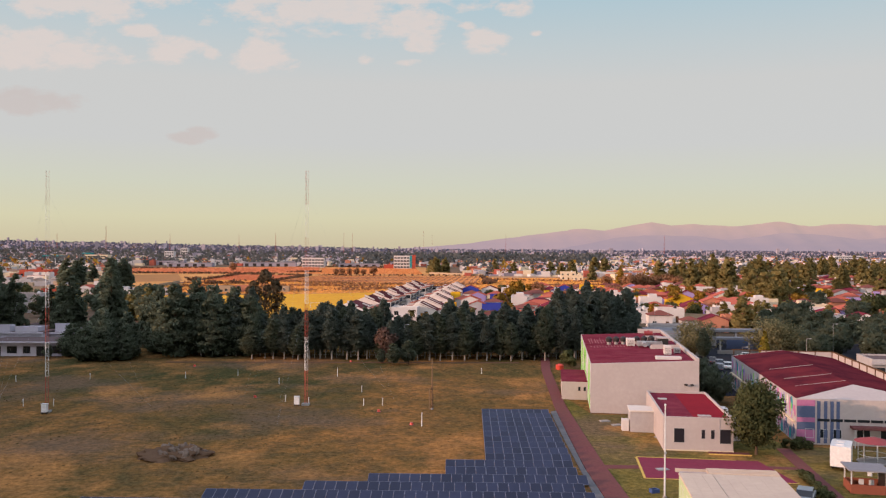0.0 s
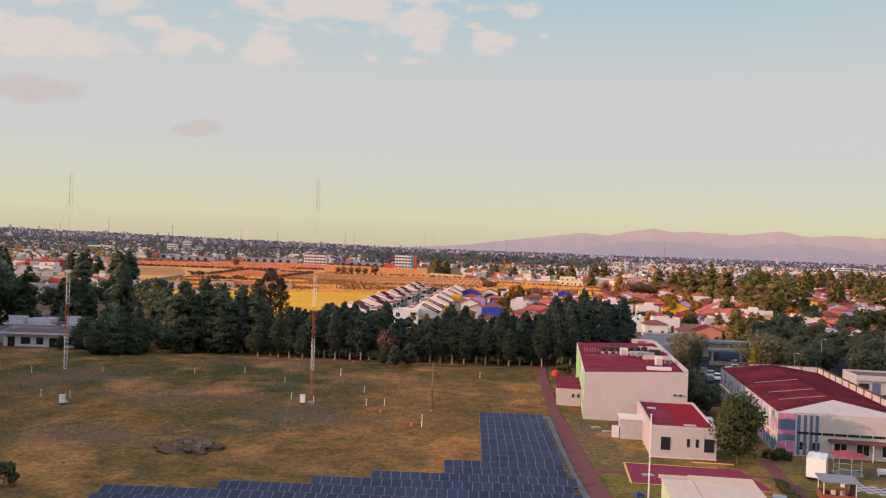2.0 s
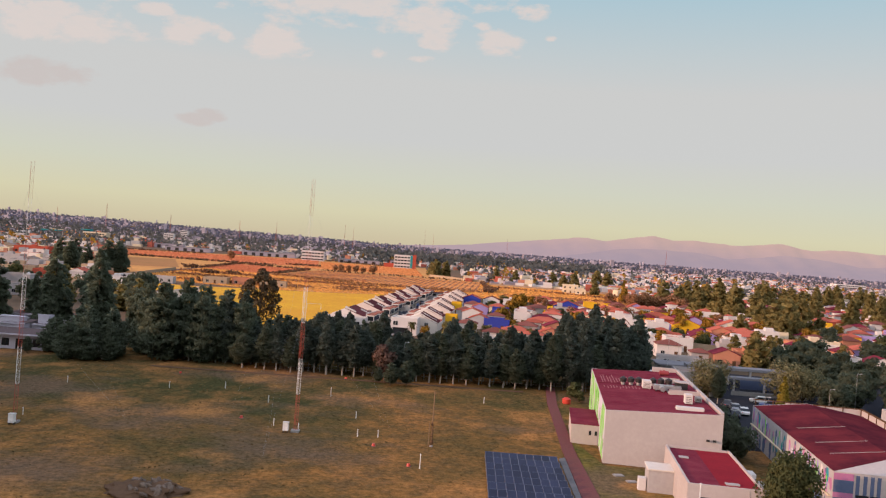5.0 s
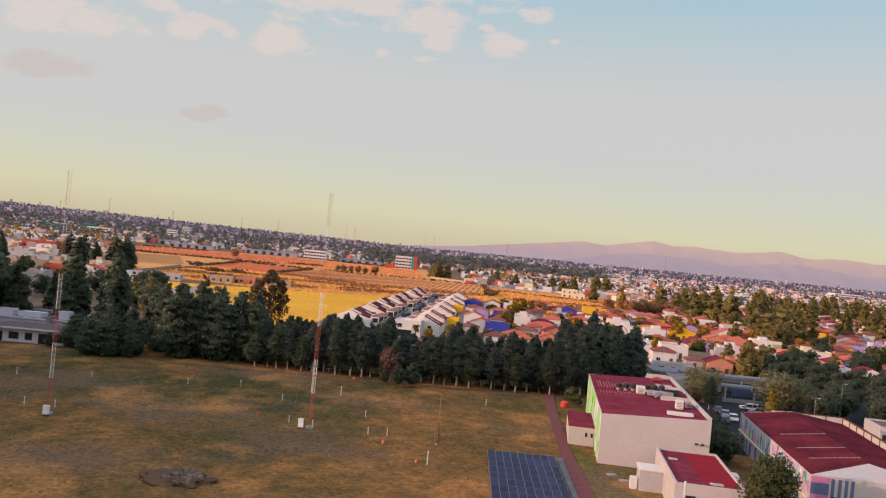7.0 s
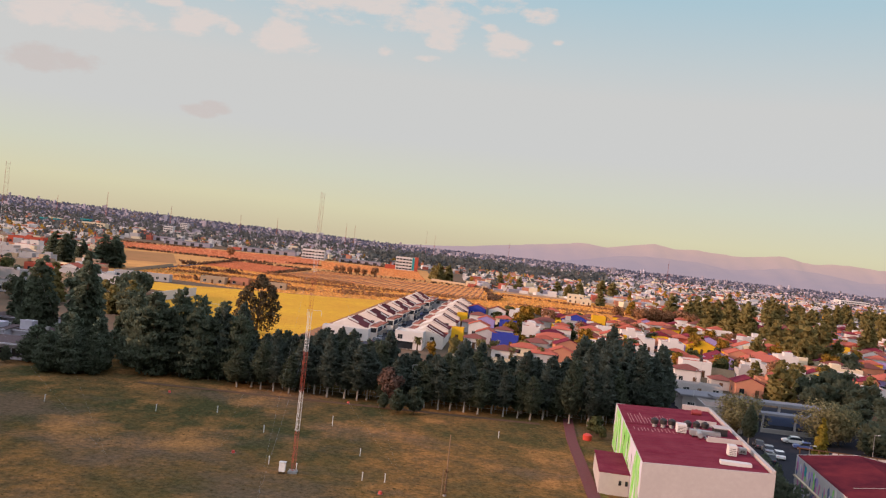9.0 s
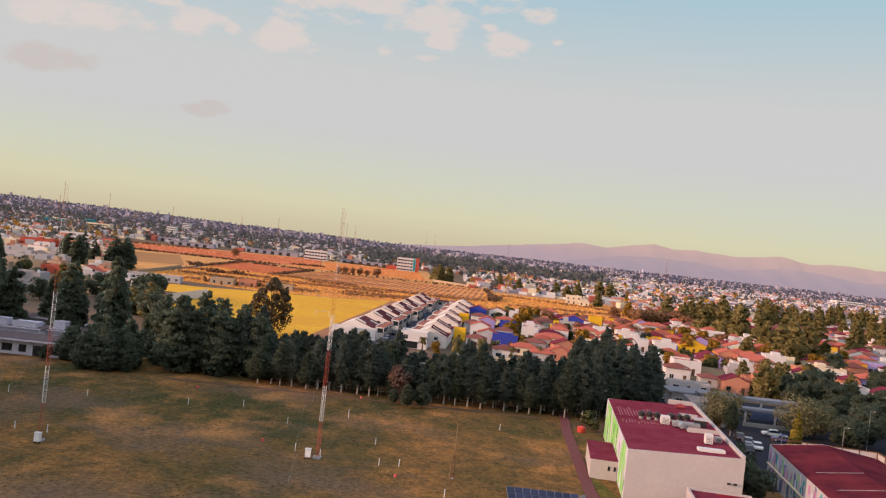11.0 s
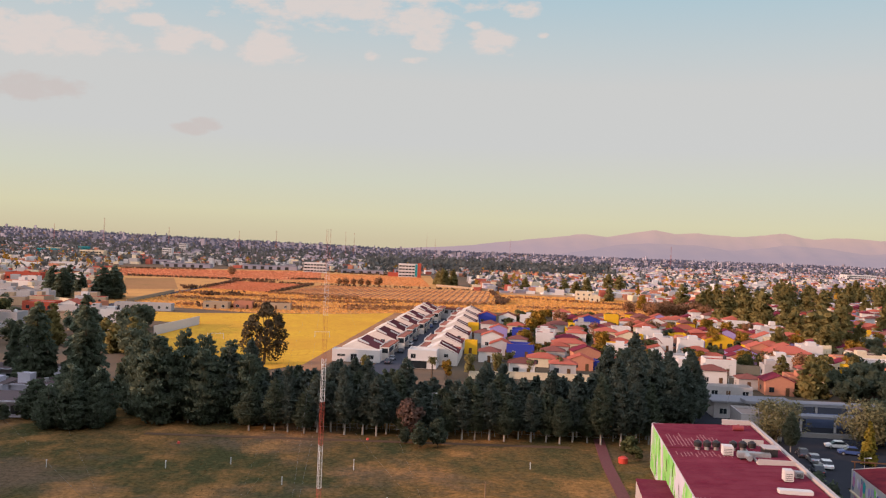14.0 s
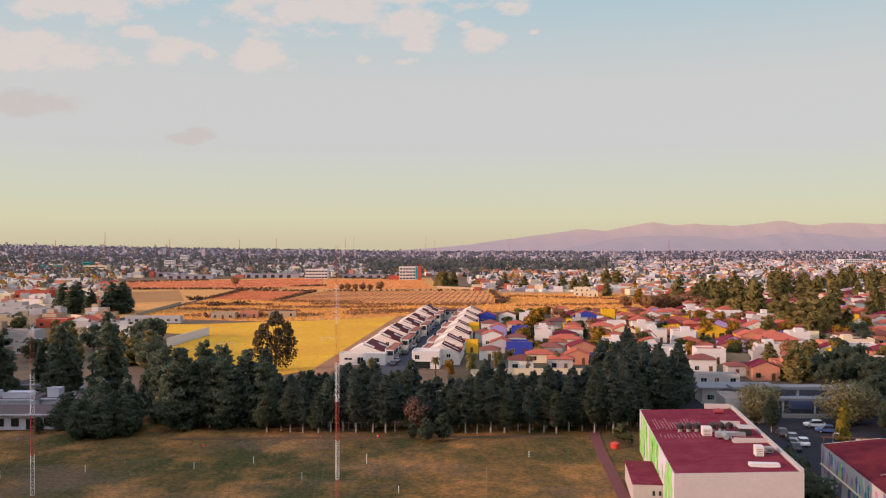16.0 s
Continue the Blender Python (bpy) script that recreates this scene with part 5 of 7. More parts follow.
belt = [conifer(15, 5.2, 1500, 21, "belt", size=0.9, power=0.42, ragged=0.45, low=0.06, bark="bark", up=0.3, label="olive-brown conifer among the houses", group="town conifers"),
        conifer(13, 5.0, 1500, 22, "belt", size=0.88, power=0.38, ragged=0.45, low=0.06, bark="bark", up=0.3, label="olive green tall tree among the houses", group="town conifers"),
        conifer(16, 4.6, 1500, 23, "belt", size=0.9, power=0.5, ragged=0.5, low=0.06, bark="bark", up=0.3, label="tall dark olive conifer", group="town conifers")]
round_trees = [broadleaf(8, 4.2, 1900, 31, size=0.385, clumps=28, low=0.15, label="green leafy garden tree", group="garden trees"),
               broadleaf(7, 3.6, 1700, 32, "pine2", size=0.385, clumps=26, low=0.12, label="dark green garden tree", group="garden trees")]
small_trees = [broadleaf(5, 2.5, 700, 33, "leaf", size=0.36, clumps=14, low=0.12, label="small green garden tree", group="small garden trees"),
               broadleaf(4.5, 2.6, 700, 34, "belt", size=0.36, clumps=14, low=0.12, label="small olive garden tree", group="small garden trees")]
gold = [broadleaf(8, 3.8, 1200, 41, "gold", size=0.42, clumps=20, low=0.12, label="golden-leaved autumn tree among houses", group="autumn trees")]
rust = [broadleaf(8, 4.0, 1500, 42, "rust", size=0.34, clumps=24, low=0.12, label="rust-brown half-bare autumn tree", group="autumn trees")]
blossom = [broadleaf(9, 6.0, 5200, 51, "blossom", size=0.2, low=0.12, clumps=44, flat=0.9, label="pale blossoming willow-like tree", group="pale trees")]

# the row at the end of the field, two deep
xs = -57.0
used = set()


def put(model, x, y, s, sz=None):
    """The first of a kind is moved into place, the others are copies."""
    key = model.name
    m = Matrix.LocRotScale((x, y, 0), Euler((0, 0, rng.random() * 6.28)), (s, s, sz or s))
    if key not in used:
        used.add(key)
        model.matrix_basis = m
        return model
    src_scale = model.scale.copy()
    model.scale = (1, 1, 1)
    c = copy_thing(model, m)
    model.scale = src_scale
    return c


while xs < 34:
    hfac = 1.0 + 0.07 * math.sin(xs * 0.21) + (rng.random() - 0.5) * 0.34
    if -46 < xs < -38 or -16 < xs < -8:
        hfac *= 0.82
    if -44 < xs < 18:
        hfac *= 0.82
    if xs > -45:
        put(pines[rng.randrange(5)], xs + rng.random(), 193.0 + rng.random() * 2.5, 0.95 + 0.3 * rng.random(), hfac * (0.78 + 0.2 * rng.random()))
    put(pines[rng.randrange(5)], xs + 1.2 + rng.random(), 198.5 + rng.random() * 3, 1.02 + 0.25 * rng.random(), hfac)
    put(pines[rng.randrange(5)], xs + 2.3 + rng.random(), 205 + rng.random() * 4, 1.15, hfac * 0.98)
    xs += 2.3 + rng.random() * 0.9
for x, y in ((36, 205), (39, 209), (42, 214), (35, 212), (32, 207), (44, 208), (46, 213), (41, 203), (38, 201), (47, 219), (40, 222), (44, 226), (36, 219), (32, 215), (30, 224), (40, 236), (44, 243), (42, 250), (37, 243), (35, 232)):
    put(pines[(0, 2, 3)[rng.randrange(3)]], x, y, 1.4, 1.0 + 0.14 * rng.random())
sheet("dirt_track", [(-60, 187.6), (-20, 188.6), (17, 189.4), (17, 190.9), (-20, 190.0), (-60, 189.0)], 0.04, "bare", thick=0.05, label="dark trodden dirt track along the trees")
fence = thing("fence", pose(-34, 196.4, 0), "pale wire fence with posts among the trees", "fence")
for k in range(28):
    part("post", boxes((k * 2.5, k * 2.5 + 0.09, 0, 0.09, 0, 2.3)), "concrete", fence)
for k in range(3):
    part("wire", boxes((0, 67.6, 0.1, 0.125, 0.7 + 0.7 * k, 0.725 + 0.7 * k)), "metal", fence)
# broad dark trees left of the row and the tall pines behind
for x, y, s, z, k in ((-78.0, 189.0, 0.66, 0.54, 1), (-73.8, 189, 0.72, 0.62, 1), (-70.0, 191, 0.62, 0.56, 1), (-76, 194, 0.85, 0.66, 0), (-71.5, 196, 0.8, 0.62, 0), (-84, 197, 0.85, 0.52, 1), (-80, 202, 0.9, 0.60, 0), (-61, 197, 1.05, 1.0, 0), (-57, 201, 1.05, 1.06, 0), (-52.5, 198, 1.0, 0.98, 1), (-63, 205, 0.9, 1.05, 1), (-48, 201, 1.0, 0.95, 0), (-55, 208, 1.0, 1.1, 1), (-44, 199, 0.85, 0.95, 1), (-66.5, 204, 0.8, 0.95, 0), (-70, 208, 0.8, 0.9, 1)):
    put(mass[k], x, y, s, z)
# pines west of x = -150, mostly out of view, are added sports field shade
for x, y, s in ((-96, 222, 1.05), (-87, 226, 1.08), (-84, 219, 0.95), (-112, 226, 0.85), (-117, 232, 0.8), (-122, 224, 0.9), (-107, 236, 0.7), (-160, 288, 1.1), (-163, 300, 1.1), (-168, 314, 1.05), (-172, 326, 1.0), (-157, 277, 1.05), (-176, 338, 1.0)):
    put(big[rng.randrange(2)], x, y, s, s * (0.95 + 0.1 * rng.random()))
# tall broad trees along the west boundary, unseen, added to shade the field
for k in range(15):
    put(mass[2], -127 + 3 * math.sin(k * 1.9), 150 + k * 5.5, 1.25, 1.28 + 0.10 * math.sin(k * 1.3))
for k in range(21):
    put(mass[2], -104 + 3 * math.sin(k * 1.7), 34 + k * 6.0, 1.2 + 0.15 * math.sin(k * 2.3), 1.3 + 0.12 * math.sin(k * 1.3))
# the eucalyptus that stands over the row, the bronze tree, the field shrubs
euc = broadleaf(17.6, 6.0, 4600, 64, "euc", "bark", low=0.3, size=0.34, flat=0.95, name="eucalyptus", label="tall sparse eucalyptus with brownish crown",
                lobes=[(0.2, 0.3, 16.2, 1.4), (1.2, -0.5, 15.0, 1.6), (-1.0, 0.5, 14.6, 1.3), (3.4, 0.2, 13.2, 1.5), (4.3, -0.5, 11.6, 1.3), (-3.4, 0.6, 12.8, 1.4), (-4.6, -0.4, 11.0, 1.3), (-2.2, -1.0, 10.6, 1.4), (0.8, 1.5, 11.4, 1.3), (2.6, -0.8, 9.6, 1.5), (5.0, 0.5, 8.6, 1.5),
                       (-5.2, 0.4, 8.4, 1.6), (-0.6, 0.6, 8.4, 1.9), (-3.0, 0.8, 6.8, 2.1), (2.6, 1.0, 6.6, 2.2), (0.0, -1.5, 5.4, 2.3), (4.8, -0.6, 5.4, 2.0), (-5.0, -0.6, 5.2, 2.0), (-2.5, 0.5, 3.4, 2.2), (2.5, 0.2, 3.2, 2.2)])
euc.matrix_basis = pose(-57.5, 278, 0)
bronze = broadleaf(7.6, 2.6, 2400, 43, "dullrust", size=0.26, clumps=26, low=0.2, label="dull bronze tree in the dark row", group="autumn trees")
bronze.matrix_basis = pose(-12.2, 191.6, 0)
shr = [conifer(3.8, 1.35, 1500, 71, "pine2", "bark", low=0.16, size=0.17, power=0.5, ragged=0.45, base=0.4, climb=1.8, up=0.9, droop=0.1, whorl=0.02, lift_n=2.0, soft=0.5, name="shrub", label="low dark bushy shrub", group="shrubs")]
for x, y, s in ((-10.5, 185.5, 1.25), (-7.2, 186.5, 1.4), (-13.2, 188, 0.85), (-88, 193, 0.9)) + tuple((-56 + 3.3 * k + 2 * rng.random(), 200 + 4 * rng.random(), 0.5 + 0.3 * rng.random()) for k in range(28)):
    put(shr[0], x, y, s * 1.2, s)
for x, y, q in ((27.2, 185.5, 0.72), (27.6, 182.6, 0.5), (26.6, 188, 0.45)):
    put(small_trees[0], x, y, q, q)
for x, y, q in ((-46.0, 88.0, 0.5), (-48.6, 90.5, 0.35)):
    put(small_trees[0], x, y, q, q)
put(pines[1], 58.6, 193.5, 0.75, 0.60)
# clipped hedge along the path and bushes at the painted hall's corner
for k in range(11):
    put(small_trees[0], 39.2 + 0.13 * k, 88.6 + 0.95 * k, 0.30, 0.20)
for x, y, q in ((44.9, 110.9, 0.34), (45.9, 111.6, 0.4), (44.2, 112.4, 0.3), (46.8, 111.2, 0.3)):
    put(small_trees[0], x, y, q, q * 0.8)
# campus trees
ct = broadleaf(8.8, 4.1, 13000, 81, "leaf", "bark", low=0.20, clumps=46, size=0.175, name="campus_tree", flat=1.0, label="dense green tree beside the painted hall", group="campus trees")
ct.matrix_basis = Matrix.LocRotScale((39.0, 108.4, 0), None, (0.9, 0.9, 1.0))
ct2 = broadleaf(7.9, 1.9, 1500, 82, "leaf", "bark", low=0.15, clumps=16, size=0.3, name="campus_tree", label="green tree top beside the pale roof", group="campus trees")
ct2.matrix_basis = Matrix.LocRotScale((25.6, 66.0, 0), None, (1.1, 1.1, 0.88))
for x, y, s in ((44.5, 142, 0.85), (47, 156, 0.8)):
    put(round_trees[1], x, y, s, s)
for x, y, s in ((59.0, 201, 1.0), (75.4, 198, 1.12), (80, 201, 0.9)):
    put(blossom[0], x, y, s, s * 0.9)
cyp = conifer(7.8, 1.6, 3200, 91, "conifer", "bark", low=0.05, size=0.26, power=0.7, ragged=0.15, name="golden_cypress", label="yellow-green pointed cypress beside the parking")
cyp.matrix_basis = pose(69.2, 185.6, 0)
for x, y, s in ((82, 190, 1.1), (88, 196, 1.25), (95, 188, 1.2), (101, 200, 1.3), (108, 192, 1.3), (115, 205, 1.3), (97, 212, 1.1), (84, 208, 1.0), (125, 215, 1.2), (132, 205, 1.2), (96, 250, 0.9), (101, 254, 1.0), (107, 250, 1.0), (113, 256, 1.1), (120, 250, 1.0), (127, 246, 1.1), (110, 240, 1.0), (118, 234, 1.1), (126, 230, 1.1), (134, 236, 1.1), (92, 226, 0.8), (99, 232, 0.9), (105, 224, 1.0), (112, 216, 1.1)):
    put(round_trees[1], x, y, s * 1.0, s * 0.95)
# town trees: belt on the right and scattered ones
for x, y, s in ((104, 283, 0.6), (109, 290, 0.55), (114, 284, 0.6), (126, 280, 0.6), (147, 579, 1.1), (139, 513, 1.0), (140, 478, 1.15), (146, 463, 1.2), (152, 455, 1.25), (156, 470, 1.1), (166, 569, 1.2), (174, 552, 1.25), (172, 519, 1.2), (160, 530, 1.25), (153, 545, 1.15), (182, 540, 1.1), (164, 490, 1.2),
                (155, 436, 1.1), (144.5, 398, 1.15), (141, 373, 1.25), (142.5, 362, 1.2), (152, 374, 1.1), (167, 425, 1.1), (149, 384, 1.05), (133, 345, 0.9), (139, 352, 0.85), (89, 704, 1.0), (95, 684, 0.9), (100, 665, 0.85), (104, 690, 1.0), (138, 776, 1.2), (146, 768, 1.1), (112, 640, 0.7), (60, 720, 0.8), (45, 735, 0.9), (-10, 790, 1.0), (-6, 770, 1.1), (2, 780, 1.0),
                (205, 440, 1.0), (224, 436, 1.0), (208, 490, 1.05), (240, 480, 1.0), (262, 470, 1.0), (236, 420, 0.9), (270, 440, 1.0), (215, 550, 1.1), (240, 560, 1.1), (265, 540, 1.1), (285, 520, 1.1), (163, 380, 0.7), (117, 347, 0.8), (94, 287, 0.5), (90, 257, 0.85)):
    put(belt[rng.randrange(3)], x, y, s, s * (0.9 + 0.2 * rng.random()))
for x, y, s in ((34, 398, 1.2), (118, 408, 0.9), (101, 370, 1.0), (109, 362, 0.9), (113, 420, 0.9), (186, 452, 1.3), (116, 560, 1.2), (104, 310, 0.6), (123, 306, 0.7)):
    put(gold[0], x, y, s, s)
for x, y, s in ((108, 495, 1.2), (114, 500, 1.2), (124, 505, 1.1), (100, 520, 1.0), (-89, 715, 0.7), (-84, 716, 0.8), (-78, 714, 0.75), (-72, 716, 0.8), (-66, 713, 0.7), (-58, 716, 0.95), (-196, 800, 1.1), (112, 382, 0.8)):
    put(rust[0], x, y, s, s)
for x, y, s in ((48, 388, 0.7), (52, 390, 0.6), (47, 310, 0.7), (62, 318, 0.9), (85, 380, 0.8), (50, 286, 0.7), (88, 300, 0.7), (145, 330, 1.0), (150, 345, 1.2), (127, 312, 0.9), (160, 400, 1.1), (175, 410, 1.0), (140, 290, 1.2), (150, 300, 1.2), (165, 315, 1.1), (135, 280, 1.0), (155, 285, 1.2), (-150, 345, 1.0), (-165, 350, 1.0), (-130, 330, 0.9), (-140, 300, 1.1), (-205, 420, 0.9), (-185, 380, 0.9), (-215, 455, 0.8)):
    put(round_trees[rng.randrange(2)], x, y, s, s)
for x, y, s in ((-105, 290, 0.7), (-98, 286, 0.75), (-110, 296, 0.65), (-128, 300, 0.75), (-140, 315, 0.8)):
    put(belt[rng.randrange(3)], x, y, s, s * (0.9 + 0.2 * rng.random()))

# round trees by the white wall, several added to shade the sports field
for x, y, q in ((-93, 276, 1.3), (-98, 286, 1.3), (-103, 299, 1.35), (-108, 311, 1.25), (-112, 322, 1.1), (-122, 318, 1.3), (-133, 330, 1.3), (-114, 333, 1.0), (-88, 268, 1.2), (-120, 340, 1.35), (-118, 351, 1.35), (-121, 361, 1.25)):
    put(round_trees[1], x, y, q, q)
# trees before the row houses, and a palm
for x, y, sc in ((-27.7, 266, 0.85), (1.0, 271, 0.95), (9.3, 279, 0.9), (18.5, 276, 0.7), (27, 280, 0.8)):
    put(small_trees[1], x, y, sc * 0.8, sc * 1.35)
put(gold[0], -5.4, 265.5, 0.42, 0.62)
for x, y, sc in ((104, 262, 1.1), (110, 266, 1.1), (107, 258, 1.0), (99, 262, 0.8)):
    put(round_trees[1], x, y, sc * 1.2, sc * 1.2)
pm = thing("palm_tree", pose(-9.3, 262.0, 0), "small palm in front of the white house", "tree")
bm = bmesh.new()
tube(bm, (0, 0, -0.2), (0.1, 0, 5.2), 0.24, 0.18, 8)
part("trunk", bm, "bark", pm)
pv, pf = [], []
for k in range(44):
    a, e, ln = rng.random() * 6.283, rng.uniform(-0.5, 1.2), rng.uniform(1.7, 2.3)
    p = Vector((0.1, 0, 5.3))
    sd = Vector((-math.sin(a), math.cos(a), 0))
    for q in range(5):
        w0, w1 = 0.32 * math.sin((q + 0.3) / 5.3 * 3.14), 0.32 * math.sin(min(5.3, q + 1.3) / 5.3 * 3.14)
        st = Vector((math.cos(a) * math.cos(e), math.sin(a) * math.cos(e), math.sin(e))) * ln / 5
        i0 = len(pv)
        pv += [p - sd * w0, p + sd * w0, p + st + sd * w1, p + st - sd * w1]
        pf.append((i0, i0 + 1, i0 + 2, i0 + 3))
        p = p + st
        e -= 0.38
pydata("crown", pv, pf, "palm", pm)

for x, y, q in ((-214, 488, 0.95), (-207, 484, 1.0), (-218, 494, 0.9), (-188, 488, 1.1), (-182, 490, 1.0), (-185, 497, 1.1), (-197, 482, 0.8), (-210, 498, 0.95)):
    put(big[rng.randrange(2)], x, y, q * 1.2, q * 0.85)

# more of the belt, and small garden trees and bushes between the houses
rb = random.Random(9)
for k in range(64):
    y = 600 + 200 * rb.random()
    x = rb.uniform(0.36 * y, 0.62 * y)
    put(belt[rb.randrange(3)], x, y, 0.85 + 0.4 * rb.random(), 0.8 + 0.45 * rb.random())
for k in range(12):
    put(rust[0], 112 + 26 * rb.random(), 500 + 26 * rb.random(), 1.0 + 0.4 * rb.random(), 0.9 + 0.3 * rb.random())
for k in range(260):
    y = 296 + 194 * rb.random()
    x = rb.uniform(8 + (y - 270) * 0.1, 90 + (y - 260) * 0.7)
    sc = 0.25 + 0.3 * rb.random()
    put((small_trees * 3 + gold + rust)[rb.randrange(8)], x, y, sc * 1.9, sc * 1.7)

# grass tufts on the field, too many to count
nr = np.random.default_rng(4)
n = 14000
gx, gy = nr.random(n) * 175 - 135, 60 + nr.random(n) ** 0.8 * 132
keep = ~((gx > 16.5) | ((gx > 4) & (gy < 132)) | (gy < 96.5 - 0.0 * gx))
keep |= (gx < -46) & (gy > 80)
keep &= gx < 16.5
gx, gy = gx[keep], gy[keep]
s = 0.04 + 0.10 * nr.random(len(gx)) ** 2
ta = nr.random(len(gx)) * 6.283
ux, uy = s * 1.6 * np.cos(ta), s * 1.6 * np.sin(ta)
tv = np.stack([np.stack([gx - ux, gy - uy, gx * 0 - 0.08], 1), np.stack([gx + ux, gy + uy, gx * 0 - 0.08], 1), np.stack([gx + ux * 0.7, gy + uy * 0.4, s * 0.35], 1), np.stack([gx - ux * 0.8, gy - uy * 0.5, s * 0.25], 1)], 1).reshape(-1, 3)
tagged(pydata("grass", tv, np.arange(len(gx) * 4).reshape(-1, 4), "tuft"), "scattered dry grass tufts in the field", "grass", kind="stuff")

# ---- the town ----
def tank_on(parent_m, x, y, z, mate="white"):
    t = thing("water_tank", parent_m @ pose(x, y, z), "round rooftop water tank", "tank", "rooftop tanks")
    bm = bmesh.new()
    tube(bm, (0, 0, 0), (0, 0, 1.0), 0.55, 0.55, 10)
    part("body", bm, mate, t)
    bm = bmesh.new()
    tube(bm, (0, 0, 1.0), (0, 0, 1.3), 0.55, 0.2, 10)
    part("lid", bm, mate, t)


def house(x, y, w, d, h, wall, roof, kind="flat", rz=-6.0, label="", group="town houses", name="house", windows=True, tank=None):
    m = pose(x - w / 2, y, 0, 0, 0, rz)
    words = {"white": "white", "cream": "cream", "greyw": "grey", "beige": "beige", "salmon": "salmon", "redw": "red", "blue": "blue", "yellow": "yellow", "lilac": "lilac", "teal": "teal"}[wall]
    rw = {"flat": "flat roof and parapet", "gable": "gabled tile roof", "hip": "hipped tile roof", "shed": "sloping tile roof"}[kind]
    ob = thing(name, m, label or f"{words} plastered house with a {rw}", "house", group)
    bm = bmesh.new()
    t = 0.22
    if kind == "flat":
        p = 0.35 + 0.4 * rng.random()
        wall_shell(bm, w, d, h, t, p)
        part("wall", bm, wall, ob)
        part("roof", boxes((t, w - t, t, d - t, h - 0.2, h)), roof, ob)
        if rng.random() < 0.6 and w > 6 and h > 3.2 and wall not in ("blue", "yellow"):
            bx, bw = w * (0.15 + 0.3 * rng.random()), min(3.2, w * 0.4)
            part("roof_room", boxes((bx, bx + bw, d * 0.4, d * 0.4 + 3, h, h + 1.5)), wall, ob)
    elif kind == "hip":
        wall_shell(bm, w, d, h, t)
        part("wall", bm, wall, ob)
        bm = bmesh.new()
        e, rh = 0.45, min(w, d) * 0.22
        a = [bm.verts.new(q) for q in ((-e, -e, h), (w + e, -e, h), (w + e, d + e, h), (-e, d + e, h))]
        if w >= d:
            b = [bm.verts.new((d / 2, d / 2, h + rh)), bm.verts.new((w - d / 2, d / 2, h + rh))] if w > d + 0.1 else [bm.verts.new((w / 2 - 0.1, d / 2, h + rh)), bm.verts.new((w / 2 + 0.1, d / 2, h + rh))]
            fs = ((a[0], a[1], b[1], b[0]), (a[1], a[2], b[1]), (a[2], a[3], b[0], b[1]), (a[3], a[0], b[0]))
        else:
            b = [bm.verts.new((w / 2, w / 2, h + rh)), bm.verts.new((w / 2, d - w / 2, h + rh))]
            fs = ((a[0], a[1], b[0]), (a[1], a[2], b[1], b[0]), (a[2], a[3], b[1]), (a[3], a[0], b[0], b[1]))
        for f in fs:
            bm.faces.new(f)
        bm.faces.new(a[::-1])
        part("roof", bm, roof, ob)
    else:
        pk = w * (0.5 if kind == "gable" else 0.82)
        rh = w * 0.2 if kind == "gable" else w * 0.22
        prism(bm, [(0, 0), (w, 0), (w, h), (pk, h + rh), (0, h)], 0, t)
        prism(bm, [(0, 0), (w, 0), (w, h), (pk, h + rh), (0, h)], d - t, d)
        box(bm, 0, t, t, d - t, 0, h)
        box(bm, w - t, w, t, d - t, 0, h)
        part("wall", bm, wall, ob)
        bm = bmesh.new()
        prism(bm, [(-0.4, h - 0.12), (pk, h + rh + 0.02), (pk, h + rh + 0.2), (-0.4, h + 0.06)], -0.15, d + 0.15)
        part("roof", bm, roof, ob)
        bm = bmesh.new()
        prism(bm, [(pk + 0.004, h + rh + 0.02), (w + 0.4, h - 0.12), (w + 0.4, h + 0.06), (pk + 0.004, h + rh + 0.2)], -0.15, d + 0.15)
        part("roof", bm, roof, ob)
    if windows:
        floors = max(1, int(h / 2.7))
        fr = rng.choice(["frame", "darkmetal", "frame"])
        for fl in range(floors):
            z = 0.9 + fl * 2.8
            n = max(1, int(w / 3.6))
            for k in range(n):
                xx = w * (k + 0.5) / n + (rng.random() - 0.5) * 0.5
                if fl == 0 and k == n // 2:
                    part("door", boxes((xx - 0.5, xx + 0.5, -0.05, -0.004, 0.02, 2.1)), "door", ob)
                    continue
                window(ob, xx, z, 1.1 + 0.5 * rng.random(), 1.2, frame=fr)
            if d > 5:
                window(ob, 0, z, 1.1, 1.1, y=d * (0.35 + 0.3 * rng.random()), side="left", frame=fr)
    if tank or (kind == "flat" and rng.random() < 0.35):
        tank_on(m, w * 0.75, d * 0.7, h + 0.0, rng.choice(["mastwhite", "darkmetal"]))
    return ob


# two rows of pitched-roof houses along a street
sheet("street", [(-30.0, 248), (-17.5, 262), (-0.5, 470), (-8.6, 470)], 0.05, "street", thick=0.1, label="asphalt street between the row houses")
sheet("pavement", [(-17.4, 262), (-16.6, 262), (0.3, 470), (-0.4, 470)], 0.14, "concrete", thick=0.2, label="concrete pavement along the street")
SL = -4.9


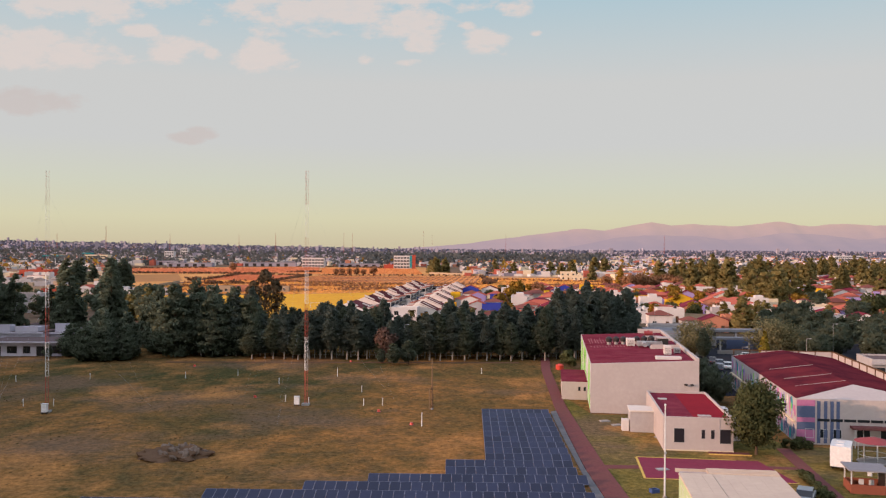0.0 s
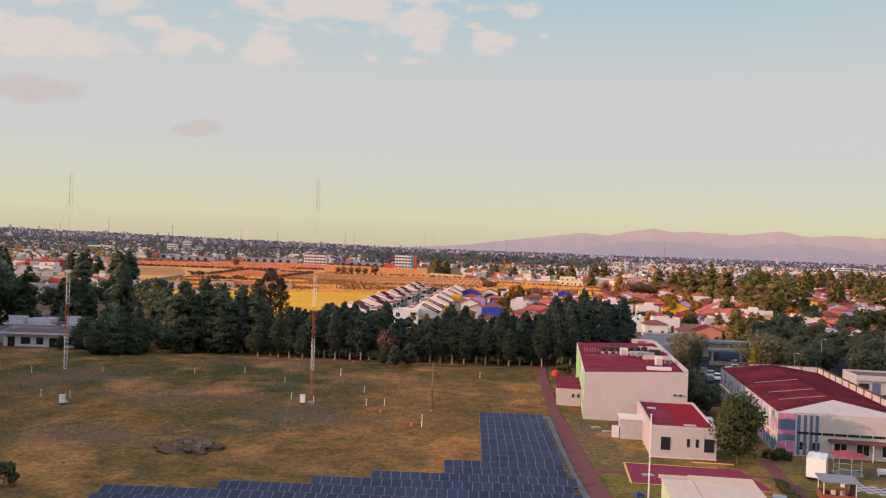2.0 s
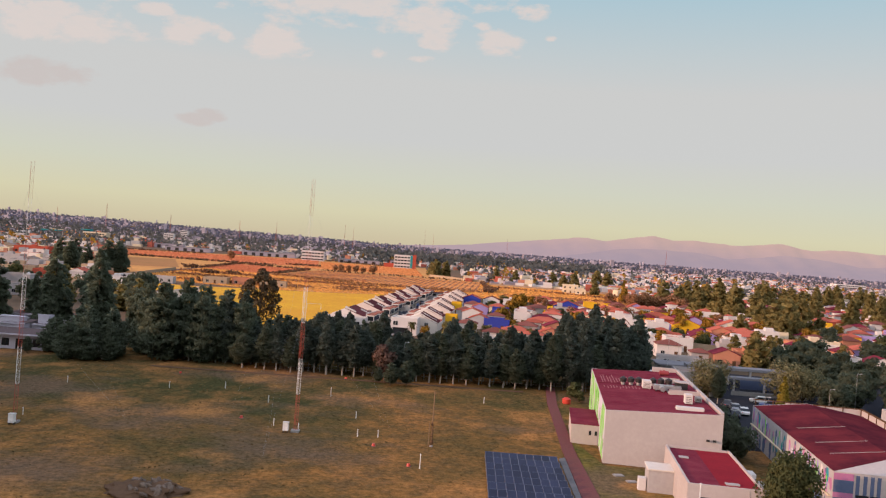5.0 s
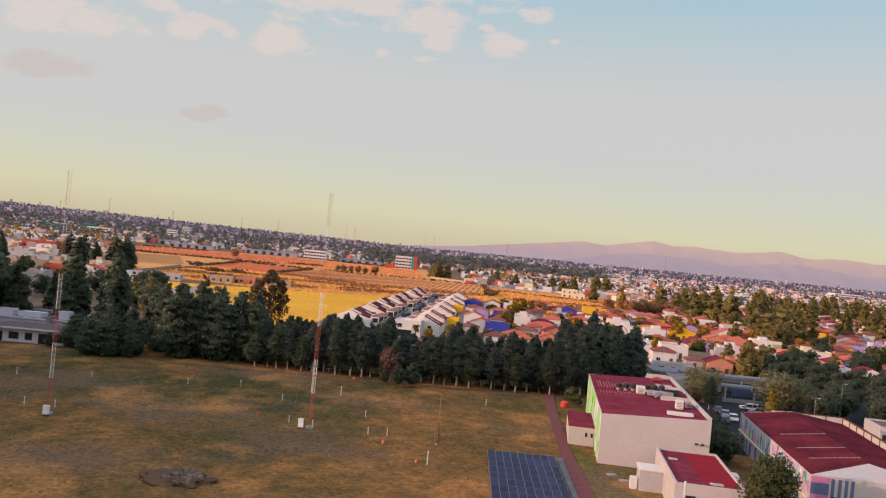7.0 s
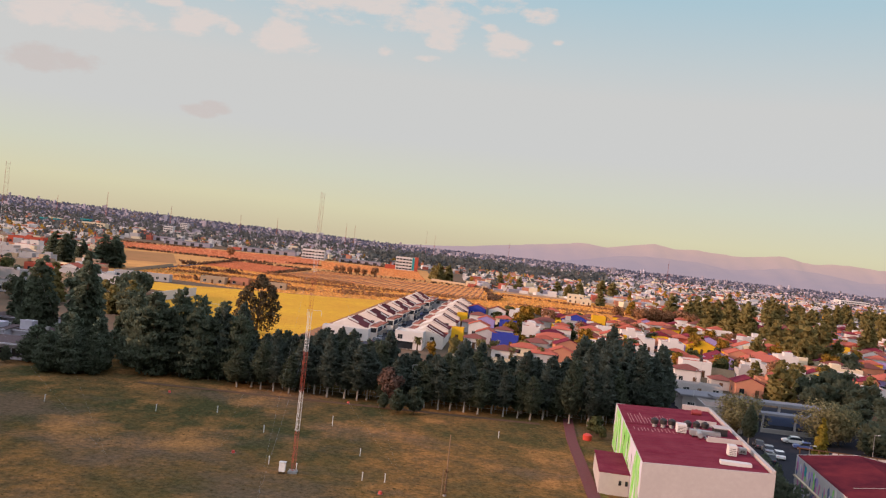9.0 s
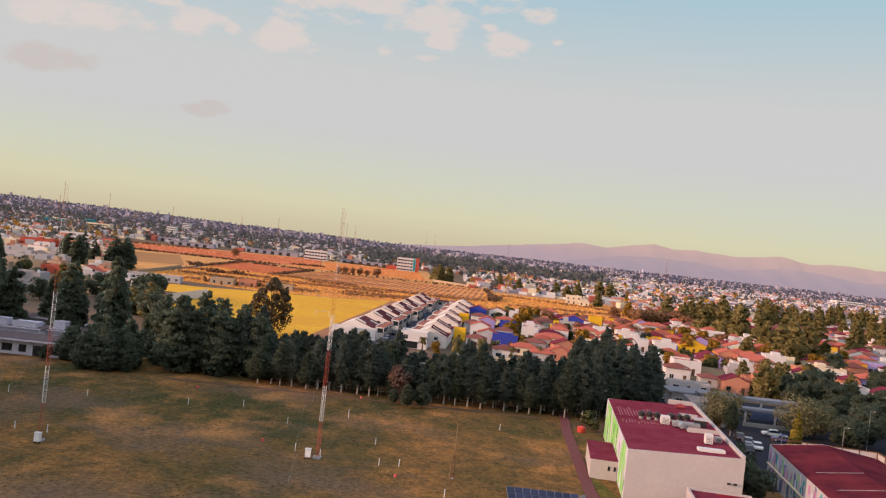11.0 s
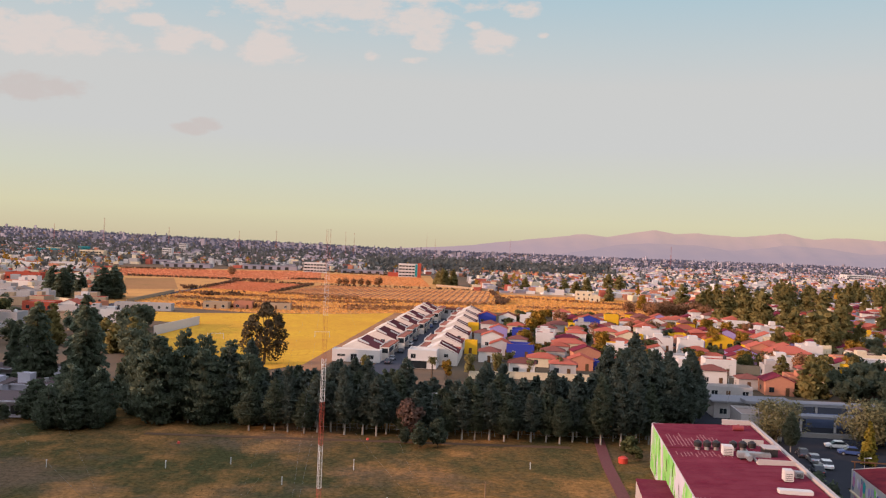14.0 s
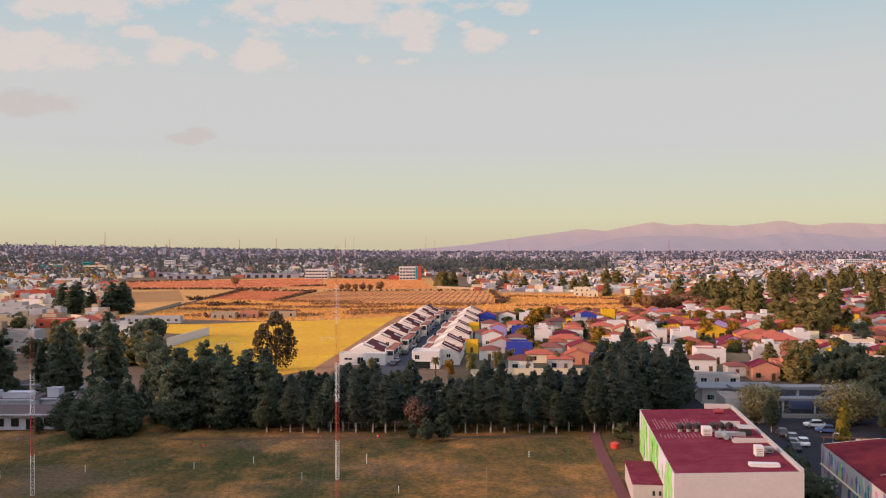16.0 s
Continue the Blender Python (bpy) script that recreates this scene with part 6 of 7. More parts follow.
def row_house(x, y, side, L, label):
    """A long white house: pale slope to the west, dark maroon slope to the east with a white raked fin, boxed-out upper floor on the street; side: where the street lies."""
    ob = thing("row_house", Matrix.LocRotScale((x, y, 0), Euler((0, 0, radians(SL))), (1, 1, 0.96 + 0.1 * rng.random())), label, "house", "row houses")
    T = L * (0.64 if side == 0 else 0.46)
    a, b, c, W = (0.0, 4.4, 11.2, 14.0) if side == 0 else (3.6, 6.8, 12.6, 12.6)
    low_w, low_e, pk = 4.0, 3.4, 6.0
    x0 = a if side == 0 else 2.4
    bm = bmesh.new()
    prism(bm, [(x0, 0), (c, 0), (c, low_e), (b, pk - 0.02), (x0, low_w - 0.02)], 0, 0.35)
    prism(bm, [(x0, 0), (c, 0), (c, low_e), (b, pk - 0.02), (x0, low_w - 0.02)], T - 0.25, T)
    box(bm, x0, x0 + 0.25, 0.351, T - 0.251, 0, low_w - 0.1)
    box(bm, c - 0.25, c, 0.351, T - 0.251, 0, low_e)
    part("wall", bm, "rowwall", ob)
    bm = bmesh.new()
    prism(bm, [(x0 - 0.3, low_w - 0.16), (b, pk), (b, pk + 0.2), (x0 - 0.3, low_w + 0.04)], 0.2, T + 0.2)
    part("roof", bm, "whiteroof", ob, "pale sunlit roof slope")
    bm = bmesh.new()
    prism(bm, [(b + 0.02, pk - 0.02), (c + 0.2, low_e - 0.06), (c + 0.2, low_e + 0.14), (b + 0.02, pk + 0.18)], 0.05, T + 0.2)
    part("roof", bm, "maroontile", ob, "dark maroon tiled roof slope")

    def fin(y0, x_a, x_b, up, thick):
        f = (pk - low_e) / (c - b)
        bm = bmesh.new()
        prism(bm, [(x_a, pk - f * (x_a - b) + 0.1), (x_b, pk - f * (x_b - b) + 0.1), (x_b, pk - f * (x_b - b) + up * 0.7), (x_a, pk - f * (x_a - b) + up)], y0, y0 + thick)
        part("roof_fin", bm, "rowwall", ob, "white raked fin on the roof")

    if side == 0:
        fin(0.3, b - 0.1, b + 3.4, 0.75, 1.4)
        fin(T * 0.66, b + 3.2, c - 0.4, 0.6, 1.0)
    else:
        fin(-0.02, b - 0.3, c + 0.2, 0.5, 0.35)
        fin(T * 0.5, b + 0.6, c - 0.6, 0.5, 0.5)
    # low yard wing behind with a reddish terrace
    bm = bmesh.new()
    box(bm, x0, c, T + 0.21, L - 0.02, 0, 2.6)
    part("rear_wing", bm, "rowwall", ob)
    part("roof_terrace", boxes((x0 + 0.2, c - 0.2, T + 0.4, L - 0.2, 2.604, 2.7)), "tile", ob, "reddish flat terrace")
    # street side: boxed-out upper floors over dark carports
    sx = (c + 0.01, W) if side == 0 else (0.1, 2.39)
    for y0, y1 in ((0.9, L * 0.44), (L * 0.50, L * 0.90)):
        top = 4.25 if y0 < 2 else 3.9
        part("upper_floor", boxes((*sx, y0, y1, 2.2, top)), "rowwall", ob)
        part("flat_roof", boxes((sx[0] + 0.2, sx[1] - 0.2, y0 + 0.2, y1 - 0.2, top + 0.004, top + 0.1)), "terrace", ob, "reddish flat roof")
        part("parapet", boxes((sx[0] - 0.004, sx[0] + 0.19, y0, y1, top + 0.004, top + 0.4)), "rowwall", ob)
        part("parapet", boxes((sx[1] - 0.19, sx[1] + 0.05, y0, y1, top + 0.004, top + 0.32)), "terrace", ob, "reddish parapet coping")
        part("carport_wall", boxes((*sx, y0, y0 + 0.25, 0.0, 2.2)), "rowwall", ob)
        part("carport_wall", boxes((*sx, y1 - 0.25, y1, 0.0, 2.2)), "rowwall", ob)
        ox = W + 0.004 if side == 0 else sx[0] - 0.034
        part("bay_window", boxes((ox, ox + 0.03, y0 + 0.6, y1 - 0.6, 2.45, top - 0.35)), "glass", ob)
        if side == 0:
            part("balcony_window", boxes((sx[0] + 0.5, sx[1] - 0.2, y0 - 0.04, y0 - 0.004, 2.4, top - 0.35)), "glass", ob)
        gx = c + 0.012 if side == 0 else 2.33
        part("garage_door", boxes((gx, gx + 0.05, y0 + 0.6, y1 - 0.8, 0.02, 2.1)), "door", ob)
    window(ob, x0 + 1.4, 1.0, 1.4, 1.0)
    window(ob, b + 2.4, 2.4, 1.2, 1.0)
    return ob


for k in range(7):
    q = 3.0 + 26.6 * k
    row_house(-37.2 + q * 0.102 + 0.9 * (k % 2), 291.5 + q, 0, 26.2, "white row house with dark maroon roof and raked fins")
for k in range(7):
    q = 4.5 + 26.4 * k
    row_house(-15.0 + q * 0.092 - 0.7 * (k % 2), 285.5 + q, 1, 26.0, "white row house with red terrace and raked gable")
# gate building that closes the far end of the street
gb = thing("gatehouse", pose(-13.0, 470.0, 0, 0, 0, SL), "dark low gatehouse across the end of the street", "building")
bm = bmesh.new()
wall_shell(bm, 15, 6, 3.0, 0.25, 0.0)
part("wall", bm, "greyw", gb)
part("roof", boxes((-0.3, 15.3, -0.3, 6.3, 3.004, 3.25)), "browntile", gb)
# dark sheets on the wall stand for the shade in the gateways
for gx in (1.2, 6.0, 10.8):
    part("gate_opening", boxes((gx, gx + 3.4, -0.05, -0.004, 0.05, 2.5)), "darkmetal", gb, "dark gate opening")
# low front wings that close the two rows
fw = thing("row_house", pose(-39.6, 289.9, 0, 0, 0, SL), "low white end house with dark window and flat roof", "house", "row houses")
bm = bmesh.new()
wall_shell(bm, 14.5, 4.2, 3.3, 0.25, 0.4)
part("wall", bm, "white", fw)
part("roof", boxes((0.25, 14.25, 0.25, 3.95, 3.1, 3.3)), "whiteroof", fw)
window(fw, 2.8, 1.6, 2.4, 0.6)
window(fw, 6.6, 0.4, 1.8, 2.0)
window(fw, 11.8, 1.0, 1.6, 1.2)
fw = thing("row_house", pose(-16.6, 281.2, 0, 0, 0, SL), "white flat-roofed end house over a carport", "house", "row houses")
bm = bmesh.new()
wall_shell(bm, 8.4, 8.2, 4.9, 0.25, 0.5)
part("wall", bm, "white", fw)
part("roof", boxes((0.25, 8.15, 0.25, 7.95, 4.7, 4.9)), "whiteroof", fw)
# solid dark sheet drawn for the shade inside the carport
part("carport_opening", boxes((0.8, 5.6, -0.03, -0.004, 0.1, 2.2)), "glass", fw, "dark carport opening")
part("beam", boxes((-0.1, 8.5, -0.5, -0.032, 2.3, 2.6)), "white", fw)
window(fw, 1.6, 2.9, 1.4, 1.3)
part("side_window", boxes((-0.03, -0.004, 2.0, 5.5, 2.9, 4.2)), "glass", fw)

H = [  # x, y, width, depth, height, wall, roof, kind
    (14, 430, 10, 9, 5.5, "blue", "tile", "gable"), (24, 434, 10, 9, 5, "white", "browntile", "gable"), (33, 433, 8, 8, 5.5, "white", "slab", "flat"),
    (44, 404, 13, 9, 4.5, "greyw", "browntile", "hip"), (60, 422, 16, 11, 5.5, "blue", "tile", "gable"), (74, 440, 8, 8, 7, "yellow", "slab", "flat"),
    (15, 362, 8, 8, 6.5, "lilac", "tile", "gable"), (23, 356, 8, 8, 6.6, "blue", "slab", "flat"), (19, 314, 11, 9, 5.2, "blue", "slab", "flat"),
    (31, 346, 8, 9, 7, "white", "tile", "flat"), (38, 335, 14, 9, 4.2, "cream", "tile", "hip"), (24, 294, 11, 8, 3.8, "cream", "tile", "hip"),
    (35, 290, 9, 8, 3.8, "salmon", "tile", "gable"), (41, 292, 4, 6, 3.5, "blue", "slab", "flat"), (5.6, 372, 5, 5, 6.6, "yellow", "slab", "flat"),
    (2.9, 318, 5, 5, 5.6, "yellow", "slab", "flat"), (11, 337, 9, 8, 6.0, "white", "tile", "gable"), (13, 318, 9, 9, 5.0, "greyw", "tile", "gable"), (52, 325, 5, 8, 5.5, "yellow", "tile", "flat"),
    (60, 324, 13, 10, 5.2, "salmon", "tile", "gable"), (66, 331, 9, 8, 6.2, "white", "browntile", "shed"), (66, 380, 9, 8, 7, "white", "slab", "flat"), (75, 371, 11, 8, 7, "white", "tile", "flat"),
    (68, 366, 9, 7, 4.5, "yellow", "tile", "flat"), (74, 349, 11, 8, 6.4, "white", "browntile", "flat"), (52, 296, 12, 9, 3.8, "salmon", "tile", "hip"), (59, 300, 8, 8, 4.4, "white", "tile", "gable"),
    (82, 337, 10, 9, 7.5, "white", "slab", "flat"), (100, 452, 10, 9, 6, "lilac", "tile", "gable"), (92, 428, 14, 9, 5, "white", "tile", "gable"), (98, 403, 14, 10, 5, "cream", "tile", "hip"), (120, 442, 12, 9, 6, "white", "tile", "flat"),
    (69, 272, 9, 8, 5.0, "white", "browntile", "hip"), (77, 266, 7, 7, 3.6, "greyw", "browntile", "hip"), (66, 250, 14, 6, 3.0, "greyw", "slab", "flat"), (82, 258, 9, 9, 4.6, "salmon", "redroof", "gable"), (90, 261, 10, 9, 5.4, "salmon", "tile", "flat"), (80, 305, 12, 9, 4.6, "salmon", "tile", "hip"), (88, 308, 6, 7, 5.2, "salmon", "redroof", "gable"),
    (111, 322, 18, 12, 5.6, "salmon", "tile", "hip"), (104, 330, 9, 9, 6.5, "salmon", "tile", "gable"), (122, 370, 14, 9, 5.5, "white", "tile", "gable"), (122, 331, 9, 9, 7.5, "white", "slab", "flat"), (101, 364, 14, 9, 4.8, "yellow", "tile", "gable"),
    (134, 438, 12, 9, 6, "white", "slab", "flat"), (138, 322, 15, 10, 5.5, "cream", "redroof", "flat"), (120, 268, 13, 9, 5.5, "white", "tile", "flat"), (129, 262, 10, 9, 5, "white", "redroof", "gable"), (164, 388, 14, 9, 5.5, "white", "tile", "gable"),
    (186, 398, 13, 9, 5.5, "white", "browntile", "gable"), (122, 306, 9, 7, 4, "cream", "redroof", "gable"), (150, 268, 13, 10, 5, "salmon", "tile", "hip"), (143, 258, 9, 8, 5, "redw", "tile", "gable"), (138, 246, 13, 9, 5, "white", "slab", "flat"),
    (170, 470, 14, 10, 6, "white", "tile", "gable"), (182, 476, 12, 9, 6.5, "cream", "slab", "flat"), (195, 468, 12, 9, 6, "white", "tile", "gable"), (150, 500, 9, 7, 8, "yellow", "slab", "flat"),
    (8, 300, 8, 8, 4.6, "white", "browntile", "hip"), (8.5, 350, 8, 8, 5.4, "greyw", "browntile", "hip"), (29, 308, 9, 8, 4.6, "greyw", "browntile", "hip"), (40, 314, 9, 8, 4.8, "white", "browntile", "hip"), (13, 388, 9, 8, 5.4, "white", "browntile", "hip"), (24, 386, 9, 8, 5.2, "cream", "tile", "hip"),
    (36, 380, 9, 8, 5.4, "greyw", "browntile", "hip"), (45, 362, 9, 8, 5.6, "white", "tile", "hip"), (54, 352, 9, 8, 5.6, "salmon", "browntile", "hip"), (33, 362, 9, 8, 6.0, "white", "browntile", "flat"), (20, 334, 8, 7, 5.4, "greyw", "browntile", "hip"), (28, 278, 9, 8, 4.2, "greyw", "tile", "hip"), (16, 276, 9, 8, 4.2, "white", "browntile", "hip"),
    (94, 640, 14, 9, 8, "cream", "slab", "flat"), (100, 630, 9, 7, 5, "cream", "slab", "flat")]
for x, y, w, d, h, *rest in H:
    house(x, y, w * 0.82, d * 0.8, h * 0.72 if y > 290 else h * 0.8, *rest)
L = [(-373, 713, 26, 10, 5, "white", "slab", "flat"), (-340, 725, 26, 10, 5, "white", "slab", "flat"), (-384, 800, 30, 12, 5, "white", "slab", "flat"), (-350, 810, 28, 12, 6, "white", "slab", "flat"),
     (-275, 578, 22, 12, 7, "redw", "slab", "flat"), (-262, 560, 9, 8, 6, "white", "slab", "flat"), (-255, 585, 9, 8, 8, "salmon", "slab", "flat"), (-236, 466, 18, 10, 5, "greyw", "slab", "flat"), (-214, 446, 15, 9, 5.2, "greyw", "slab", "flat"), (-200, 445, 7, 8, 5.5, "greyw", "slab", "flat"),
     (-165, 338, 13, 9, 5.2, "greyw", "slab", "flat"), (-147, 316, 16, 8, 3.4, "greyw", "slab", "flat"), (-154, 392, 14, 9, 3.6, "greyw", "slab", "flat"), (-130, 350, 7, 6, 6.5, "white", "slab", "flat"), (-136, 340, 10, 8, 3.6, "beige", "slab", "flat"), (-165, 395, 12, 9, 4, "white", "tile", "gable"),
     (-203, 399, 12, 9, 5, "beige", "slab", "flat"), (-185, 410, 14, 9, 3.5, "redw", "slab", "flat"), (-122, 330, 8, 8, 3.5, "white", "slab", "flat"), (-225, 430, 12, 9, 4.5, "greyw", "slab", "flat"), (-250, 500, 14, 9, 5, "greyw", "slab", "flat"), (-290, 520, 18, 10, 6, "greyw", "slab", "flat"), (-320, 600, 20, 12, 5, "white", "slab", "flat"),
     (-300, 660, 20, 12, 5, "salmon", "slab", "flat"), (-146, 430, 26, 6, 2.8, "greyw", "slab", "flat"), (-118, 452, 12, 8, 3.0, "beige", "slab", "flat"), (-106, 458, 9, 7, 3.0, "salmon", "slab", "flat"), (-90, 462, 14, 5, 2.4, "beige", "slab", "flat")]
for hx in L:
    house(*hx, rz=3.0, group="houses west of the fields")
# houses too far off and too many to count, joined by colour
far_w, far_r = {}, {}


def far_house(x, y, w, d, h, wall, roof, kind, rz):
    c, s = math.cos(radians(rz)), math.sin(radians(rz))

    def add(store, key, pts, faces):
        v, f = store.setdefault(key, ([], []))
        n = len(v)
        v.extend((x + (px - w / 2) * c - py * s, y + (px - w / 2) * s + py * c, pz) for px, py, pz in pts)
        f.extend(tuple(n + i for i in q) for q in faces)

    add(far_w, wall, [(0, 0, -0.2), (w, 0, -0.2), (w, d, -0.2), (0, d, -0.2), (0, 0, h), (w, 0, h), (w, d, h), (0, d, h)], [(0, 1, 5, 4), (1, 2, 6, 5), (2, 3, 7, 6), (3, 0, 4, 7), (4, 5, 6, 7)])
    if kind == "flat":
        add(far_r, roof, [(0.3, 0.3, h + 0.02), (w - 0.3, 0.3, h + 0.02), (w - 0.3, d - 0.3, h + 0.02), (0.3, d - 0.3, h + 0.02)], [(0, 1, 2, 3)])
        add(far_w, wall, [(w * 0.2, d * 0.4, h), (w * 0.55, d * 0.4, h), (w * 0.55, d * 0.8, h), (w * 0.2, d * 0.8, h), (w * 0.2, d * 0.4, h + 1.8), (w * 0.55, d * 0.4, h + 1.8), (w * 0.55, d * 0.8, h + 1.8), (w * 0.2, d * 0.8, h + 1.8)], [(0, 1, 5, 4), (1, 2, 6, 5), (2, 3, 7, 6), (3, 0, 4, 7), (4, 5, 6, 7)])
    else:
        e, q, rh = 0.4, (w * 0.28 if kind == "hip" else 0.0), w * 0.2
        if kind == "hip":
            ridge_pts = [(w / 2, q, h + rh), (w / 2, d - q, h + rh)]
        else:
            ridge_pts = [(w / 2, -e, h + rh), (w / 2, d + e, h + rh)]
        add(far_r, roof, [(-e, -e, h + 0.02), (w + e, -e, h + 0.02), (w + e, d + e, h + 0.02), (-e, d + e, h + 0.02)] + ridge_pts, [(0, 4, 5, 3), (1, 2, 5, 4), (0, 1, 4), (2, 3, 5)])


# fill of the town further back
occ = [(h[0], h[1], h[2] * 0.86) for h in H]
cols = ["white"] * 7 + ["cream", "cream", "salmon", "salmon", "lilac", "yellow", "greyw", "redw"]
cnt = 0
rf = random.Random(21)
while cnt < 270:
    y = 285 + 340 * rf.random()
    x = rf.uniform(16 + (y - 285) * 0.2, 120 + (y - 260) * 0.68)
    if y > 470 and x < 112 + (y - 470) * 0.12:
        continue
    w = rf.uniform(5.5, 9.5)
    if any(abs(x - a) < (w + c) * 0.52 and abs(y - b) < 9.0 for a, b, c in occ):
        cnt += 0.01
        continue
    occ.append((x, y, w))
    k = rf.choice(["flat", "gable", "hip", "hip", "hip", "shed", "flat", "flat"])
    (house if y < 385 else far_house)(x, y, w, rf.uniform(5.5, 8.0), rf.uniform(2.7, 4.9), rf.choice(cols), rf.choice(["tile", "tile", "browntile", "redroof"]) if k != "flat" else rf.choice(["slab", "tile"]), k, rf.choice([-6, -6, 3, -12]))
    cnt += 1

# dense low houses west of the fields
rw_ = random.Random(5)
occ = [(h[0], h[1], h[2]) for h in L]
cnt = 0
while cnt < 75:
    y = 330 + 520 * rw_.random()
    x = -rw_.uniform(0.37, 0.56) * y - 8
    w = rw_.uniform(6, 13)
    if any(abs(x - a) < (w + c) * 0.55 and abs(y - b) < 12 for a, b, c in occ):
        cnt += 0.02
        continue
    occ.append((x, y, w))
    (house if y < 420 else far_house)(x, y, w, rw_.uniform(6, 9), rw_.uniform(2.8, 5.6), rw_.choice(["white", "beige", "cream", "salmon", "redw", "greyw", "beige", "salmon"]), rw_.choice(["slab", "slab", "tile"]), rw_.choice(["flat", "flat", "flat", "gable"]), rw_.choice([3, -5, 12]))
    cnt += 1

for store, what in ((far_w, "walls"), (far_r, "roofs")):
    for key, (v, f) in store.items():
        tagged(pydata("town_houses", v, f, key), "far-off %s of dense town houses" % what, "houses", kind="stuff")

# walls round the plots and fields
def fence_wall(pts, h, mate, label):
    for (x0, y0), (x1, y1) in zip(pts, pts[1:]):
        a = math.atan2(y1 - y0, x1 - x0)
        L = math.hypot(x1 - x0, y1 - y0)
        w = thing("boundary_wall", pose(x0, y0, 0, 0, 0, math.degrees(a)), label, "wall", "boundary walls", "structure")
        part("masonry", boxes((0, L, 0, 0.25, -0.2, h)), mate, w)
        part("coping", boxes((-0.02, L + 0.02, -0.06, 0.31, h, h + 0.1)), mate, w)


fence_wall([(-108.5, 336), (-104.8, 379)], 3.2, "white", "long white wall beside the sports field")
fence_wall([(-174, 436), (-200, 452)], 3.0, "cream", "cream wall behind the sports field")
fence_wall([(-300, 500), (-238, 520)], 3.0, "cream", "cream wall beside the road")
fence_wall([(-235, 520), (-200, 508)], 3.0, "beige", "beige wall beside the road")
fence_wall([(36, 672), (128, 664)], 1.5, "beige", "low beige wall at the field edge")
fence_wall([(-12, 762), (34, 716)], 1.6, "beige", "beige wall behind the ochre field")
fence_wall([(-168, 470), (-172, 560)], 1.6, "beige", "beige wall along the stubble field")
fence_wall([(0.8, 266), (13.4, 268.5), (40, 268)], 1.9, "cream", "pale wall with posts behind the tree row")
fence_wall([(82, 300), (100, 290), (104, 278)], 2.5, "beige", "curved brown garden wall")
fence_wall([(-11.4, 448), (-2.4, 448)], 2.5, "greyw", "grey wall closing the street")

def goal(x, y, rz):
    g = thing("goal", pose(x, y, 0, 0, 0, rz), "white football goal frame on the sports field", "goal", "football goals")
    for gx in (0, 5.4):
        part("post", boxes((gx, gx + 0.1, 0, 0.1, 0, 2.1)), "mastwhite", g)
        bm = bmesh.new()
        tube(bm, (gx + 0.05, 0.1, 2.0), (gx + 0.05, 1.2, 0.05), 0.03, 0.03, 6)
        part("brace", bm, "mastwhite", g)
    part("crossbar", boxes((0, 5.5, 0, 0.1, 2.104, 2.2)), "mastwhite", g)


goal(-53.5, 348, 12)
goal(-88, 330, 20)

# canopy building by the parking
cb = thing("canopy_building", pose(54, 224, 0, 0, 0, -3), "low grey building with long flat canopy roofs", "building")
bm = bmesh.new()
wall_shell(bm, 17, 7, 3.6)
part("wall", bm, "greyw", cb)
part("roof", boxes((-0.8, 18, -0.8, 8, 3.6, 4.0)), "canopy", cb)
part("canopy", boxes((6, 36, -3, 1.2, 4.0, 4.6)), "canopy", cb, "long pale canopy slab")
part("canopy", boxes((14, 32, -11, -8, 2.9, 3.4)), "canopy", cb, "lower pale canopy slab")
for x in (7, 14, 21, 28, 35):
    part("column", boxes((x, x + 0.5, -2.6, -2.1, 0, 4.0)), "greyw", cb)
for x in (15, 22, 30):
    part("column", boxes((x, x + 0.4, -10.6, -10.2, 0, 2.9)), "greyw", cb)
part("rear_wall", boxes((18.2, 34, -5.4, -5.1, 0, 3.0)), "bluegrey", cb)
for x in (2, 5.4, 9, 13):
    window(cb, x, 1.0, 1.6, 1.2)
part("low_wall", boxes((13, 30, -16.3, -16, 0, 1.0)), "concrete", cb)
# white office block and house seen at the edge of the campus
house(56.5, 203, 8, 9, 4.6, "greyw", "slab", "flat", label="pale two-window gate house beside the parking", group="campus houses")
wb = thing("campus_office", pose(84.5, 170.0, 0, 0, 0, -8), "long low white office with dark windows", "building")
bm = bmesh.new()
wall_shell(bm, 19, 9, 3.6, 0.25, 0.25)
# grey plaster puts the tree shade into the white walls' colour
part("wall", bm, "greyw", wb)
part("roof", boxes((0.25, 18.75, 0.25, 8.75, 3.35, 3.55)), "darkroof", wb, "dark flat roof")
part("fascia", boxes((-0.3, 19.3, -0.5, -0.02, 2.8, 3.3)), "greyw", wb)
part("door", boxes((3.0, 4.6, -0.06, -0.004, 0.02, 2.4)), "bluegrey", wb, "dark double door")
for x in (1.4, 7.2, 10.0, 13.0, 16.0):
    window(wb, x, 1.2, 1.9, 1.0, frame="darkmetal")


